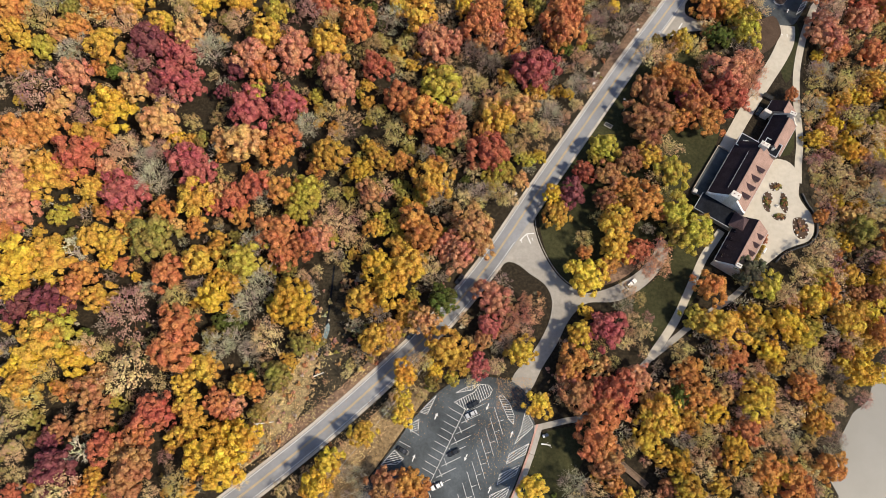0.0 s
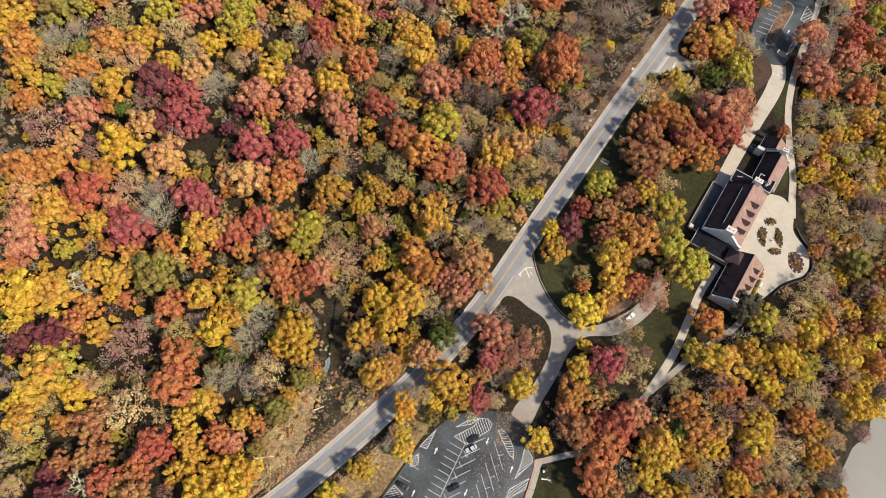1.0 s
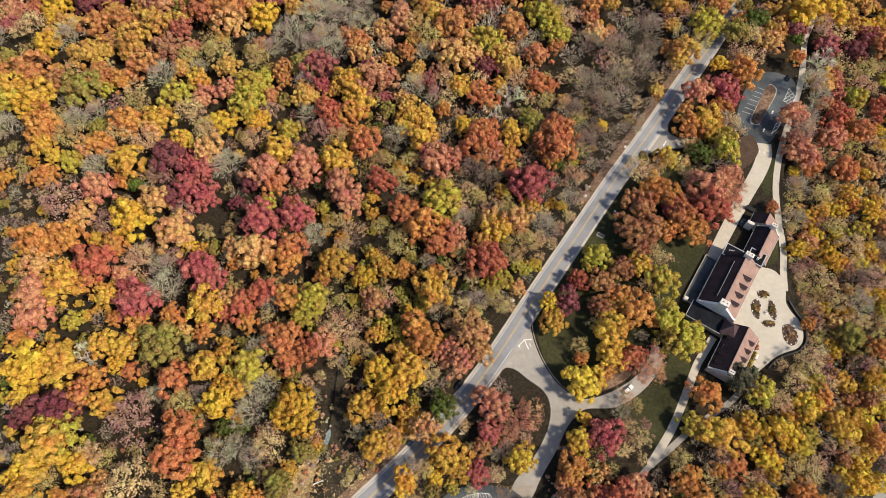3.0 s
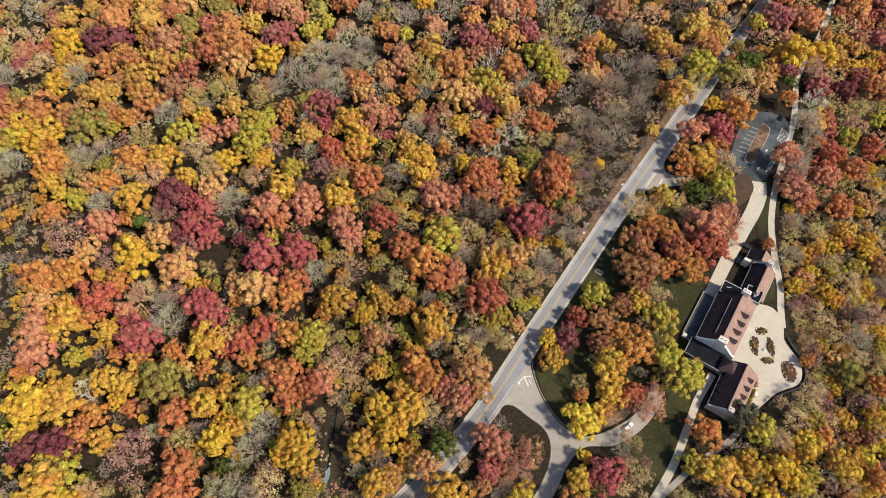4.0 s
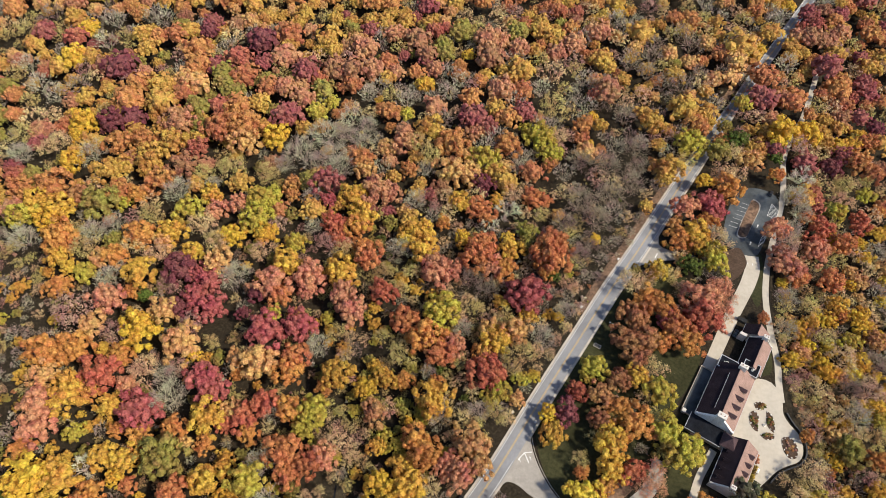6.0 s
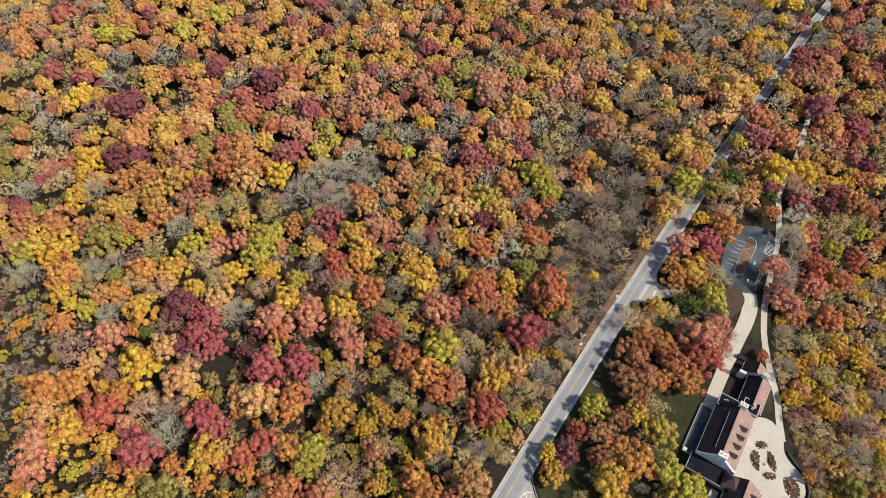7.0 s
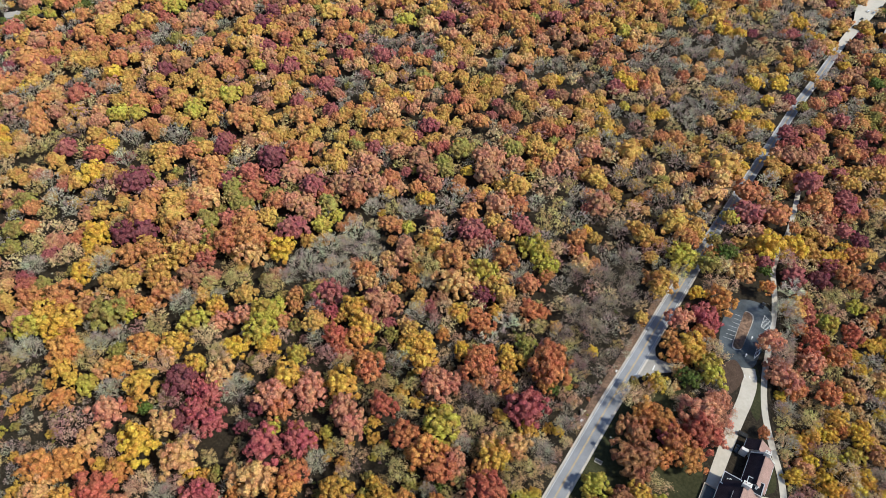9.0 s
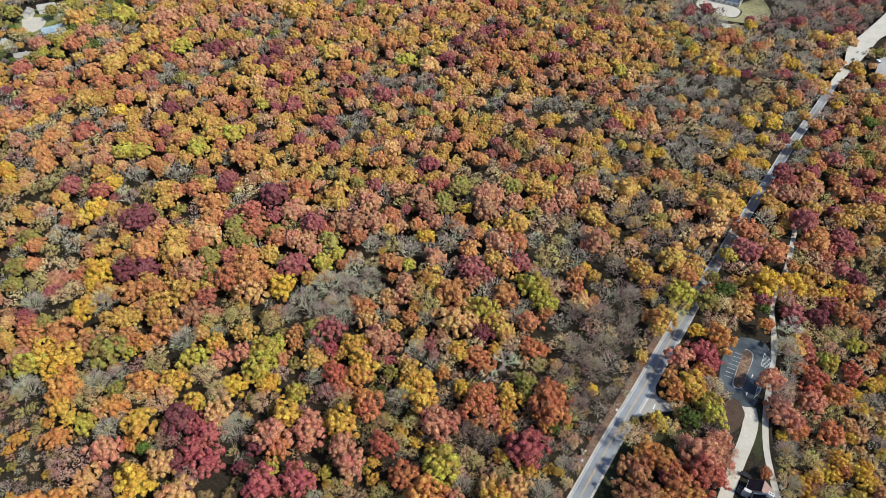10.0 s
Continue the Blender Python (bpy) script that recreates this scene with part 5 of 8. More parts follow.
plant("the east wood", [(170.8, 180.4, 3.9, "s"), (158.8, 133.8, 3.2, "q"), (104.5, 57.3, 5.9, "o"), (119.0, 61.0, 4.4, "q"), (126.3, 58.2, 5.9, "l"), (133.6, 53.9, 5.4, "t"), (97.8, 45.3, 5.3, "l"), (107.1, 41.6, 7.2, "d"), (119.3, 45.2, 5.3, "L"), (130.8, 42.6, 6.7, "y"), (143.7, 51.5, 5.8, "L"), (140.4, 40.9, 4.8, "l"), (151.9, 45.1, 4.8, "d"), (162.6, 45.7, 5.3, "d"), (120.4, 39.1, 3.8, "g"), (168.0, 39.1, 4.8, "o"), (153.8, 32.7, 3.3, "b"), (152.3, 144.2, 3.0, "e")])
plant("the river wood", [(89.9, 32.5, 5.2, "q"), (94.5, 27.6, 3.3, "o"), (106.1, 34.6, 5.2, "v"), (111.4, 30.5, 4.3, "e"), (105.0, 28.5, 3.8, "o"), (123.8, 32.3, 5.2, "y"), (125.3, 27.4, 3.3, "d"), (136.8, 36.7, 4.3, "L"), (132.9, 30.2, 5.2, "q"), (139.7, 28.0, 5.7, "t"), (156.0, 36.8, 4.3, "t"), (163.1, 34.9, 4.3, "d"), (157.8, 24.3, 5.2, "y"), (148.2, 24.3, 3.8, "u"), (91.2, 23.2, 4.7, "o"), (94.0, 16.0, 5.6, "o"), (88.3, 16.1, 4.6, "G"), (104.1, 16.0, 4.2, "a"), (107.5, 22.0, 5.1, "v"), (115.8, 22.2, 3.7, "t"), (120.4, 20.0, 4.2, "d"), (116.2, 13.8, 6.0, "L"), (134.8, 19.9, 5.1, "o"), (140.9, 16.0, 4.2, "d"), (146.2, 11.9, 4.6, "t"), (158.8, 15.1, 4.2, "v"), (100.2, 10.0, 4.1, "y"), (90.3, 7.0, 4.6, "d"), (80.3, 9.0, 6.9, "d"), (111.6, 9.9, 4.1, "v")])
plant("the river wood", [(111.1, 2.9, 5.0, "e"), (125.9, 8.8, 6.4, "t"), (138.8, 6.9, 4.6, "d"), (144.5, 4.9, 3.2, "d"), (87.5, 0.2, 4.6, "k"), (94.6, 2.1, 5.0, "q"), (144.7, -0.2, 5.0, "u"), (136.9, -0.1, 3.2, "q"), (122.2, 1.9, 4.6, "t"), (105.8, -3.8, 5.4, "y"), (111.6, -7.7, 5.0, "q"), (115.9, -9.6, 6.3, "o"), (122.6, -11.7, 4.5, "L"), (99.7, -5.8, 3.2, "b"), (85.4, -7.6, 5.0, "y"), (92.9, -9.5, 5.4, "t"), (86.8, -16.9, 5.8, "L"), (99.0, -15.3, 4.0, "d"), (108.5, -15.3, 4.9, "t"), (118.3, -15.5, 3.6, "d"), (125.8, -13.6, 5.8, "o"), (134.7, -11.9, 3.6, "t"), (142.7, -10.0, 5.4, "o"), (136.1, -17.8, 3.6, "t"), (131.2, -17.7, 4.0, "o"), (80.7, -17.0, 4.0, "b"), (79.9, -5.6, 4.1, "d"), (109.8, 28.6, 2.8, "t"), (129.4, 25.3, 3.1, "t"), (146.2, 18.2, 2.8, "t")])
plant("the river wood", [(120.3, 27.5, 2.8, "p"), (98.9, 18.2, 2.8, "t"), (138.1, 13.0, 3.0, "t"), (153.5, 18.3, 2.8, "q"), (104.4, 5.0, 3.0, "t"), (119.4, 6.9, 2.8, "a"), (131.9, -2.1, 3.0, "t"), (114.0, -1.0, 2.7, "t"), (97.1, -3.8, 2.7, "t"), (127.0, -4.0, 2.7, "p"), (104.4, -10.6, 2.7, "t")])
plant("the far wood", [(-255.9, 349.5, 7.1, "C"), (-234.2, 343.6, 7.8, "R"), (-228.6, 353.2, 6.4, "y"), (-259.1, 336.7, 6.3, "D"), (-250.3, 328.5, 4.8, "D"), (-229.9, 324.5, 8.2, "y"), (-236.4, 315.8, 6.1, "D"), (-213.2, 338.4, 7.0, "k"), (-256.2, 318.4, 6.1, "k"), (-212.6, 309.4, 5.4, "t"), (-259.5, 309.7, 6.7, "q"), (-197.9, 316.2, 9.5, "m"), (-192.4, 346.6, 7.1, "D"), (-185.4, 332.9, 6.9, "D"), (-175.2, 328.5, 4.1, "g"), (-166.0, 328.4, 4.8, "v"), (-181.5, 344.8, 6.3, "O"), (-170.9, 346.6, 7.1, "E"), (-163.0, 350.3, 6.4, "D"), (-150.4, 350.3, 6.4, "m"), (-153.5, 332.4, 8.3, "O"), (-150.1, 316.4, 8.8, "O"), (-133.7, 309.6, 6.7, "g"), (-195.9, 328.4, 4.8, "B"), (-183.5, 313.9, 4.7, "S"), (-183.4, 299.1, 8.0, "O"), (-168.4, 299.1, 8.0, "D"), (-148.2, 298.8, 8.6, "a"), (-134.0, 300.8, 6.0, "q"), (-217.8, 296.7, 7.9, "u")])
plant("the far wood", [(-242.1, 299.4, 7.3, "k"), (-229.4, 290.3, 6.5, "k"), (-255.1, 291.3, 5.9, "O"), (-243.5, 286.6, 5.8, "q"), (-249.2, 275.1, 5.7, "O"), (-184.3, 284.3, 9.1, "O"), (-164.7, 284.3, 9.1, "D"), (-153.5, 292.0, 7.2, "E"), (-142.8, 280.3, 7.1, "g"), (-130.0, 280.9, 6.5, "R"), (-189.9, 268.7, 7.6, "m"), (-177.8, 271.2, 7.0, "m"), (-187.2, 276.9, 4.5, "D"), (-149.6, 268.1, 9.5, "S"), (-138.7, 266.1, 5.7, "g"), (-127.7, 261.8, 8.2, "E"), (-235.3, 270.8, 8.3, "t"), (-225.8, 274.2, 6.4, "t"), (-205.1, 266.3, 8.2, "y"), (-205.6, 258.3, 5.0, "y"), (-237.2, 257.8, 7.5, "q"), (-221.1, 249.0, 5.5, "t"), (-214.6, 254.5, 6.2, "t"), (-232.2, 243.3, 6.7, "k"), (-202.6, 237.2, 6.6, "y"), (-193.7, 243.3, 6.7, "k"), (-180.6, 230.6, 7.8, "D"), (-174.6, 233.9, 6.0, "D"), (-180.3, 251.3, 7.4, "O"), (-167.0, 253.6, 6.8, "O")])
plant("the far wood", [(-150.6, 251.1, 8.0, "D"), (-136.4, 248.1, 6.1, "R"), (-160.5, 240.7, 7.9, "D"), (-140.7, 234.5, 7.8, "B"), (-172.7, 241.4, 4.8, "S"), (-230.3, 228.0, 5.9, "R"), (-223.3, 219.1, 7.0, "O"), (-207.2, 220.6, 8.8, "O"), (-211.0, 209.5, 7.5, "d"), (-198.0, 205.7, 8.0, "d"), (-201.5, 198.6, 7.4, "y"), (-216.5, 200.4, 7.4, "l"), (-190.9, 213.9, 6.4, "b"), (-178.6, 209.1, 9.2, "g"), (-171.3, 217.6, 6.4, "O"), (-160.5, 214.5, 5.8, "o"), (-151.5, 222.7, 7.7, "O"), (-161.4, 233.3, 4.8, "D"), (-167.9, 210.8, 4.0, "l"), (-139.9, 217.1, 7.0, "k"), (-131.1, 203.9, 7.4, "l"), (-122.1, 214.5, 5.8, "d"), (-130.0, 230.6, 5.4, "q"), (-120.1, 234.5, 5.4, "q"), (-123.2, 224.1, 4.1, "k"), (-117.4, 205.2, 5.7, "s"), (-149.6, 201.0, 6.3, "q"), (-192.1, 187.8, 8.4, "o"), (-210.1, 186.3, 7.2, "k"), (-186.9, 193.4, 5.0, "q")])
plant("the far wood", [(-176.8, 190.5, 6.1, "k"), (-168.3, 194.5, 5.6, "k"), (-165.9, 187.4, 3.9, "g"), (-151.5, 187.8, 7.8, "o"), (-136.7, 189.9, 6.7, "d"), (-122.2, 195.1, 6.8, "t"), (-114.4, 188.0, 5.0, "q"), (-215.2, 183.6, 4.4, "q")])
plant("the ridge wood", [(-134.5, 343.5, 7.8, "t"), (-114.2, 339.9, 9.8, "m"), (-97.4, 346.0, 8.5, "E"), (-98.0, 324.1, 8.9, "S"), (-86.2, 352.9, 5.0, "S"), (-72.1, 343.2, 8.5, "D"), (-67.7, 331.2, 6.2, "D"), (-125.8, 324.4, 8.2, "R"), (-110.0, 320.8, 6.1, "C"), (-119.4, 306.5, 8.0, "E"), (-130.2, 299.8, 6.6, "g"), (-104.7, 297.3, 6.6, "E"), (-94.6, 297.3, 6.6, "S"), (-82.7, 311.2, 8.8, "C"), (-79.1, 323.4, 6.2, "p"), (-65.9, 314.0, 8.1, "B"), (-58.5, 326.0, 6.2, "v"), (-48.2, 332.0, 9.0, "S"), (-55.4, 311.2, 8.8, "B"), (-41.8, 311.7, 7.4, "S"), (-31.4, 347.5, 6.4, "S"), (-38.6, 346.0, 5.6, "k"), (-27.4, 335.1, 5.6, "q"), (-15.1, 340.4, 8.4, "B"), (-9.6, 327.4, 6.9, "B"), (-4.5, 351.5, 5.7, "R"), (-23.8, 329.4, 4.1, "C"), (-9.6, 323.0, 4.8, "C"), (0.9, 336.5, 6.3, "g"), (-33.8, 320.8, 6.1, "E")])
plant("the ridge wood", [(-33.3, 306.7, 5.3, "D"), (-28.3, 311.7, 5.4, "S"), (-16.3, 311.7, 5.4, "O"), (-4.3, 314.2, 5.4, "S"), (-85.2, 299.4, 5.3, "S"), (-81.6, 287.2, 7.2, "S"), (-70.8, 294.4, 7.2, "g"), (-65.5, 286.0, 4.5, "l"), (-72.4, 276.3, 6.4, "l"), (-119.9, 280.0, 7.7, "O"), (-107.5, 283.2, 6.5, "D"), (-112.0, 263.4, 10.1, "O"), (-122.4, 266.6, 7.0, "O"), (-110.1, 251.0, 8.0, "a"), (-89.5, 272.7, 8.9, "C"), (-93.6, 255.5, 7.5, "y"), (-79.5, 264.7, 5.0, "D"), (-65.4, 257.2, 8.7, "k"), (-52.4, 271.0, 7.0, "k"), (-54.7, 258.6, 6.2, "k"), (-42.6, 266.0, 5.7, "k"), (-44.8, 252.2, 6.2, "k"), (-78.1, 244.7, 8.0, "k"), (-59.5, 242.8, 7.3, "k"), (-55.5, 232.6, 7.2, "k"), (-68.4, 237.8, 6.0, "k"), (-37.9, 291.2, 2.6, "y"), (-20.5, 276.7, 4.5, "l"), (-4.2, 280.8, 6.5, "S"), (-30.8, 291.1, 5.9, "q")])
plant("the ridge wood", [(-44.1, 291.1, 5.9, "k"), (-20.7, 285.4, 6.5, "k"), (-7.3, 261.9, 7.5, "D"), (-21.2, 251.3, 6.8, "S"), (-30.1, 267.2, 3.1, "O"), (-30.6, 248.8, 5.5, "a"), (-43.9, 239.0, 6.7, "O"), (-42.1, 232.4, 5.4, "a"), (-13.5, 252.1, 6.2, "q"), (-7.1, 240.6, 7.3, "q"), (-17.8, 233.1, 4.8, "O"), (-8.6, 233.1, 4.8, "k"), (-113.1, 232.7, 7.2, "q"), (-94.5, 229.1, 6.6, "q"), (-86.8, 236.5, 5.4, "k"), (-80.7, 223.3, 4.7, "O"), (-80.0, 216.3, 4.1, "O"), (-62.1, 222.6, 7.7, "C"), (-69.1, 215.0, 5.2, "k"), (-60.1, 211.9, 4.6, "c"), (-94.2, 209.1, 8.7, "l"), (-89.4, 211.3, 5.2, "l"), (-95.3, 196.6, 7.4, "l"), (-89.2, 190.9, 5.6, "y"), (-105.6, 188.7, 6.1, "y"), (-106.4, 208.8, 5.8, "s"), (-84.4, 196.7, 5.1, "v"), (-74.7, 185.6, 3.9, "y"), (-65.7, 195.5, 4.5, "k"), (-78.4, 203.3, 4.0, "g")])
plant("the ridge wood", [(-46.5, 213.2, 7.0, "d"), (-41.2, 200.1, 7.4, "d"), (-43.8, 193.8, 6.2, "o"), (-55.3, 195.6, 6.2, "r"), (-52.0, 187.9, 5.0, "r"), (-34.9, 216.6, 8.2, "S"), (-27.6, 216.2, 5.8, "S"), (-34.6, 203.2, 4.0, "q"), (-27.0, 197.8, 3.9, "g"), (-14.2, 210.6, 5.8, "k"), (-6.9, 216.2, 4.1, "C"), (-3.9, 208.7, 4.0, "v"), (-0.9, 221.3, 4.7, "B"), (-10.8, 189.5, 7.3, "d"), (-17.9, 187.3, 5.6, "d"), (0.5, 197.7, 3.9, "o"), (-40.3, 182.8, 5.0, "o"), (-49.1, 185.0, 4.4, "t")])
plant("the valley wood", [(13.5, 349.0, 7.8, "g"), (2.8, 355.6, 5.0, "R"), (2.6, 328.5, 6.2, "g"), (29.3, 340.1, 9.1, "S"), (38.2, 339.2, 6.3, "S"), (30.3, 323.7, 9.6, "B"), (16.8, 329.4, 4.1, "y"), (49.5, 349.0, 7.8, "g"), (63.9, 349.2, 7.1, "D"), (72.3, 343.6, 7.1, "D"), (84.5, 354.3, 5.7, "O"), (48.4, 332.7, 7.0, "S"), (63.6, 340.1, 4.2, "O"), (61.8, 323.3, 6.2, "q"), (48.6, 311.1, 8.8, "D"), (26.6, 310.2, 4.7, "D"), (84.1, 337.8, 7.7, "S"), (101.6, 348.9, 7.8, "S"), (113.3, 341.8, 6.3, "t"), (128.0, 345.8, 8.5, "D"), (123.6, 336.2, 4.9, "a"), (135.6, 336.4, 6.3, "k"), (91.4, 331.6, 3.4, "O"), (99.7, 322.1, 6.9, "D"), (102.8, 316.6, 5.4, "D"), (108.6, 329.3, 4.1, "v"), (81.5, 313.0, 6.1, "q"), (116.4, 319.0, 8.2, "k"), (131.4, 324.7, 6.9, "k"), (125.7, 310.4, 6.1, "k")])
plant("the valley wood", [(67.1, 308.5, 8.8, "p"), (59.2, 294.8, 6.6, "k"), (35.7, 293.8, 8.6, "S"), (47.3, 292.4, 6.6, "E"), (23.0, 305.2, 4.7, "O"), (11.0, 303.1, 6.0, "k"), (4.1, 292.4, 6.6, "k"), (17.3, 287.7, 6.5, "O"), (98.9, 293.7, 8.6, "B"), (92.6, 292.0, 5.2, "R"), (108.2, 286.2, 5.9, "p"), (118.5, 290.0, 6.5, "p"), (84.5, 281.6, 5.8, "k"), (65.0, 285.3, 6.5, "q"), (73.1, 296.8, 5.3, "q"), (18.4, 270.5, 8.3, "C"), (26.3, 263.7, 5.7, "C"), (18.1, 259.3, 5.6, "S"), (31.7, 278.4, 6.4, "D"), (37.7, 270.9, 7.0, "O"), (47.9, 276.1, 6.4, "C"), (56.2, 272.9, 3.8, "S"), (61.1, 277.1, 5.8, "q"), (70.4, 275.4, 7.1, "q"), (55.6, 255.1, 8.1, "l"), (59.5, 243.7, 6.1, "l"), (48.8, 263.2, 4.4, "l"), (80.9, 265.8, 5.7, "O"), (87.7, 276.1, 3.2, "y"), (91.1, 267.5, 4.4, "D")])
plant("the valley wood", [(120.7, 266.3, 7.0, "D"), (117.8, 274.7, 5.8, "D"), (105.7, 271.6, 6.4, "k"), (5.3, 250.5, 9.3, "O"), (14.6, 242.5, 5.5, "a"), (23.6, 238.4, 7.9, "l"), (36.4, 248.9, 7.4, "O"), (27.9, 229.6, 6.0, "D"), (65.4, 256.3, 6.2, "p"), (83.2, 253.0, 3.1, "y"), (89.1, 249.6, 3.1, "O"), (75.6, 236.8, 6.6, "k"), (90.4, 234.2, 7.8, "k"), (107.9, 247.0, 6.8, "k"), (106.2, 234.2, 5.4, "k"), (117.6, 235.7, 4.2, "O"), (5.1, 230.2, 8.4, "a"), (14.1, 228.5, 7.2, "a"), (59.3, 237.8, 4.2, "O"), (42.0, 235.0, 4.8, "k"), (21.5, 221.9, 5.9, "m"), (18.1, 206.8, 5.7, "e"), (22.3, 202.0, 5.1, "e"), (28.7, 212.4, 4.0, "d"), (47.7, 212.3, 5.8, "e"), (53.9, 212.3, 4.0, "e"), (34.0, 205.0, 5.7, "K"), (25.0, 197.1, 4.5, "K"), (9.3, 210.5, 5.8, "d"), (2.0, 214.9, 5.2, "p")])
plant("the valley wood", [(10.5, 188.9, 3.9, "y"), (43.3, 191.3, 5.0, "g"), (41.6, 185.4, 3.9, "g"), (20.1, 183.3, 6.1, "e"), (54.9, 182.5, 7.2, "e"), (62.1, 195.4, 6.2, "k"), (72.1, 209.0, 8.1, "k"), (87.3, 212.8, 7.6, "k"), (100.3, 220.6, 7.1, "k"), (65.1, 192.3, 3.9, "q"), (77.8, 188.1, 2.8, "y"), (79.4, 198.1, 7.4, "k"), (51.5, 202.5, 4.6, "q"), (37.5, 214.2, 5.8, "p"), (33.2, 187.1, 3.9, "d")])
plant("the grey wood", [(143.4, 329.6, 5.5, "a"), (145.5, 319.8, 4.1, "g"), (163.9, 324.0, 4.1, "O"), (188.2, 330.7, 11.8, "D"), (182.4, 319.4, 6.8, "a"), (175.8, 305.4, 6.0, "a"), (168.8, 350.1, 6.4, "q"), (153.3, 346.4, 7.1, "k"), (158.1, 335.3, 7.0, "k"), (133.6, 299.5, 6.6, "k"), (145.1, 299.0, 7.3, "k"), (157.2, 299.5, 6.6, "t"), (148.8, 293.9, 3.9, "a"), (158.9, 295.3, 4.6, "D"), (147.1, 348.6, 5.7, "q"), (211.8, 347.4, 7.1, "D"), (236.6, 343.2, 7.8, "B"), (248.7, 343.6, 7.0, "B"), (229.3, 345.8, 5.7, "S"), (212.8, 316.8, 6.8, "k"), (216.4, 308.9, 5.4, "q"), (265.7, 358.9, 7.1, "S"), (270.1, 347.2, 5.6, "q"), (259.0, 337.8, 6.2, "v"), (285.3, 356.3, 7.1, "O"), (237.1, 314.2, 8.1, "C"), (195.8, 306.2, 8.1, "E"), (208.9, 303.6, 4.0, "p"), (190.2, 286.5, 8.5, "C"), (190.4, 297.2, 3.3, "a")])
plant("the grey wood", [(204.4, 289.3, 7.2, "S"), (206.1, 282.8, 6.5, "E"), (177.7, 284.8, 5.2, "l"), (180.6, 272.4, 5.7, "p"), (193.0, 271.5, 6.4, "S"), (193.6, 259.1, 8.8, "y"), (185.7, 262.6, 6.3, "D"), (270.7, 333.6, 5.5, "C"), (271.3, 323.3, 6.8, "D"), (250.1, 311.6, 6.0, "O"), (242.5, 302.1, 8.6, "O"), (262.3, 308.0, 6.6, "C"), (263.9, 300.2, 5.2, "C"), (233.4, 286.7, 7.1, "p"), (229.2, 280.0, 4.5, "D"), (239.3, 280.2, 5.7, "B"), (249.4, 280.1, 5.7, "C"), (256.8, 271.8, 5.0, "m"), (140.5, 277.2, 8.4, "D"), (145.8, 264.1, 6.9, "O"), (154.7, 269.7, 4.4, "D"), (138.0, 250.7, 8.0, "l"), (146.6, 249.3, 4.9, "g"), (123.5, 232.4, 7.2, "D"), (120.3, 227.0, 4.7, "D"), (132.6, 237.5, 6.0, "q"), (163.3, 265.2, 4.4, "g"), (166.5, 254.9, 5.6, "G"), (154.5, 245.7, 6.1, "g"), (160.7, 244.3, 5.5, "t")])
plant("the grey wood", [(172.1, 241.5, 6.1, "a"), (206.5, 259.4, 7.5, "y"), (220.8, 265.0, 6.3, "D"), (221.7, 258.8, 5.6, "D"), (199.3, 249.8, 6.2, "v"), (242.0, 264.5, 3.7, "g"), (247.0, 259.9, 5.6, "O"), (228.0, 248.4, 6.1, "C"), (235.0, 243.1, 7.3, "O"), (239.4, 235.9, 6.0, "E"), (218.9, 240.1, 6.0, "m"), (186.2, 242.5, 3.6, "G"), (182.2, 229.6, 4.2, "o"), (168.6, 248.0, 4.3, "p"), (153.7, 230.7, 6.6, "p"), (141.6, 225.7, 4.1, "y"), (153.9, 220.4, 7.7, "o"), (141.3, 210.9, 7.5, "c"), (143.8, 206.6, 5.7, "c"), (125.9, 206.1, 6.3, "s"), (129.5, 191.0, 7.3, "d"), (120.8, 188.3, 6.1, "o"), (140.2, 186.6, 6.1, "t"), (138.2, 200.0, 5.1, "o"), (196.2, 229.4, 6.0, "K"), (205.9, 229.5, 4.1, "O"), (185.0, 213.4, 6.4, "k"), (190.3, 207.8, 5.7, "k"), (220.4, 227.3, 6.5, "q"), (217.1, 216.3, 5.8, "p")])
plant("the grey wood", [(212.1, 209.3, 5.1, "l"), (208.8, 211.8, 4.6, "g"), (232.0, 221.4, 4.7, "l"), (220.9, 201.3, 5.6, "r"), (234.5, 210.5, 4.0, "o"), (194.5, 205.4, 4.6, "e"), (199.0, 197.7, 5.6, "r"), (207.1, 188.3, 6.1, "e"), (228.4, 195.2, 4.5, "d"), (170.0, 191.7, 6.2, "s"), (178.5, 191.7, 6.2, "k"), (172.6, 182.6, 6.6, "v"), (193.2, 188.8, 5.0, "r"), (236.2, 232.0, 4.1, "q")])
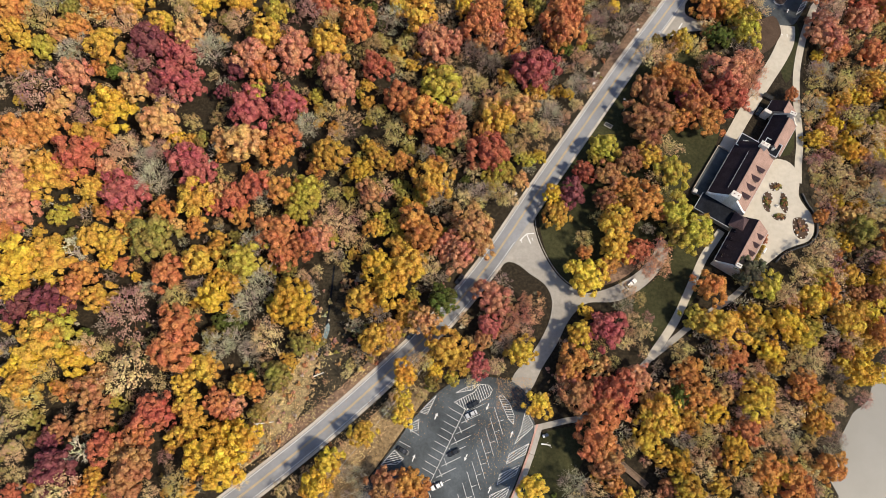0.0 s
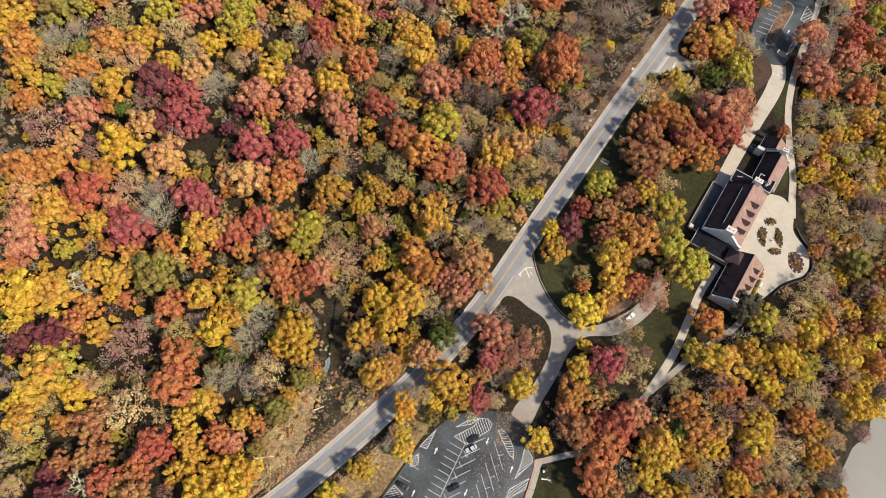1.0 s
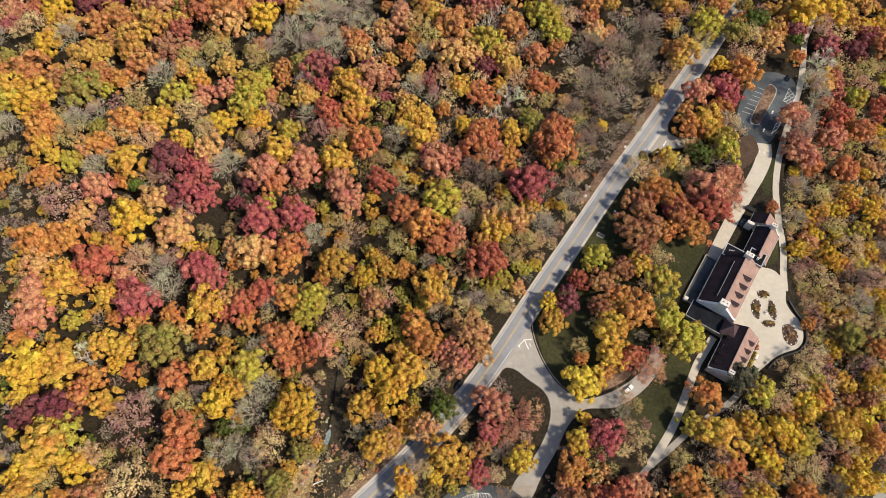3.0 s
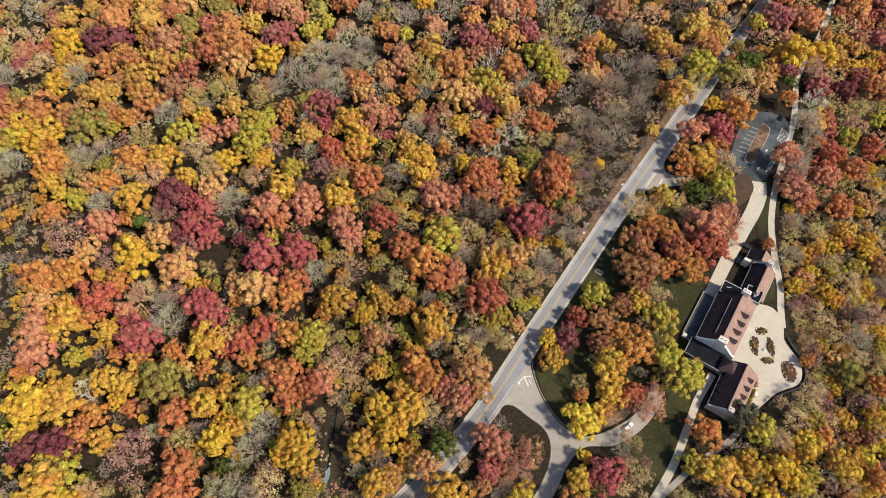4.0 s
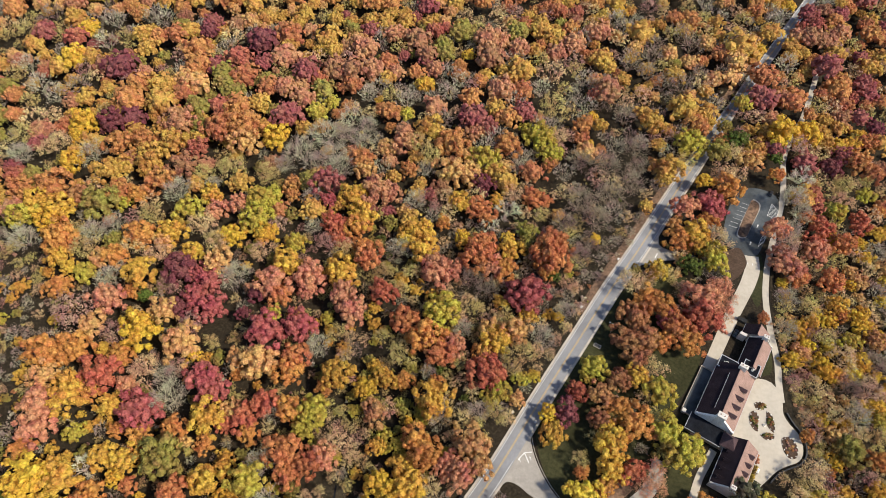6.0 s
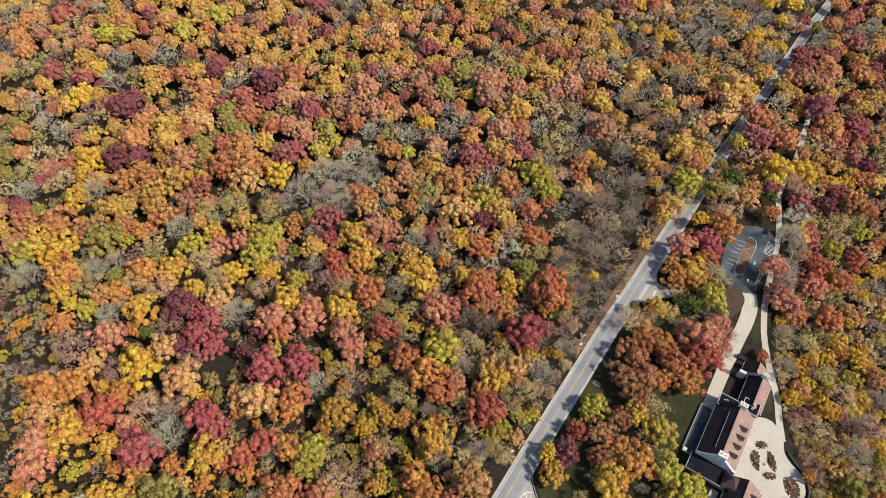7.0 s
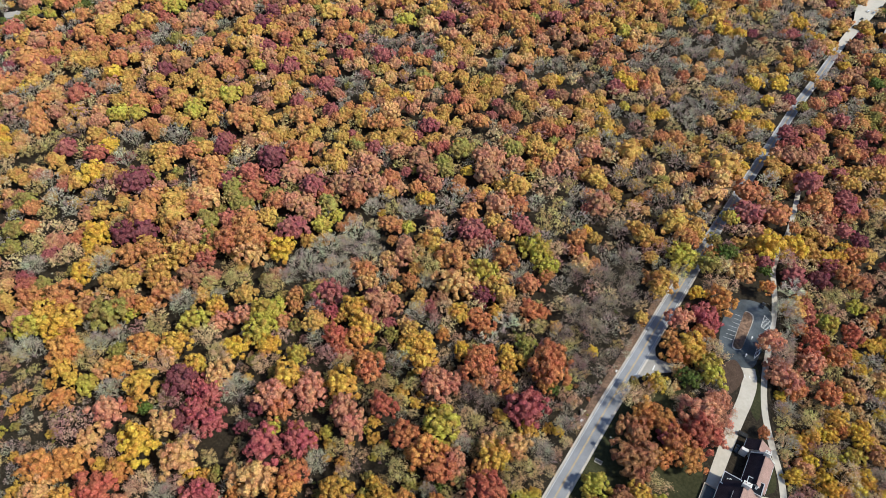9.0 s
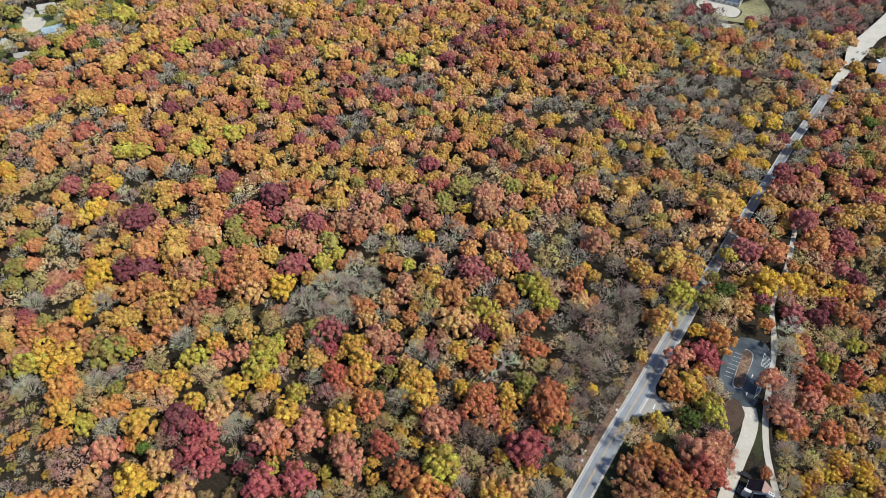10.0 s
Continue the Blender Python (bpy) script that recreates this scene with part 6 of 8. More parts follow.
plant("the far roadside", [(-430.8, 625.6, 9.0, "g"), (-356.7, 611.0, 12.2, "D"), (-386.3, 640.0, 8.0, "t"), (-314.7, 617.6, 12.2, "l"), (-324.1, 582.7, 8.5, "S"), (-339.8, 581.9, 9.6, "S"), (-273.3, 610.8, 13.3, "S"), (-249.1, 602.1, 7.6, "D"), (-283.5, 589.6, 7.5, "D"), (-258.0, 633.4, 9.1, "S"), (-226.3, 600.1, 10.9, "S"), (-257.6, 576.5, 9.5, "O"), (-234.9, 571.5, 8.4, "D"), (-272.0, 571.3, 8.4, "D"), (-284.3, 560.5, 7.3, "D"), (-341.0, 558.9, 9.3, "E"), (-374.8, 558.7, 9.3, "S"), (-395.3, 550.9, 6.1, "k"), (-366.2, 517.4, 6.9, "p"), (-240.3, 553.9, 9.3, "l"), (-207.8, 548.6, 9.2, "m"), (-254.7, 549.5, 7.2, "E"), (-300.4, 548.0, 9.2, "S"), (-285.6, 549.4, 7.2, "D"), (-317.4, 538.4, 7.1, "O"), (-326.9, 535.3, 6.0, "D"), (-338.6, 516.9, 7.9, "O"), (-365.5, 511.2, 8.8, "R"), (-337.3, 492.0, 8.6, "S"), (-349.4, 497.2, 7.7, "D")])
plant("the far roadside", [(-325.8, 498.2, 6.7, "O"), (-257.5, 527.0, 9.0, "D"), (-290.4, 521.2, 9.9, "D"), (-304.7, 506.6, 8.7, "O"), (-263.0, 512.9, 6.8, "D"), (-212.4, 527.3, 9.0, "S"), (-234.0, 498.6, 6.7, "k"), (-233.6, 528.1, 5.0, "S"), (-270.5, 492.9, 7.6, "E"), (-287.9, 488.1, 7.6, "E"), (-321.4, 486.5, 5.6, "E"), (-364.6, 477.2, 5.6, "m"), (-331.0, 463.3, 11.0, "O"), (-351.5, 470.7, 6.5, "q"), (-344.9, 455.6, 5.4, "m"), (-349.2, 449.1, 4.4, "C"), (-323.6, 470.8, 6.5, "O"), (-317.5, 447.6, 8.1, "O"), (-293.1, 465.4, 7.3, "D"), (-298.8, 456.7, 7.2, "q"), (-308.4, 455.7, 5.4, "q"), (-245.1, 486.9, 5.6, "R"), (-260.5, 465.1, 8.3, "E"), (-275.4, 466.7, 6.4, "D"), (-248.7, 468.9, 5.5, "D"), (-212.2, 465.7, 7.3, "D"), (-198.8, 475.8, 6.5, "O"), (-197.3, 488.5, 7.6, "S"), (-181.5, 462.8, 6.4, "S"), (-257.6, 444.2, 7.1, "y")])
plant("the far roadside", [(-243.1, 433.6, 6.1, "D"), (-230.7, 444.3, 7.1, "p"), (-218.5, 448.5, 7.2, "m"), (-276.1, 443.4, 5.3, "k"), (-284.7, 441.2, 4.4, "D"), (-295.2, 435.3, 5.2, "D"), (-314.9, 431.7, 7.0, "D"), (-322.2, 425.1, 4.3, "y"), (-334.0, 426.4, 9.6, "O"), (-249.9, 421.9, 6.0, "k"), (-211.7, 418.2, 6.0, "C"), (-221.6, 427.7, 5.2, "O"), (-181.3, 427.9, 7.8, "D"), (-172.8, 412.1, 8.5, "D"), (-195.4, 429.9, 6.1, "D"), (-262.3, 429.3, 4.3, "S"), (-272.6, 415.1, 9.4, "R"), (-293.7, 425.3, 4.3, "B"), (-296.0, 408.7, 6.8, "O"), (-319.8, 405.0, 6.7, "S"), (-196.8, 405.4, 6.7, "O"), (-226.0, 404.4, 8.4, "O"), (-295.4, 389.4, 9.0, "O"), (-279.9, 390.9, 6.6, "B"), (-311.9, 383.9, 6.5, "v"), (-262.8, 390.2, 7.4, "v"), (-255.4, 415.6, 3.4, "y"), (-210.9, 399.4, 4.1, "R"), (-233.8, 390.3, 7.4, "l"), (-221.4, 390.3, 7.4, "l")])
plant("the far roadside", [(-247.0, 380.7, 6.5, "S"), (-209.9, 378.9, 5.6, "O"), (-180.7, 393.7, 8.3, "l"), (-186.3, 382.4, 5.7, "D"), (-166.0, 384.4, 6.5, "D"), (-199.5, 383.8, 4.9, "S"), (-283.9, 372.6, 8.0, "O"), (-166.0, 400.0, 5.8, "O")])
plant("the far east wood", [(-216.3, 626.3, 10.1, "S"), (-196.9, 602.4, 7.6, "C"), (-195.4, 633.8, 9.1, "S"), (-178.7, 621.6, 7.8, "S"), (-163.8, 616.5, 6.6, "k"), (-149.6, 633.4, 10.2, "D"), (-134.6, 628.4, 7.9, "D"), (-136.6, 604.2, 6.6, "O"), (-117.3, 627.0, 10.1, "O"), (-114.3, 583.3, 9.6, "O"), (-97.5, 578.2, 8.5, "S"), (-105.3, 617.2, 4.4, "l"), (-92.9, 636.3, 6.8, "E"), (-78.3, 602.5, 8.7, "O"), (-75.0, 628.8, 7.9, "p"), (-58.4, 635.6, 7.9, "D"), (-46.6, 629.0, 7.9, "D"), (-37.6, 617.3, 6.7, "v"), (-26.3, 616.2, 7.8, "S"), (-12.4, 629.3, 7.9, "R"), (-1.0, 617.5, 6.7, "D"), (-193.3, 574.3, 6.3, "D"), (-184.9, 583.1, 5.3, "g"), (-170.1, 591.9, 6.5, "S"), (-151.5, 577.5, 5.3, "k"), (-177.8, 553.6, 10.3, "S"), (-150.3, 544.7, 7.1, "m"), (-138.0, 546.9, 6.1, "D"), (-131.8, 555.1, 5.1, "O"), (-119.5, 544.9, 7.1, "S")])
plant("the far east wood", [(-98.6, 543.2, 10.2, "D"), (-90.9, 541.9, 6.1, "O"), (-76.1, 578.3, 8.5, "D"), (-65.9, 585.0, 7.5, "E"), (-48.2, 560.6, 9.4, "O"), (-28.1, 585.2, 7.5, "D"), (-6.4, 579.4, 7.4, "D"), (-3.6, 549.8, 9.2, "D"), (-16.9, 569.6, 6.3, "O"), (-67.1, 534.5, 7.0, "O"), (-47.5, 544.8, 5.1, "S"), (-31.3, 528.9, 8.0, "l"), (-10.9, 517.6, 9.9, "a"), (-70.3, 513.9, 6.9, "O"), (-85.7, 518.9, 6.9, "O"), (-156.1, 522.5, 8.9, "m"), (-141.2, 521.0, 5.9, "O"), (-169.1, 512.8, 7.8, "D"), (-158.4, 508.6, 6.8, "D"), (-171.0, 488.7, 7.6, "D"), (-156.5, 488.2, 8.5, "a"), (-184.4, 494.2, 6.7, "O"), (-132.2, 499.1, 6.7, "R"), (-114.0, 506.4, 5.8, "D"), (-112.4, 528.7, 5.0, "k"), (-102.1, 489.8, 4.7, "k"), (-121.2, 521.1, 5.9, "S"), (-93.9, 504.1, 6.8, "O"), (-84.9, 487.6, 5.7, "p"), (-64.0, 498.2, 8.6, "v")])
plant("the far east wood", [(-45.2, 506.7, 5.8, "D"), (-29.7, 489.4, 7.6, "v"), (-10.6, 494.2, 7.6, "v"), (-76.3, 474.1, 5.6, "R"), (-169.6, 452.5, 8.1, "E"), (-163.3, 434.0, 6.1, "v"), (-147.5, 475.9, 4.6, "l"), (-141.5, 471.7, 6.5, "S"), (-145.8, 456.4, 5.4, "l"), (-138.2, 432.0, 7.9, "p"), (-119.5, 452.7, 8.1, "C"), (-111.6, 473.9, 5.6, "q"), (-105.5, 462.9, 4.5, "q"), (-97.2, 469.3, 3.7, "y"), (-87.0, 446.4, 6.2, "O"), (-89.1, 428.7, 7.0, "C"), (-99.7, 437.9, 4.4, "R"), (-126.0, 436.0, 5.3, "D"), (-74.2, 454.8, 6.3, "p"), (-65.4, 459.0, 6.4, "a"), (-59.7, 444.3, 5.3, "C"), (-49.8, 432.3, 5.2, "a"), (-47.7, 470.5, 8.3, "C"), (-37.8, 459.1, 6.4, "S"), (-29.0, 467.6, 4.6, "D"), (-19.5, 463.5, 6.4, "O"), (-10.3, 474.4, 5.6, "C"), (-3.2, 449.5, 7.2, "S"), (-27.8, 438.5, 6.2, "v"), (-14.1, 429.0, 7.0, "O")])
plant("the far east wood", [(-5.2, 415.3, 6.0, "p"), (-75.0, 438.0, 4.4, "k"), (-70.8, 418.4, 4.3, "k"), (-160.0, 412.1, 8.5, "l"), (-149.6, 422.3, 6.0, "D"), (-121.4, 412.6, 7.7, "D"), (-107.9, 407.4, 5.9, "C"), (-103.1, 416.6, 5.1, "k"), (-93.1, 422.2, 4.3, "v"), (-57.1, 413.0, 5.1, "D"), (-40.0, 414.8, 4.2, "D"), (-26.8, 413.1, 5.1, "y"), (-139.2, 412.7, 5.1, "v"), (-75.8, 387.7, 4.9, "O"), (-100.2, 386.9, 8.2, "O"), (-145.4, 386.0, 9.8, "O"), (-125.2, 376.8, 7.3, "D"), (-59.3, 391.6, 6.6, "D"), (-38.6, 394.5, 7.5, "a"), (-46.1, 381.3, 6.5, "O"), (-22.0, 398.5, 5.0, "S"), (-9.1, 386.4, 5.7, "D"), (-33.7, 379.5, 5.7, "O"), (-87.4, 380.8, 4.8, "D"), (-69.2, 403.5, 4.2, "O")])
plant("the north wood", [(16.2, 635.3, 9.1, "O"), (4.5, 605.1, 6.6, "S"), (36.6, 643.8, 6.9, "D"), (32.5, 611.5, 6.6, "O"), (49.6, 614.9, 5.5, "k"), (68.3, 642.4, 9.2, "E"), (71.2, 605.5, 6.6, "O"), (61.7, 627.7, 5.6, "D"), (90.2, 630.0, 7.9, "D"), (113.9, 636.8, 8.0, "O"), (122.7, 617.2, 7.8, "p"), (104.1, 603.7, 8.8, "D"), (119.3, 590.9, 5.4, "C"), (139.9, 618.5, 6.7, "q"), (154.2, 604.7, 7.7, "O"), (169.7, 598.6, 7.6, "O"), (193.2, 605.0, 7.7, "O"), (205.2, 586.0, 8.6, "D"), (128.3, 580.3, 7.5, "D"), (148.9, 574.5, 7.4, "D"), (170.3, 574.7, 7.4, "O"), (15.0, 569.8, 6.3, "m"), (9.8, 581.3, 6.4, "D"), (51.2, 555.0, 10.4, "E"), (58.7, 584.6, 5.3, "C"), (67.7, 561.8, 5.2, "O"), (95.3, 574.2, 7.4, "O"), (84.1, 567.5, 5.2, "R"), (139.6, 551.9, 7.2, "S"), (153.2, 554.0, 6.2, "v")])
plant("the north wood", [(176.2, 552.1, 7.2, "O"), (193.1, 557.7, 7.3, "O"), (70.4, 535.3, 7.1, "O"), (44.2, 523.6, 8.9, "E"), (29.8, 537.3, 6.0, "S"), (9.4, 545.1, 5.1, "S"), (101.1, 535.4, 7.1, "C"), (116.1, 532.6, 6.0, "O"), (155.9, 527.6, 6.0, "D"), (157.2, 510.2, 6.8, "l"), (181.5, 517.7, 5.9, "D"), (143.3, 515.1, 6.9, "D"), (128.9, 517.4, 5.9, "D"), (68.2, 509.7, 6.8, "O"), (83.3, 509.7, 4.8, "E"), (97.1, 504.4, 7.8, "B"), (115.3, 494.8, 7.7, "B"), (133.0, 485.5, 7.6, "B"), (18.9, 514.4, 6.9, "p"), (8.9, 504.6, 6.8, "S"), (38.0, 497.6, 5.7, "O"), (52.0, 490.7, 6.7, "O"), (71.3, 490.7, 6.7, "D"), (46.5, 476.8, 4.6, "g"), (59.5, 463.9, 6.4, "a"), (84.2, 477.2, 6.5, "O"), (117.1, 472.7, 4.6, "O"), (127.3, 477.2, 4.6, "v"), (130.9, 459.9, 6.4, "E"), (157.2, 486.5, 6.6, "O")])
plant("the north wood", [(169.0, 476.0, 8.4, "k"), (183.2, 493.6, 5.7, "t"), (145.5, 472.8, 4.6, "S"), (182.6, 510.2, 4.9, "q"), (15.3, 459.1, 4.5, "m"), (31.6, 461.5, 5.5, "a"), (8.6, 476.6, 4.6, "O"), (17.1, 440.6, 5.3, "D"), (3.7, 452.9, 5.4, "S"), (31.1, 448.5, 3.6, "q"), (42.3, 444.4, 3.5, "t"), (62.2, 440.8, 5.3, "O"), (102.0, 437.5, 7.1, "t"), (83.9, 435.0, 6.2, "D"), (34.8, 432.6, 5.2, "l"), (47.5, 422.7, 4.3, "p"), (71.5, 440.5, 3.5, "p"), (59.8, 413.5, 5.1, "D"), (21.2, 424.7, 5.2, "D"), (7.8, 411.6, 5.9, "R"), (20.6, 407.9, 5.9, "O"), (42.2, 407.6, 4.2, "C"), (82.0, 417.3, 5.1, "m"), (103.4, 415.7, 6.0, "S"), (124.6, 434.8, 4.4, "q"), (118.1, 448.9, 3.6, "S"), (148.0, 441.1, 5.3, "O"), (164.5, 435.3, 6.2, "O"), (140.7, 424.8, 3.4, "S"), (120.5, 411.6, 4.2, "D")])
plant("the north wood", [(136.3, 404.3, 4.2, "l"), (144.1, 400.7, 4.2, "D"), (100.9, 396.9, 4.1, "D"), (74.4, 391.4, 7.4, "p"), (53.4, 388.2, 4.9, "E"), (37.1, 393.1, 4.1, "C"), (16.0, 397.0, 5.8, "O"), (28.0, 381.6, 6.5, "O"), (118.6, 380.0, 5.7, "D"), (113.0, 393.4, 4.1, "q")])
plant("the skyline wood", [(225.9, 622.4, 5.6, "t"), (224.7, 585.6, 5.3, "g"), (208.9, 557.8, 7.3, "D"), (229.7, 565.5, 6.3, "g"), (243.8, 585.7, 5.3, "q"), (266.1, 571.3, 6.3, "E"), (285.1, 577.3, 4.2, "O"), (206.7, 527.9, 6.0, "D"), (244.1, 535.7, 8.1, "D"), (233.2, 530.6, 5.0, "D"), (282.9, 541.3, 5.1, "D"), (308.5, 568.8, 5.2, "a"), (329.9, 568.9, 5.2, "a"), (357.3, 578.5, 7.3, "D"), (375.4, 587.4, 6.3, "y"), (359.2, 567.3, 5.1, "m"), (365.8, 559.1, 6.1, "v"), (267.2, 510.7, 4.9, "m"), (300.7, 508.5, 5.8, "C"), (294.6, 510.8, 4.9, "E"), (284.8, 533.5, 6.0, "q"), (321.1, 522.6, 6.9, "p"), (344.6, 545.4, 5.0, "O"), (203.8, 479.9, 5.6, "k"), (223.9, 482.1, 4.7, "k"), (257.5, 482.3, 4.7, "k"), (275.0, 477.9, 4.7, "q"), (294.2, 477.9, 4.7, "q"), (300.9, 463.5, 5.4, "p"), (272.8, 454.0, 5.4, "D")])
plant("the skyline wood", [(257.7, 456.0, 4.5, "D"), (203.2, 443.2, 4.4, "O"), (260.7, 430.1, 7.0, "y"), (254.4, 445.3, 3.5, "g"), (191.2, 451.7, 6.3, "k"), (177.9, 415.6, 4.3, "D"), (245.5, 410.4, 5.1, "y"), (232.7, 397.4, 4.1, "D"), (234.0, 378.5, 4.8, "y"), (201.6, 410.6, 6.8, "k"), (223.8, 426.0, 7.0, "k"), (237.1, 451.9, 6.3, "k"), (183.4, 390.5, 5.8, "k"), (166.2, 386.6, 4.1, "t"), (204.4, 390.6, 5.8, "t"), (353.9, 499.7, 7.6, "B"), (357.1, 485.7, 7.4, "E"), (333.0, 484.2, 5.6, "v"), (365.7, 477.8, 6.4, "D"), (334.7, 458.4, 8.1, "B"), (348.4, 445.5, 5.3, "G"), (314.0, 431.6, 6.0, "E"), (327.6, 431.6, 6.0, "D"), (300.0, 419.9, 5.9, "R"), (279.1, 404.4, 5.8, "E"), (296.4, 392.8, 6.5, "C"), (322.7, 410.4, 5.0, "q"), (350.2, 431.7, 6.0, "B"), (387.8, 505.3, 4.7, "C"), (331.5, 410.4, 5.0, "O")])
plant("the skyline wood", [(282.1, 389.3, 6.5, "O"), (310.9, 390.8, 5.7, "O"), (332.2, 395.9, 4.9, "O"), (418.0, 570.3, 4.1, "g"), (399.2, 543.0, 4.0, "a"), (402.2, 602.4, 5.3, "a"), (339.9, 625.1, 7.9, "k"), (364.9, 631.1, 9.1, "k"), (398.6, 648.5, 9.1, "v"), (422.8, 649.4, 7.9, "v"), (370.0, 608.7, 7.6, "k")])

# ---- the wide woods, past counting ----
def near_line(x, y, line, d):
    return any((q.x - x) ** 2 + (q.y - y) ** 2 < d * d for q in line)


ROAD_SPARSE = ROAD_LINE[::2]
OPEN = [(-41, 48, 9), (-44, 62, 7), (-52, 24, 12), (-62, 8, 12), (-80, -6, 10), (-110, 152, 8), (-108, 140, 7), (-64, 166, 6), (5, 0, 38), (-12, 10, 22), (8, 20, 22), (-20, 0, 22), (50, 62, 24), (66, 60, 16), (78, 62, 16), (40, 46, 16),
        (35, 30, 10), (38, 82, 16), (46, 92, 12), (96, 60, 16), (90, 78, 22), (112, 90, 26), (125, 110, 26), (140, 96, 24), (118, 74, 20), (145, 130, 18), (150, 112, 8), (152, 84, 6), (152, 160, 12), (156, 176, 12), (165, 195, 18), (172, 212, 18),
        (108, 180, 10), (84, 140, 14), (98, 158, 14), (70, 120, 14), (60, 106, 14), (135, 145, 14), (125, 130, 12), (302, 668, 26), (318, 645, 12), (294, 623, 11), (330, 640, 12), (296, 640, 9), (283, 668, 12), (70, -12, 5), (-412, 650, 18), (-428, 640, 13), (-383, 598, 14), (-412, 618, 14), (-396, 606, 14), (-366, 560, 7), (-388, 552, 7), (-419, 573, 8), (412, 540, 20), (336, 664, 13), (45, 0, 14), (92, 48, 9)]
FAR_ROAD = smooth_line([(376, 552), (400, 575), (440, 605), (500, 660)], 8)
PATHS = smooth_line([(154, 124), (158, 157), (172, 192), (190, 233), (205, 268), (240, 322)], 5) + smooth_line([(127, 65), (99.5, 45), (80.5, 31), (99, 61)], 4) + smooth_line([(34, 5), (54, 9), (80, 31)], 4)


def in_view(x, y):
    half = 225 if y < 134 else 225 + (y - 134) * 0.5
    return abs(x) < half and -48 < y < 715


class Woods:
    """Many trees joined in one mesh, with a material for each colour."""

    def __init__(self):
        self.places, self.mats, self.codes = [], [], sorted(LEAF)

    def add(self, rng, shapes, x, y, mid, rx, rz, code):
        tpl = rng.choice(shapes)
        a = rng.uniform(0, math.tau)
        c, s = math.cos(a) * rx, math.sin(a) * rx
        v = np.empty_like(tpl)
        v[:, 0], v[:, 1], v[:, 2] = tpl[:, 0] * c - tpl[:, 1] * s + x, tpl[:, 0] * s + tpl[:, 1] * c + y, tpl[:, 2] * rz + mid + land(x, y)
        self.places.append(v)
        self.mats.append(np.full(len(v) // 3, self.codes.index(code), dtype=np.int32))

    def build(self, name, label, category):
        v, mi = np.concatenate(self.places), np.concatenate(self.mats)
        n = len(v) // 3
        me = bpy.data.meshes.new(name)
        me.vertices.add(3 * n), me.loops.add(3 * n), me.polygons.add(n)
        me.vertices.foreach_set("co", v.astype(np.float32).ravel())
        me.loops.foreach_set("vertex_index", np.arange(3 * n, dtype=np.int32))
        me.polygons.foreach_set("loop_start", np.arange(0, 3 * n, 3, dtype=np.int32))
        for code in self.codes:
            me.materials.append(LEAF[code])
        me.polygons.foreach_set("material_index", mi)
        me.update(calc_edges=True)
        return tagged(new(name, me), label, category, kind="stuff")


def lite(verts, cut=None):
    return np.array([tuple(q) for q in verts], dtype=np.float64)


FAR_FULL = [lite(pebbled_crown(111 + i, 50, 6, -0.15, 24)) for i in range(9)]
LAST_FULL = [lite(pebbled_crown(171 + i, 36, 5, -0.05, 10)) for i in range(9)]
LAST_THIN = [lite(sparse_crown(181 + i, 13, 11, 0.11, 1)) for i in range(4)]
LAST_BARE = [lite(twig_crown(191 + i, 210, 0.036, 1)) for i in range(4)]
MID_FULL, MID_THIN = [lite(v) for v in MEDIUM], [lite(v) for v in THIN]
FAR_THIN = [lite(sparse_crown(131 + i, 16, 17, 0.085, 2)) for i in range(4)]
FAR_BARE = [lite(twig_crown(141 + i, 270, 0.030, 1)) for i in range(4)]
MID_BARE, MID_WHITE = [lite(v) for v in BARE], [lite(v) for v in WHITE_BARE]
LOW_BUSH = [lite(leafy_crown(151 + i, 4, 6, 0.2, 0.9, 0.0)) for i in range(3)]
LOW_FULL = [lite(leafy_crown(161 + i, 22, 15, 0.085, 0.78, -0.2)) for i in range(5)]
LOW_THIN = [lite(sparse_crown(131 + i, 18, 23, 0.068, 3)) for i in range(4)]
FAR_SHAPES = {"full": FAR_FULL, "thin": FAR_THIN, "bare": FAR_BARE, "white": MID_WHITE}
LAST_SHAPES = {"full": LAST_FULL, "thin": LAST_THIN, "bare": LAST_BARE, "white": MID_WHITE}
MID_SHAPES = {"full": MID_FULL, "thin": MID_THIN, "bare": MID_BARE, "white": MID_WHITE}
rng = random.Random(17)
cells = {}
for x, y, r in STANDING:
    cells.setdefault((int(x // 20), int(y // 20)), []).append((x, y, r))


def crowded(x, y, r, share):
    i, j = int(x // 20), int(y // 20)
    return any((a - x) ** 2 + (b - y) ** 2 < ((c + r) * share) ** 2 for u in (-1, 0, 1) for w in (-1, 0, 1) for a, b, c in cells.get((i + u, j + w), ()))


def free(x, y, m):
    return in_view(x, y) and bank(x, y) < -m - 2 and not any((x - a) ** 2 + (y - b) ** 2 < (d + m * 0.5) ** 2 for a, b, d in OPEN) and not near_line(x, y, ROAD_SPARSE, (3.8 if y > 240 else 5.6) + m * (0.25 if y > 240 else 0.7)) and not near_line(x, y, PATHS, 2 + m * 0.5) and not near_line(x, y, FAR_ROAD, 6.2 + m * 0.2 + max(0.0, (y - 575) * 0.22))


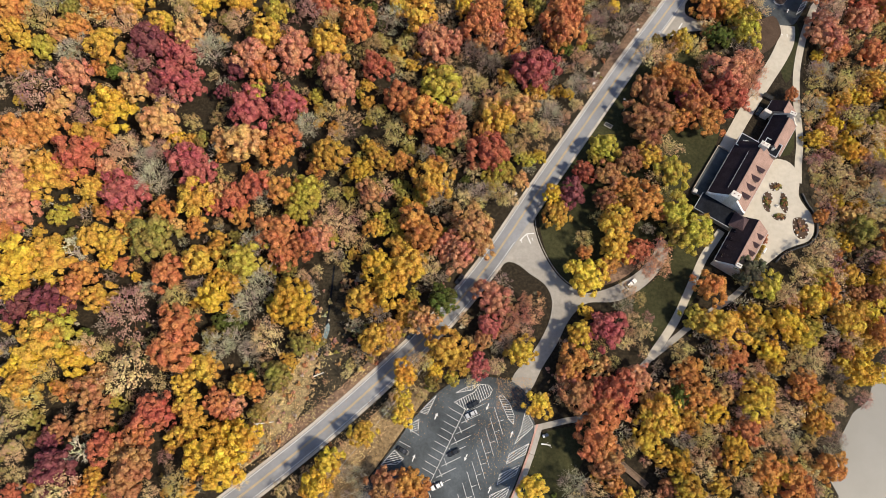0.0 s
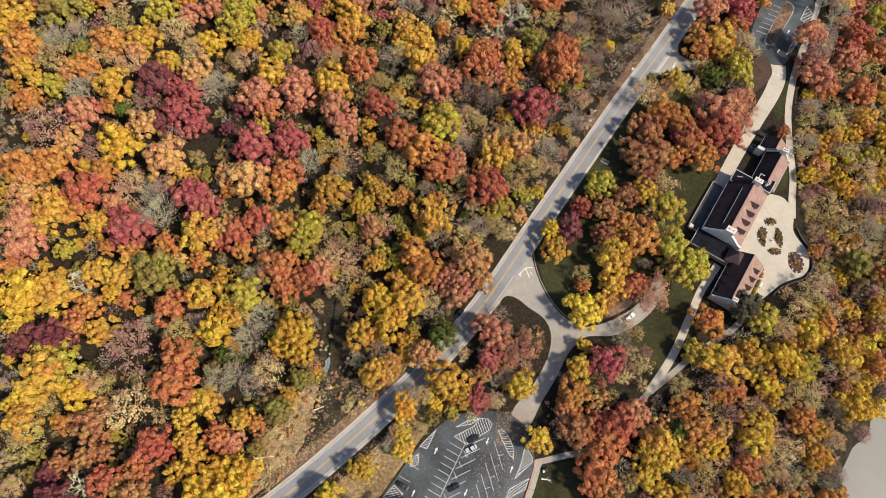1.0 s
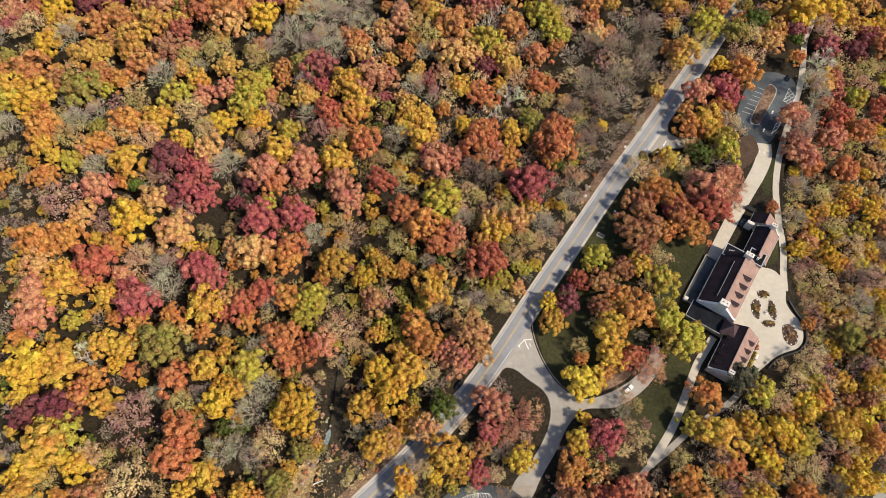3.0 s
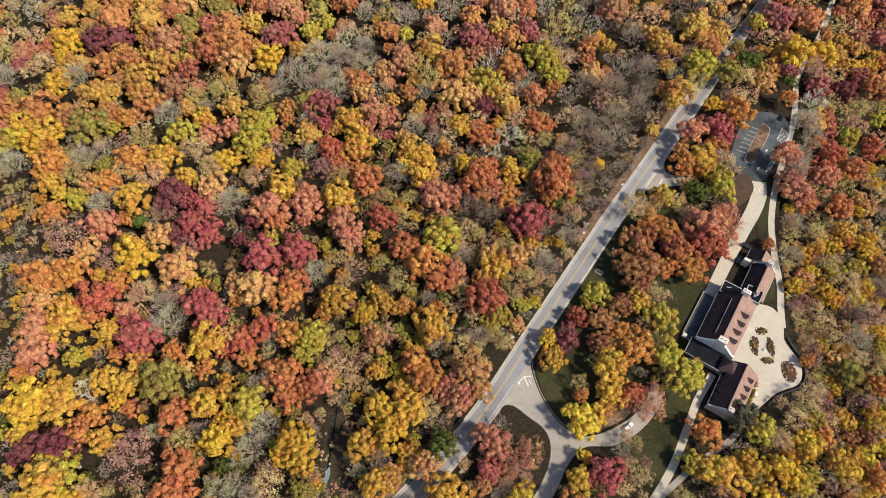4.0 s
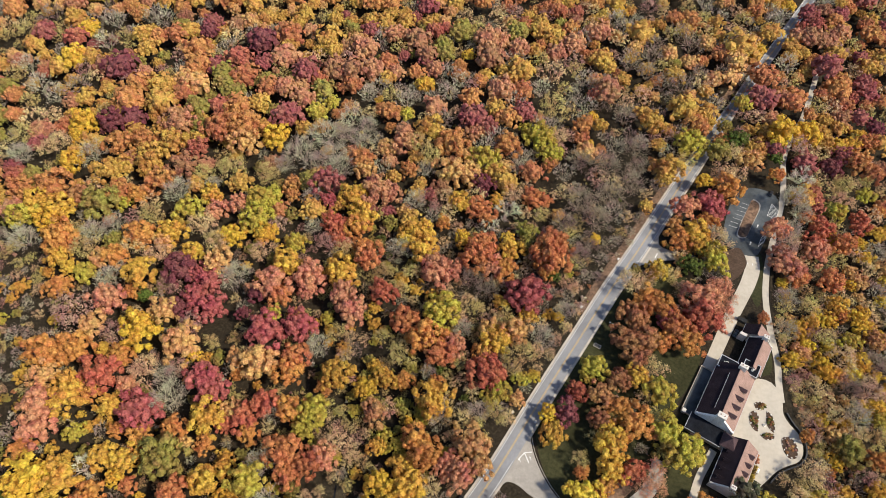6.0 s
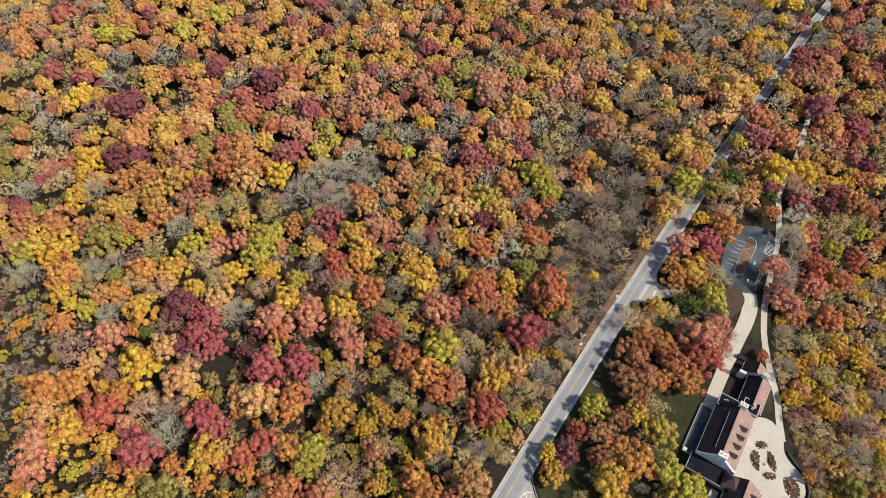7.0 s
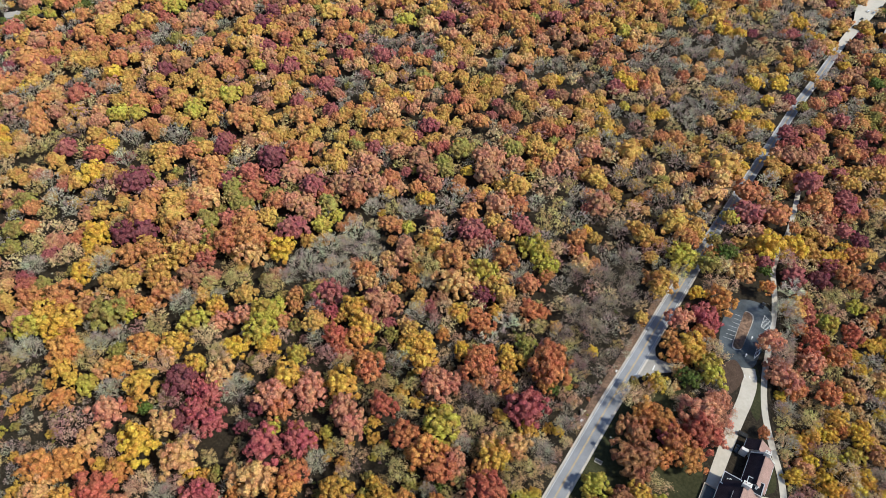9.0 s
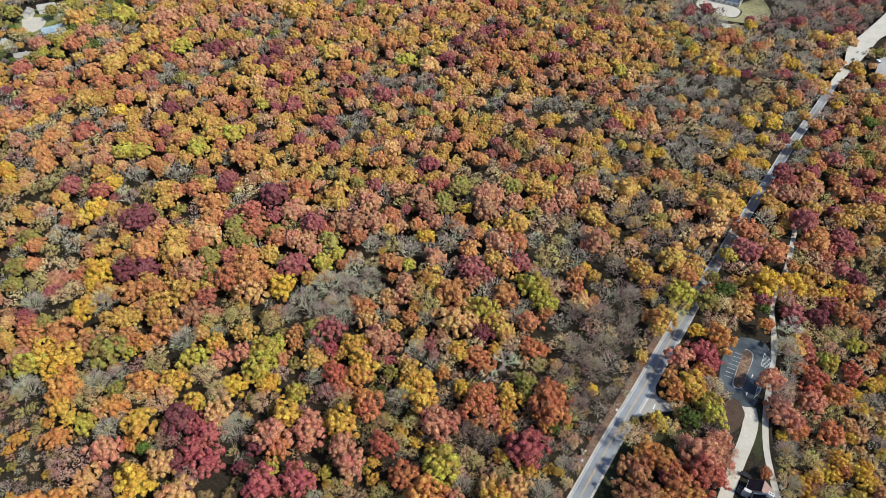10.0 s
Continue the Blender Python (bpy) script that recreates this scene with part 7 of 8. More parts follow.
def far_mix(x, y):
    """The mix of colours changes over the hill: greyer by the road, redder on the crown of it."""
    if x < -320 and y > 530:
        return "gGGqtgkDla"
    if x > 250 and y > 610:
        return "ukuvBkukCu"
    n = noise.noise(Vector((x * 0.012, y * 0.012, 3.0)))
    if x > 0.72 * y - 30 and y < 380:
        mix = "CREEDOODBvSDtDOypq" if y > 150 else "qqtLldyog"
    elif -90 < x - 0.70 * y + 20 < -8 and y < 340:
        mix = "uukuqtuvtkutpDaDyOkE"
    elif -140 < (x - 0.70 * y + 20) < -8 or (n < -0.18):
        mix = "kkqktkkvtkutpDaDyOkE"
    elif n > 0.15:
        mix = "ODBDSDgERCDqDtaDv"
    else:
        mix = "DODgSqBDktakCqDa"
    return mix


def grove(x, y):
    """Neighbours turn alike: a few colours for each clump of woods some 25 m across."""
    x, y = x + 9 * noise.noise(Vector((x * 0.03, y * 0.03, 7.0))), y + 9 * noise.noise(Vector((x * 0.03, y * 0.03, 11.0)))
    pick = random.Random(int(x // 25) * 7919 + int(y // 25) * 104729)
    mix = far_mix(x, y) if y > 200 else ("ttLLyyqtaktvu" if x > 150 else "qgkktgkqptvqtdGpqgukl" if x < 10 else "qqkkttkqptvqtdapktuk")
    return [pick.choice(mix) for i in range(5 if y > 200 else 8)]


def on_drive(x, y, r):
    """Whether a place is on the entrance drive or in the car park."""
    inside = False
    for (a, b), (c, d) in zip(FORK, FORK[1:] + FORK[:1]):
        if (b > y) != (d > y) and x < a + (y - b) / (d - b) * (c - a):
            inside = not inside
        k = max(0.0, min(1.0, ((x - a) * (c - a) + (y - b) * (d - b)) / ((c - a) ** 2 + (d - b) ** 2)))
        if (x - a - k * (c - a)) ** 2 + (y - b - k * (d - b)) ** 2 < (r + 0.6) ** 2:
            return True
    return inside or (-38 < x < 36 and y < 25 and (x + 14) * 0.82 - (y - 8) * 0.6 > -4)


woods, bushes, stand = Woods(), Woods(), Woods()
for x, y, r, code in LATER:
    stand.add(rng, (MID_SHAPES if y < 270 else FAR_SHAPES if y < 430 else LAST_SHAPES)[SHAPES[code]], x, y, middle_height(x, y, r), r * 1.25, r * 1.24, code)
stand.build("hillside_woods", "autumn trees in orange, crimson, gold and bare grey", "woods")
y = -44.0
while y < 710:
    gap = 4.6 if y < 205 else 6.9 if y < 450 else 7.6
    x = -480.0
    while x < 480:
        px, py = x + rng.uniform(-3.0, 3.0), y + rng.uniform(-3.0, 3.0)
        x += gap
        r = rng.uniform(3.6, 7.4) if py > 200 else rng.uniform(2.0, 4.4)
        if px > 152 and py < 200:
            r *= 1.3
        if not free(px, py, r) or crowded(px, py, r, 0.60 if py > 200 else 0.62 if px < -55 else 0.5):
            continue
        few = grove(px, py)
        code = few[int(rng.random() ** 1.4 * len(few))]
        mid = middle_height(px, py, r) - (0.9 if py > 430 else 1.5 if py > 200 else 1.2)
        if py < 200 and px < 0.72 * py - 30:
            mid, r = mid * 0.66, r * 0.93
        woods.add(rng, LOW_THIN if py < 200 and SHAPES[code] == "thin" else LOW_FULL if py < 200 and SHAPES[code] == "full" else (FAR_SHAPES if py < 430 else LAST_SHAPES)[SHAPES[code]], px, py, mid, r * 1.2, r * 1.15, code)
        cells.setdefault((int(px // 20), int(py // 20)), []).append((px, py, r))
    y += gap
for i in range(2600):
    px, py = rng.uniform(-230, 230), rng.uniform(-46, 330)
    r = rng.uniform(0.8, 1.9)
    if free(px, py, r) and not crowded(px, py, r, 0.45):
        bushes.add(rng, LOW_BUSH, px, py, r * 0.5, r, r, rng.choice("gggGbugqkbv"))
BRUSH = [(165, 108, 17, 150), (168, 84, 17, 150), (166, 128, 14, 90), (188, 100, 20, 110), (164, 62, 16, 90), (18, 46, 15, 60), (30, 52, 9, 24), (46, 26, 12, 40), (56, 36, 11, 36), (60, 16, 9, 22), (-58, 20, 10, 46), (-66, 6, 12, 60), (-76, -4, 10, 36), (-50, 34, 7, 34), (-50, 52, 5, 22), (-36, 40, 6, 30), (-38, 60, 6, 24), (-30, 30, 6, 26), (-22, 2, 9, 18), (-4, 26, 7, 18), (108, 44, 10, 24)]
for a, b, d, n in BRUSH:
    for i in range(n):
        px, py, r = rng.gauss(a, d * 0.5), rng.gauss(b, d * 0.5), rng.uniform(0.6, 1.5)
        if not near_line(px, py, ROAD_SPARSE, 6.4 + r) and not near_line(px, py, PATHS, 2 + r) and not on_drive(px, py, r) and not (110 < px < 155.5 and 64 < py < 135):
            bushes.add(rng, LOW_BUSH if i % 3 else FAR_BARE, px, py, r * (0.5 if i % 3 else 1.0), r, r, rng.choice("tqvpakbtWq" if i % 3 else "kut"))
woods.build("far_woods", "dense autumn woods in mixed orange, red, gold and grey", "woods")
bushes.build("undergrowth", "low olive and grey undergrowth between the trees", "undergrowth")

leaves = []
for i in range(5200):
    k = rng.random()
    if k < 0.42:
        px, py = rng.uniform(-50, 4), rng.uniform(-24, 36)
        if not -9.0 < (px - 17.6) * 0.75 - (py - 68) * 0.66 < 24:
            continue
    elif k < 0.7:
        px, py = rng.gauss(21, 6), rng.gauss(2, 9)
    else:
        px, py = rng.uniform(20, 34), rng.uniform(12, 24)
    spray(leaves, Vector((px, py, 0.12 + 0.02 * rng.random())), Vector((0, 0, 1)), rng.uniform(0.09, 0.2), rng, 0.5)
tagged(new("fallen_leaves", soup("fallen_leaves", leaves, LEAF["a"])), "scattered fallen leaves on the verge and asphalt", "leaves", kind="stuff")

tufts = []
for pts, n in (([(-82, -8), (-72, 6), (-62, 18), (-54, 30), (-51, 40)], 1500), ([(-80, -12), (-66, 0), (-56, 10), (-51, 20), (-50, 34)], 900), ([(-48, -10), (-28, 8), (-8, 28), (2, 34)], 900), ([(-40, -16), (-22, 2), (-6, 22)], 700), ([(-66, -2), (-40, 19), (-12, 45)], 700)):
    line = smooth_line(pts, 2)
    for i in range(n):
        q = rng.choice(line)
        px, py = q.x + rng.gauss(0, 3.0), q.y + rng.gauss(0, 3.0)
        if near_line(px, py, ROAD_SPARSE, 5.6) or on_drive(px, py, 0.3):
            continue
        for j in range(2):
            spray(tufts, Vector((px + rng.gauss(0, 0.15), py + rng.gauss(0, 0.15), 0.2)), Vector((rng.gauss(0, 0.4), rng.gauss(0, 0.4), 1)).normalized(), rng.uniform(0.16, 0.4), rng, 0.45)
tagged(new("dry_grass_tufts", soup("dry_grass_tufts", tufts, LEAF["t"])), "tan tufts of dry grass along the verges", "grass", kind="stuff")

# ---- plaza beds, cars, houses, roadside things ----
def rock_mesh(seed):
    rng = random.Random(seed)
    bm = bmesh.new()
    bmesh.ops.create_icosphere(bm, subdivisions=1, radius=1.0)
    for v in bm.verts:
        v.co *= rng.uniform(0.75, 1.15)
        v.co.z *= 0.6
    return mesh_of("boulder", bm, BOULDER)


ROCKS = [rock_mesh(i) for i in range(3)]
SHRUB = soup("shrub", leafy_crown(301, 9, 18, 0.12, 0.9, 0.0), LEAF["q"])
PRNG = random.Random(23)


def bed(name, outline, rocks, shrubs, codes, group="beds on the plaza"):
    """A kerbed planting bed: mulch, boulders round its rim, low shrubs."""
    line = smooth_line(outline, 0.8, True)
    b = setting(name, slab(line, 0.2, 0.2), MULCH, "kerbed bed of dark mulch on the plaza", "bed")
    cx, cy = sum(p[0] for p in outline) / len(outline), sum(p[1] for p in outline) / len(outline)
    for i in range(rocks):
        q = line[int(i * len(line) / rocks)]
        s = PRNG.uniform(0.26, 0.44)
        o = new("boulder", PRNG.choice(ROCKS))
        o.matrix_world = Matrix.Translation((q.x + (cx - q.x) * 0.1, q.y + (cy - q.y) * 0.1, 0.2 + s * 0.35)) @ Matrix.Rotation(PRNG.uniform(0, 6), 4, "Z") @ Matrix.Diagonal((s, s * 0.8, s, 1))
        tagged(o, "white boulder edging a mulched plaza bed", "boulder", "boulders round the plaza beds")
    for i in range(shrubs * 2):
        q = line[PRNG.randrange(len(line))]
        k = PRNG.uniform(0.1, 0.75)
        s = PRNG.uniform(0.45, 0.9)
        o = new("shrub", SHRUB)
        o.matrix_world = Matrix.Translation((cx + (q.x - cx) * k, cy + (q.y - cy) * k, 0.2 + s * 0.15)) @ Matrix.Rotation(PRNG.uniform(0, 6), 4, "Z") @ Matrix.Scale(s, 4)
        o.material_slots[0].link = "OBJECT"
        o.material_slots[0].material = LEAF[PRNG.choice(codes)]
        tagged(o, "low shrub in a mulched plaza bed", "shrub", "shrubs in the plaza beds")


bed("bed_1", [(138.2, 103.6), (141.5, 104.2), (143.4, 102.2), (141.2, 100.6), (138.4, 100.9)], 7, 5, "Gqb")
bed("bed_2", [(134.4, 92.2), (133.8, 95.4), (135.0, 99.0), (137.2, 100.2), (138.4, 97.6), (137.0, 94.0), (136.2, 91.0)], 9, 8, "Gqb")
bed("bed_3", [(142.6, 100.0), (144.4, 97.6), (144.2, 93.0), (142.8, 90.4), (141.0, 93.4), (141.4, 96.4), (142.0, 98.4)], 8, 7, "Gqb")
bed("bed_4", [(136.8, 89.6), (138.6, 87.4), (142.0, 87.6), (142.6, 89.8), (140.0, 90.0)], 7, 5, "Gqb")
bed("bed_5", [(145.6, 87.8), (149.2, 88.2), (151.2, 84.0), (149.4, 79.8), (146.4, 79.4), (144.8, 83.0)], 11, 6, "bqv")
# a statue's plain plinth in the middle of the beds
plinth = tagged(new("fountain"), "small stone fountain among the plaza beds", "fountain")
plinth.location = (139.6, 93.6, 0.08)
part("basin", tube(bmesh.new(), (0, 0, 0), (0, 0, 0.4), 0.8, 0.7, 14), STONE, plinth)
part("column", tube(bmesh.new(), (0, 0, 0.4), (0, 0, 1.6), 0.22, 0.12, 8), STONE, plinth)
# hedge beside the south wing, and small house-side bushes
for i in range(7):
    s = PRNG.uniform(1.0, 1.5)
    o = new("hedge_bush", SHRUB)
    o.matrix_world = HOUSE @ Matrix.Translation((-10.5 - 1.35 * i, -19.6, 0.6)) @ Matrix.Scale(s, 4)
    o.material_slots[0].link = "OBJECT"
    o.material_slots[0].material = LEAF["g" if i % 3 else "l"]
    tagged(o, "clipped olive-green hedge bush along the south wing", "hedge", "hedge along the south wing")
for x, y, s, c in ((-4.0, -13.6, 1.6, "s"), (-6.0, -17.8, 2.1, "e"), (-7.5, -19.0, 1.6, "s"), (-4.6, -8.6, 1.1, "o")):
    o = new("ornamental_bush", SHRUB)
    o.matrix_world = HOUSE @ Matrix.Translation((x, y, 0.7)) @ Matrix.Scale(s, 4)
    o.material_slots[0].link = "OBJECT"
    o.material_slots[0].material = LEAF[c]
    tagged(o, "salmon-red ornamental bush at the lodge corner", "bush", "bushes by the lodge")
# low dark wall round the plaza's outer edge
setting("plaza_wall", ribbon(smooth_line([(151.0, 99), (152.4, 94.2), (154.6, 89.3), (154.3, 82.0), (150.6, 77.2), (144.5, 75.0), (139.5, 72.8), (135, 69.2)], 1.5), -0.25, 0.25, 0.85, 1.0), DARK_METAL, "low dark wall round the plaza edge", "wall")


def loft(profile_rows):
    """A shell through closed cross rings, capped at both ends."""
    bm = bmesh.new()
    rows = [[bm.verts.new(p) for p in r] for r in profile_rows]
    for a, b in zip(rows, rows[1:]):
        for k in range(len(a)):
            bm.faces.new((a[k], a[(k + 1) % len(a)], b[(k + 1) % len(b)], b[k]))
    bm.faces.new(rows[0]), bm.faces.new(rows[-1])
    bmesh.ops.recalc_face_normals(bm, faces=bm.faces)
    return bm


def car(x, y, way, paint, label, z=0.1, long=4.6, wide=1.85, van=False):
    """A parked car: body, cabin, glass, lamps, four wheels."""
    c = tagged(new("car"), label, "car", "cars")
    c.matrix_world = Matrix.Translation((x, y, z)) @ Matrix.Rotation(math.atan2(way[1], way[0]), 4, "Z")
    h, w = long / 2, wide / 2
    body = [[(px, -w * k, lo), (px, w * k, lo), (px, w * k * 0.96, hi * 0.85), (px, w * k * 0.82, hi), (px, -w * k * 0.82, hi), (px, -w * k * 0.96, hi * 0.85)] for px, k, lo, hi in
            ((-h, 0.86, 0.35, 0.82), (-h + 0.25, 0.97, 0.26, 0.98), (-h * 0.4, 1, 0.24, 1.02), (h * 0.4, 1, 0.24, 0.98), (h - 0.35, 0.96, 0.26, 0.88), (h, 0.84, 0.36, 0.7))]
    part("body", loft(body), PAINT[paint], c)
    tail, nose = (-h + 0.15, h * 0.35) if van else (-h * 0.72, h * 0.42)
    roof = 1.75 if van else 1.45
    cab = [[(px, -w * a, 0.95), (px, w * a, 0.95), (px2, w * a * 0.82, zz), (px2, -w * a * 0.82, zz)] for px, px2, a, zz in ((tail, tail + 0.35, 0.86, roof * 0.97), (0, 0, 0.9, roof), (nose, nose - 0.75, 0.86, roof * 0.96))]
    part("windows", loft(cab), GLASS, c)
    part("roof", box(tail + 0.45, -w * 0.7, roof - 0.04, nose - 0.8, w * 0.7, roof + 0.05, bevel=0.03), PAINT[paint], c)
    for sx in (-1, 1):
        for sy in (-1, 1):
            wl = part("wheel", tube(bmesh.new(), (sx * h * 0.62, sy * (w - 0.2), 0.33), (sx * h * 0.62, sy * (w + 0.02), 0.33), 0.33, 0.33, 12), TYRE, c)
            part("rim", tube(bmesh.new(), (sx * h * 0.62, sy * (w + 0.02), 0.33), (sx * h * 0.62, sy * (w + 0.03), 0.33), 0.19, 0.19, 8), METAL, wl)
    for sy in (-1, 1):
        part("headlight", box(h - 0.16, sy * w * 0.62 - 0.16, 0.56, h - 0.02, sy * w * 0.62 + 0.16, 0.7), METAL, c)
        part("tail_light", box(-h + 0.01, sy * w * 0.66 - 0.14, 0.62, -h + 0.1, sy * w * 0.66 + 0.14, 0.78), LEAF["r"], c)


car(10.3, 10.2, (-0.90, -0.42), "silver", "silver estate car parked in a car park bay")
car(11.2, 13.8, (-0.90, -0.42), "black", "black saloon car parked beside the hatched island")
car(3.5, -3.6, (-0.90, -0.42), "black", "black car parked in a car park bay")
car(-15.4, -2.8, (0.86, -0.50), "black", "black car parked beside the grass verge")
car(-2.8, -15.3, (-0.90, -0.42), "white", "white car parked under a russet tree")
car(6.6, 62.8, (-0.62, -0.78), "black", "black car driving on the two-lane road")
car(-12.6, 40.6, (-0.66, -0.75), "blue", "dark blue car driving on the two-lane road")
car(75.6, 60.6, (0.77, 0.64), "white", "white van on the concrete entrance drive", van=True, long=5.2)
car(180.0, 222.4, (0.60, 0.80), "black", "dark red-black car in the north car park")
car(372.6, 539.7, (0.70, 0.71), "black", "black car waiting at the far crossing", z=0.14)
car(386.0, 553.8, (0.70, 0.71), "black", "black car waiting at the far crossing", z=0.14)
car(398.2, 568.4, (0.70, 0.71), "white", "white car waiting at the far crossing", z=0.14)
car(364.5, 532.3, (0.70, 0.71), "silver", "silver car waiting at the far crossing", z=0.14)
car(414.1, 576.5, (0.70, 0.71), "black", "black car waiting at the far crossing", z=0.14)
car(402.0, 565.0, (0.70, 0.71), "silver", "silver car waiting at the far crossing", z=0.14)
car(138.5, 137.7, (0.60, 0.80), "black", "black car parked beside the lodge court")


def lamp_post(x, y, way, tall=9.0):
    p = tagged(new("street_lamp"), "tall grey steel street lamp by the road", "street lamp", "street lamps")
    p.location = (x, y, 0)
    part("pole", tube(bmesh.new(), (0, 0, 0), (0, 0, tall), 0.12, 0.07, 8), METAL, p)
    d = Vector((*way, 0)).normalized()
    part("arm", tube(bmesh.new(), (0, 0, tall), tuple(d * 2.0 + Vector((0, 0, tall + 0.3))), 0.05, 0.04, 6), METAL, p)
    e = d * 2.0 + Vector((0, 0, tall + 0.25))
    part("lamp_head", box(e.x - 0.4, e.y - 0.18, e.z - 0.08, e.x + 0.4, e.y + 0.18, e.z + 0.08, bevel=0.04), METAL, p)


def utility_pole(x, y, tall=9.5):
    p = tagged(new("utility_pole"), "dark wooden utility pole with a crossarm", "utility pole", "utility poles")
    p.location = (x, y, 0)
    part("pole", tube(bmesh.new(), (0, 0, 0), (0, 0, tall), 0.17, 0.11, 8), TIMBER, p)
    part("crossarm", box(-1.1, -0.07, tall - 0.9, 1.1, 0.07, tall - 0.72), TIMBER, p)
    return Vector((x, y, tall - 0.6))


def wire(a, b, sag=0.7):
    cu = bpy.data.curves.new("cable", "CURVE")
    cu.dimensions, cu.bevel_depth = "3D", 0.035
    s = cu.splines.new("POLY")
    s.points.add(16)
    for i, q in enumerate(s.points):
        t = i / 16
        v = a.lerp(b, t)
        q.co = (v.x, v.y, v.z - sag * 4 * t * (1 - t), 1)
    cu.materials.append(METAL)
    return tagged(new("cable", cu), "thin sagging overhead cable between poles", "cable", "overhead cables")


poles = [utility_pole(*q) for q in ((-52, -26), (-29, 1.5), (-6, 28.5))]
for a, b in zip(poles, poles[1:]):
    wire(a, b)
lamp_post(97.5, 171.5, (-0.8, 0.55))
lamp_post(79.5, 138.6, (-0.8, 0.55), 8.0)
lamp_post(69, 46, (-0.6, 0.8), 6.0)


def roadside_cabinet(x, y):
    c = tagged(new("roadside_cabinet"), "white roadside drain box beside the road shoulder", "cabinet", "roadside boxes")
    c.matrix_world = Matrix.Translation((x, y, 0)) @ Matrix.Rotation(radians(56), 4, "Z")
    part("base", box(-0.8, -0.55, 0, 0.8, 0.55, 0.25), KERB, c)
    part("cover", box(-0.6, -0.4, 0.25, 0.6, 0.4, 0.42, bevel=0.04), BOULDER, c)


roadside_cabinet(67.5, 152.3)
roadside_cabinet(89.8, 180.1)
roadside_cabinet(30.6, 99.8)
roadside_cabinet(40.4, 95.3)
BOX_AT = (72.3, 131.6)


# the framed dark pit on the lawn by the road
pit = tagged(new("drain_pit"), "dark rectangular drain pit in a pale frame on the lawn", "drain")
pit.matrix_world = Matrix.Translation((*BOX_AT, 0.03)) @ Matrix.Rotation(radians(-32), 4, "Z")
part("grate", box(-1.5, -0.75, 0, 1.5, 0.75, 0.12), DARK_METAL, pit)
for a in ((-1.75, -1.0, 1.75, -0.75), (-1.75, 0.75, 1.75, 1.0), (-1.75, -0.75, -1.5, 0.75), (1.5, -0.75, 1.75, 0.75)):
    part("rim", box(a[0], a[1], 0, a[2], a[3], 0.25), KERB, pit)


BLUE_ROOF = surface("blue_grey_roof", (0.20, 0.26, 0.30), (0.32, 0.38, 0.42), 2.0, 0.2)


# ---- far houses and the hall at the crossing ----
def house(x, y, turn, lx, ly, eave, ridge, wall_mat, roof_mat, label):
    h = tagged(new("house"), label, "house", "houses at the wood's edge")
    h.matrix_world = Matrix.Translation((x, y, 0)) @ Matrix.Rotation(radians(turn), 4, "Z")
    part("wall", box(-lx / 2, -ly / 2, 0, lx / 2, ly / 2, eave), wall_mat, h)
    for s in (-1, 1):
        bm = bmesh.new()
        f = bm.faces.new([bm.verts.new(q) for q in ((-lx / 2 - 0.5, 0, ridge), (lx / 2 + 0.5, 0, ridge), (lx / 2 + 0.5, s * (ly / 2 + 0.6), eave - 0.2), (-lx / 2 - 0.5, s * (ly / 2 + 0.6), eave - 0.2))])
        g = bmesh.ops.extrude_face_region(bm, geom=[f])
        for q in g["geom"]:
            if isinstance(q, bmesh.types.BMVert):
                q.co.z += 0.25
        bmesh.ops.recalc_face_normals(bm, faces=bm.faces)
        part("roof_slope", bm, roof_mat, h)
    for s in (-1, 1):
        bm = bmesh.new()
        bm.faces.new([bm.verts.new((s * lx / 2, *q)) for q in ((-ly / 2, eave), (ly / 2, eave), (0, ridge))])
        part("gable", bm, wall_mat, h)
        for i in range(3):
            u = lx * (i - 1) * 0.28
            w = part("window", box(u - 0.6, s * ly / 2 - 0.05, 1.0, u + 0.6, s * ly / 2 + 0.06, 2.3), BOULDER, h)
            part("pane", box(u - 0.5, s * ly / 2 + s * 0.05 - 0.03, 1.1, u + 0.5, s * ly / 2 + s * 0.05 + 0.03, 2.2), GLASS, w)
    part("chimney", box(lx * 0.2, -0.4, ridge - 1, lx * 0.2 + 0.8, 0.4, ridge + 1.0), STONE, h)


house(-412, 655, 25, 17, 10, 4.5, 8, STONE, KERB, "white house with a pale roof at the wood's edge")
house(-427, 644, 100, 11, 8, 4, 7, STONE, DRIVE, "white side house with a pale roof beside a drive")
house(-383, 604, 30, 20, 11, 4, 7.5, STONE, BLUE_ROOF, "grey-blue roofed house among the trees")
house(-366, 560, -30, 13, 8, 3.6, 6.4, STONE, FLAT_ROOF, "dark-roofed house hidden among the trees")
house(-388, 552, 15, 14, 9, 3.6, 6.4, STONE, DRIVE, "white house with a pale roof hidden by trees")
house(-419, 573, 80, 14, 9, 3.8, 6.8, STONE, DRIVE, "white house with a grey metal roof")
setting("house_drive", slab(smooth_line([(-430, 636), (-414, 640), (-404, 630), (-402, 614), (-409, 603), (-419, 608), (-424, 622)], 4, True), 0.06), PLAZA, "pale concrete house drive", "driveway")
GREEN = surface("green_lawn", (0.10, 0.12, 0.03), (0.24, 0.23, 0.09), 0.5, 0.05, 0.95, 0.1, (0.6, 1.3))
setting("house_lawn", slab(smooth_line([(-436, 634), (-428, 660), (-404, 668), (-384, 640), (-372, 612), (-378, 590), (-396, 592), (-414, 600), (-428, 614)], 5, True), 0.03), GREEN, "sunlit green lawn between the houses", "lawn")

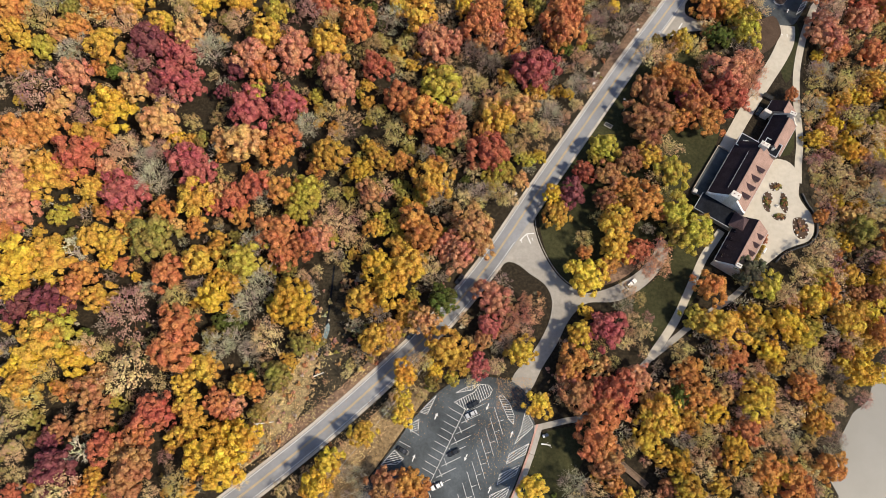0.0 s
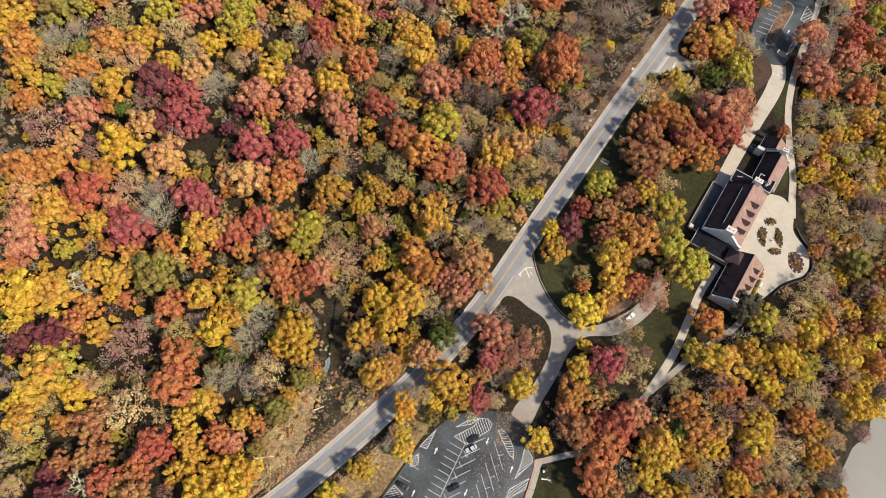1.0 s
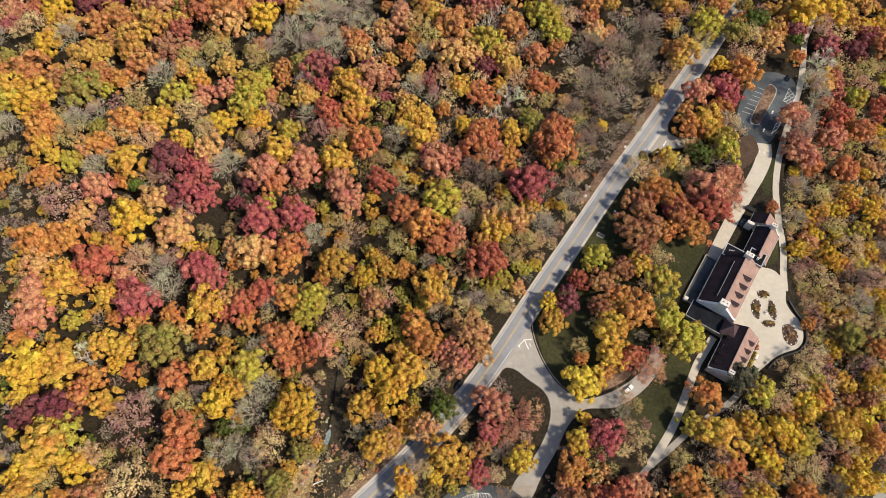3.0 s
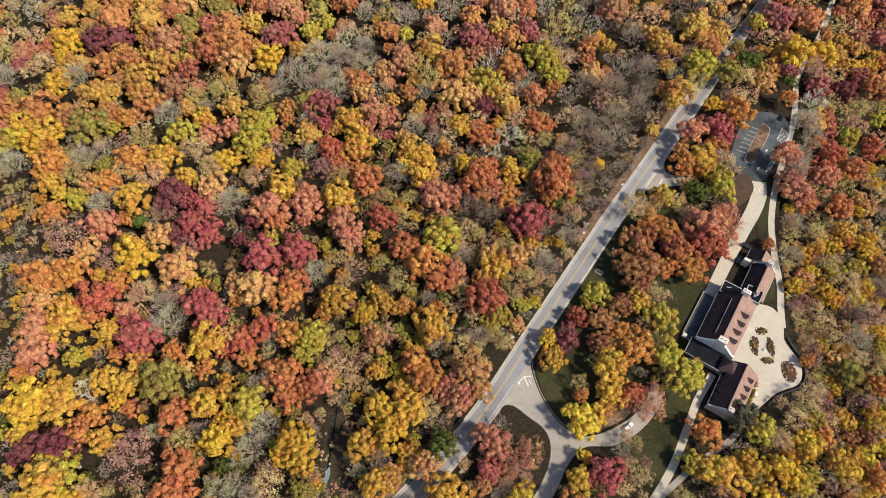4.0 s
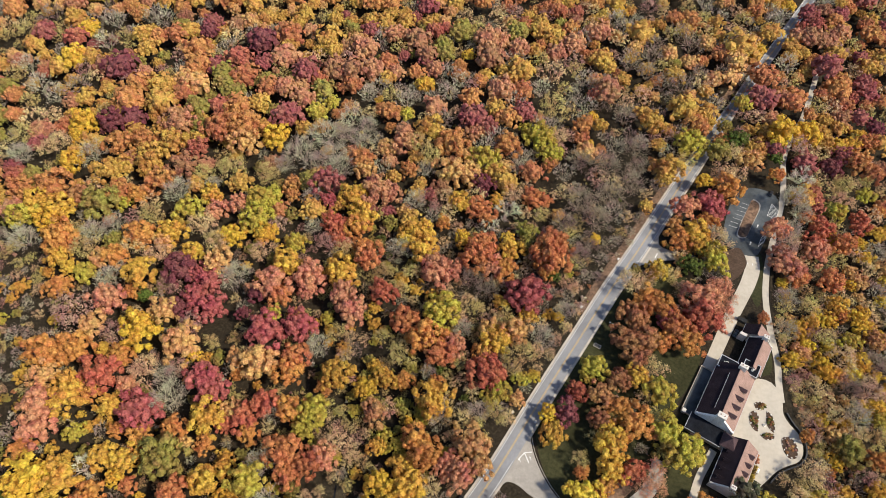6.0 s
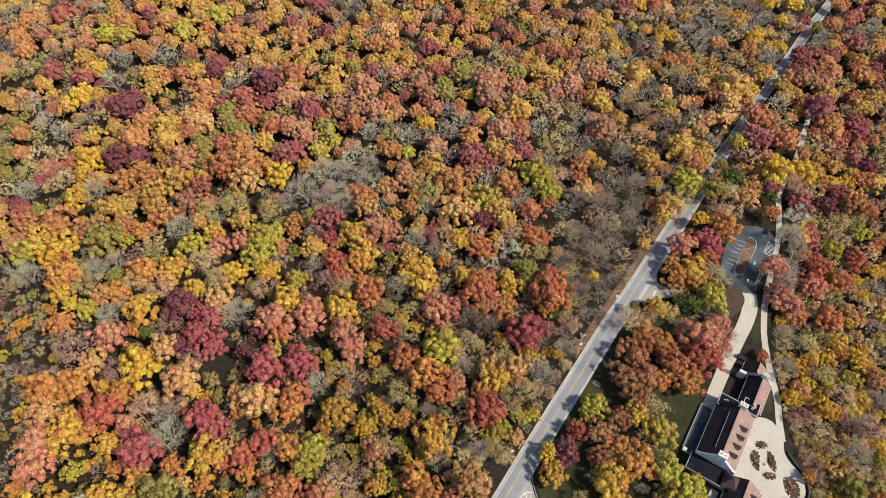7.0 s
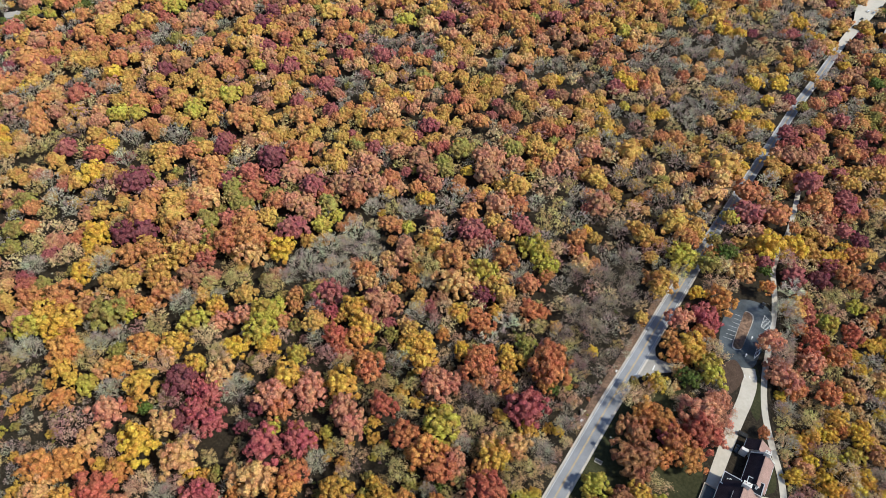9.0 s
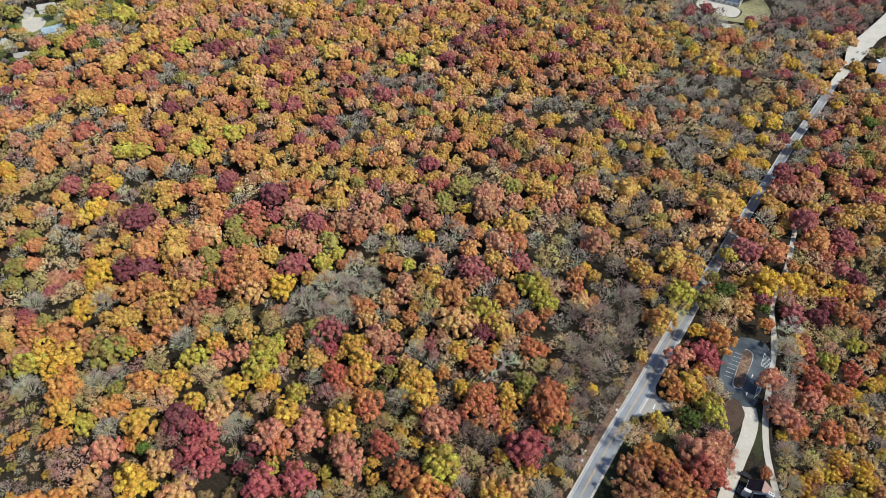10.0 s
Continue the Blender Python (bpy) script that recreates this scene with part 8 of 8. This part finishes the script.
PANEL = surface("blue_solar_glass", (0.03, 0.045, 0.08), (0.06, 0.085, 0.13), 1.0, 0.3, 0.3, 0.4)
hall = tagged(new("solar_hall"), "flat-roofed hall with dark blue solar panels", "building")
hall.matrix_world = Matrix.Translation((310, 686, 0)) @ Matrix.Rotation(radians(-31), 4, "Z")
part("wall", box(-15, -10, 0, 15, 11, 3.2), STONE, hall)
part("roof", box(-15.4, -10.4, 3.2, 15.4, 11.4, 3.5), KERB, hall, "pale flat roof")
for i in range(7):
    for j in range(3):
        part("solar_panel", box(-14 + i * 4.1, -9.4 + j * 6.6, 3.7, -10.6 + i * 4.1, -3.8 + j * 6.6, 3.95), PANEL, hall)
for i in range(5):
    w = part("window", box(-13 + i * 5.4, -10.12, 0.9, -10.4 + i * 5.4, -9.98, 2.4), BOULDER, hall)
    part("pane", box(-12.8 + i * 5.4, -10.16, 1.1, -10.6 + i * 5.4, -10.1, 2.2), GLASS, w)
FIELD = surface("faded_green_lawn", (0.17, 0.16, 0.075), (0.36, 0.32, 0.17), 0.4, 0.05, 0.95, 0.1, (0.7, 1.2))
setting("hall_yard", slab(smooth_line([(274, 671), (280, 689), (292, 688), (298, 683), (313, 671), (316, 659), (304, 645), (286, 656)], 3, True), 0.06), PLAZA, "pale concrete yard in front of the hall", "yard")
setting("hall_lawn", slab(smooth_line([(283, 644), (287, 655), (304, 643), (318, 659), (316, 670), (330, 684), (350, 690), (346, 655), (325, 627), (306, 633), (292, 638)], 4, True), 0.04), FIELD, "faded green lawn beside the hall", "lawn")
setting("hall_shed_pad", slab([(285.5, 621), (287, 632), (308, 625.5), (303, 617.5)], 0.07), PLAZA, "pale pad beside the wood", "pad")
setting("far_yard", slab(smooth_line([(392, 520), (402, 540), (412, 556), (430, 560), (440, 540), (420, 515)], 4, True), 0.06), DRIVE, "grey parking yard at the crossing", "yard")
car(408, 550, (0.3, 1), "white", "white delivery truck parked in the far yard", 0.1, 8.0, 2.4, True)


def fallen_log(x, y, way, long, label):
    """A stripped white trunk with broken stubs, lying on the grass."""
    g = tagged(new("fallen_log"), label, "log", "fallen trunks")
    g.matrix_world = Matrix.Translation((x, y, 0.25)) @ Matrix.Rotation(math.atan2(way[1], way[0]), 4, "Z")
    part("trunk", tube(bmesh.new(), (0, 0, 0), (long, 0.3, 0.15), 0.3, 0.14, 8), BOULDER, g)
    for i in range(3):
        a = long * (0.35 + 0.2 * i)
        part("stub", tube(bmesh.new(), (a, 0.05, 0.1), (a + 1.2, (1.4 - i) * 0.8, 0.8), 0.09, 0.03, 5), BOULDER, g)


fallen_log(-73.3, 6.8, (9.12, 0.77), 9.1, "white stripped trunk lying on dry grass")
fallen_log(-175.7, 101.5, (16.14, -6.71), 17.5, "white fallen trunk among salmon trees")
fallen_log(36.3, -0.7, (3.55, -0.83), 3.6, "pale broken branch on the dark lawn")

stone_rng = random.Random(91)
for x, y, r in ((-47.9, 39.6, 0.55), (-48.5, 36.6, 0.7), (-46.6, 43.6, 0.45), (-48.9, 35.2, 0.5), (-45.3, 46.6, 0.5), (-49.3, 33.2, 0.6), (-48.0, 38.2, 0.4)):
    bm = bmesh.new()
    bmesh.ops.create_icosphere(bm, subdivisions=2, radius=r)
    for v in bm.verts:
        v.co *= stone_rng.uniform(0.8, 1.12)
        v.co.z *= 0.6
    ob = part("boulder", bm, WALL)
    ob.location = (x, y, 0.02 + r * 0.35)
    tagged(ob, "grey rounded boulder beside the stream", "boulder", "boulders by the stream")


def boardwalk(ax, ay, bx, by, wide=2.2, up=0.55):
    """A raised timber footbridge: stringers, deck boards, posts and handrails."""
    long = math.hypot(bx - ax, by - ay)
    w = tagged(new("footbridge"), "weathered timber footbridge with handrails in the woods", "footbridge")
    w.matrix_world = Matrix.Translation((ax, ay, land(ax, ay))) @ Matrix.Rotation(math.atan2(by - ay, bx - ax), 4, "Z")
    board = mesh_of("board", box(-0.135, -wide / 2, up, 0.135, wide / 2, up + 0.05), TIMBER)
    n = int(long / 0.3)
    for i in range(n):
        b = new("board", board)
        b.parent, b.location = w, (0.15 + i * long / n, 0, 0)
    for s in (-1, 1):
        y = s * (wide / 2 - 0.08)
        part("stringer", box(0, y - 0.07, up - 0.25, long, y + 0.07, up - 0.004), TIMBER, w)
        part("handrail", box(0, y - 0.07, up + 1.0, long, y + 0.07, up + 1.08), TIMBER, w)
        part("mid_rail", box(0, y - 0.03, up + 0.5, long, y + 0.03, up + 0.6), TIMBER, w)
        for i in range(7):
            x = 0.1 + (long - 0.2) * i / 6
            part("post", box(x - 0.06, y - 0.06 + s * 0.13, -0.1, x + 0.06, y + 0.06 + s * 0.13, up + 1.0), TIMBER, w)


boardwalk(65.2, -7.7, 74.0, -15.6)


def utility_cart(x, y, turn):
    """A small open cart: chassis, seat, canopy on four struts, wheels."""
    c = tagged(new("utility_cart"), "small dark blue utility cart with a white frame on the lawn", "cart")
    c.matrix_world = Matrix.Translation((x, y, 0.03)) @ Matrix.Rotation(radians(turn), 4, "Z")
    part("chassis", box(-1.15, -0.55, 0.28, 1.15, 0.55, 0.55, bevel=0.06), PAINT["blue"], c)
    part("seat", box(-0.35, -0.5, 0.55, 0.15, 0.5, 0.85, bevel=0.05), DARK_METAL, c)
    part("cargo_bed", box(-1.15, -0.55, 0.55, -0.45, 0.55, 0.8, bevel=0.04), PAINT["white"], c)
    part("canopy", box(-0.55, -0.55, 1.75, 0.65, 0.55, 1.81, bevel=0.02), PAINT["blue"], c)
    for sx in (-0.5, 0.6):
        for sy in (-0.5, 0.5):
            part("strut", tube(bmesh.new(), (sx, sy, 0.55), (sx, sy, 1.75), 0.035, 0.035, 6), PAINT["white"], c)
    for sx in (-0.75, 0.75):
        for sy in (-0.62, 0.62):
            part("wheel", tube(bmesh.new(), (sx, sy - 0.1, 0.27), (sx, sy + 0.1, 0.27), 0.27, 0.27, 10), TYRE, c)


utility_cart(38.0, 2.3, 20)
fallen_log(-50.5, 24.5, (0.9, 0.3), 4.5, "short weathered trunk lying across the ditch")


def waste_container(x, y, way):
    """A steel waste container with ribs and a two-part lid."""
    c = tagged(new("waste_container"), "dark green steel waste container beside the service drive", "container")
    c.matrix_world = Matrix.Translation((x, y, 0.07)) @ Matrix.Rotation(math.atan2(way[1], way[0]), 4, "Z")
    part("bin", box(-2.2, -0.95, 0.12, 2.2, 0.95, 1.4, bevel=0.05), DARK_METAL, c)
    for s in (-1, 1):
        part("lid", box(0.05 * s if s > 0 else -2.2, -1.0, 1.4, 2.2 if s > 0 else -0.05, 1.0, 1.46, bevel=0.02), TYRE, c)
        for i in range(5):
            u = -1.9 + i * 0.95
            part("rib", box(u - 0.05, s * 0.95 - 0.04, 0.15, u + 0.05, s * 0.95 + 0.05, 1.38), DARK_METAL, c)
        part("skid", box(-2.1, s * 0.7 - 0.08, 0, 2.1, s * 0.7 + 0.08, 0.12), DARK_METAL, c)


waste_container(143.4, 144.6, (0.83, -0.55))


def air_unit(x, y, turn):
    """A white air-conditioning unit on a pad: casing, grille, fan guard."""
    a = tagged(new("air_unit"), "white air-conditioning unit beside the lodge hedge", "air unit")
    a.matrix_world = Matrix.Translation((x, y, 0.085)) @ Matrix.Rotation(radians(turn), 4, "Z")
    part("pad", box(-1.3, -0.8, 0, 1.3, 0.8, 0.1), KERB, a)
    part("casing", box(-1.15, -0.65, 0.1, 1.15, 0.65, 1.15, bevel=0.05), PAINT["white"], a)
    for sx in (-0.55, 0.55):
        part("fan_guard", tube(bmesh.new(), (sx, 0, 1.15), (sx, 0, 1.2), 0.42, 0.42, 14), METAL, a)
    for i in range(6):
        part("louvre", box(-1.05, -0.68, 0.25 + i * 0.13, 1.05, -0.64, 0.31 + i * 0.13), METAL, a)


air_unit(130.9, 74.2, 56)
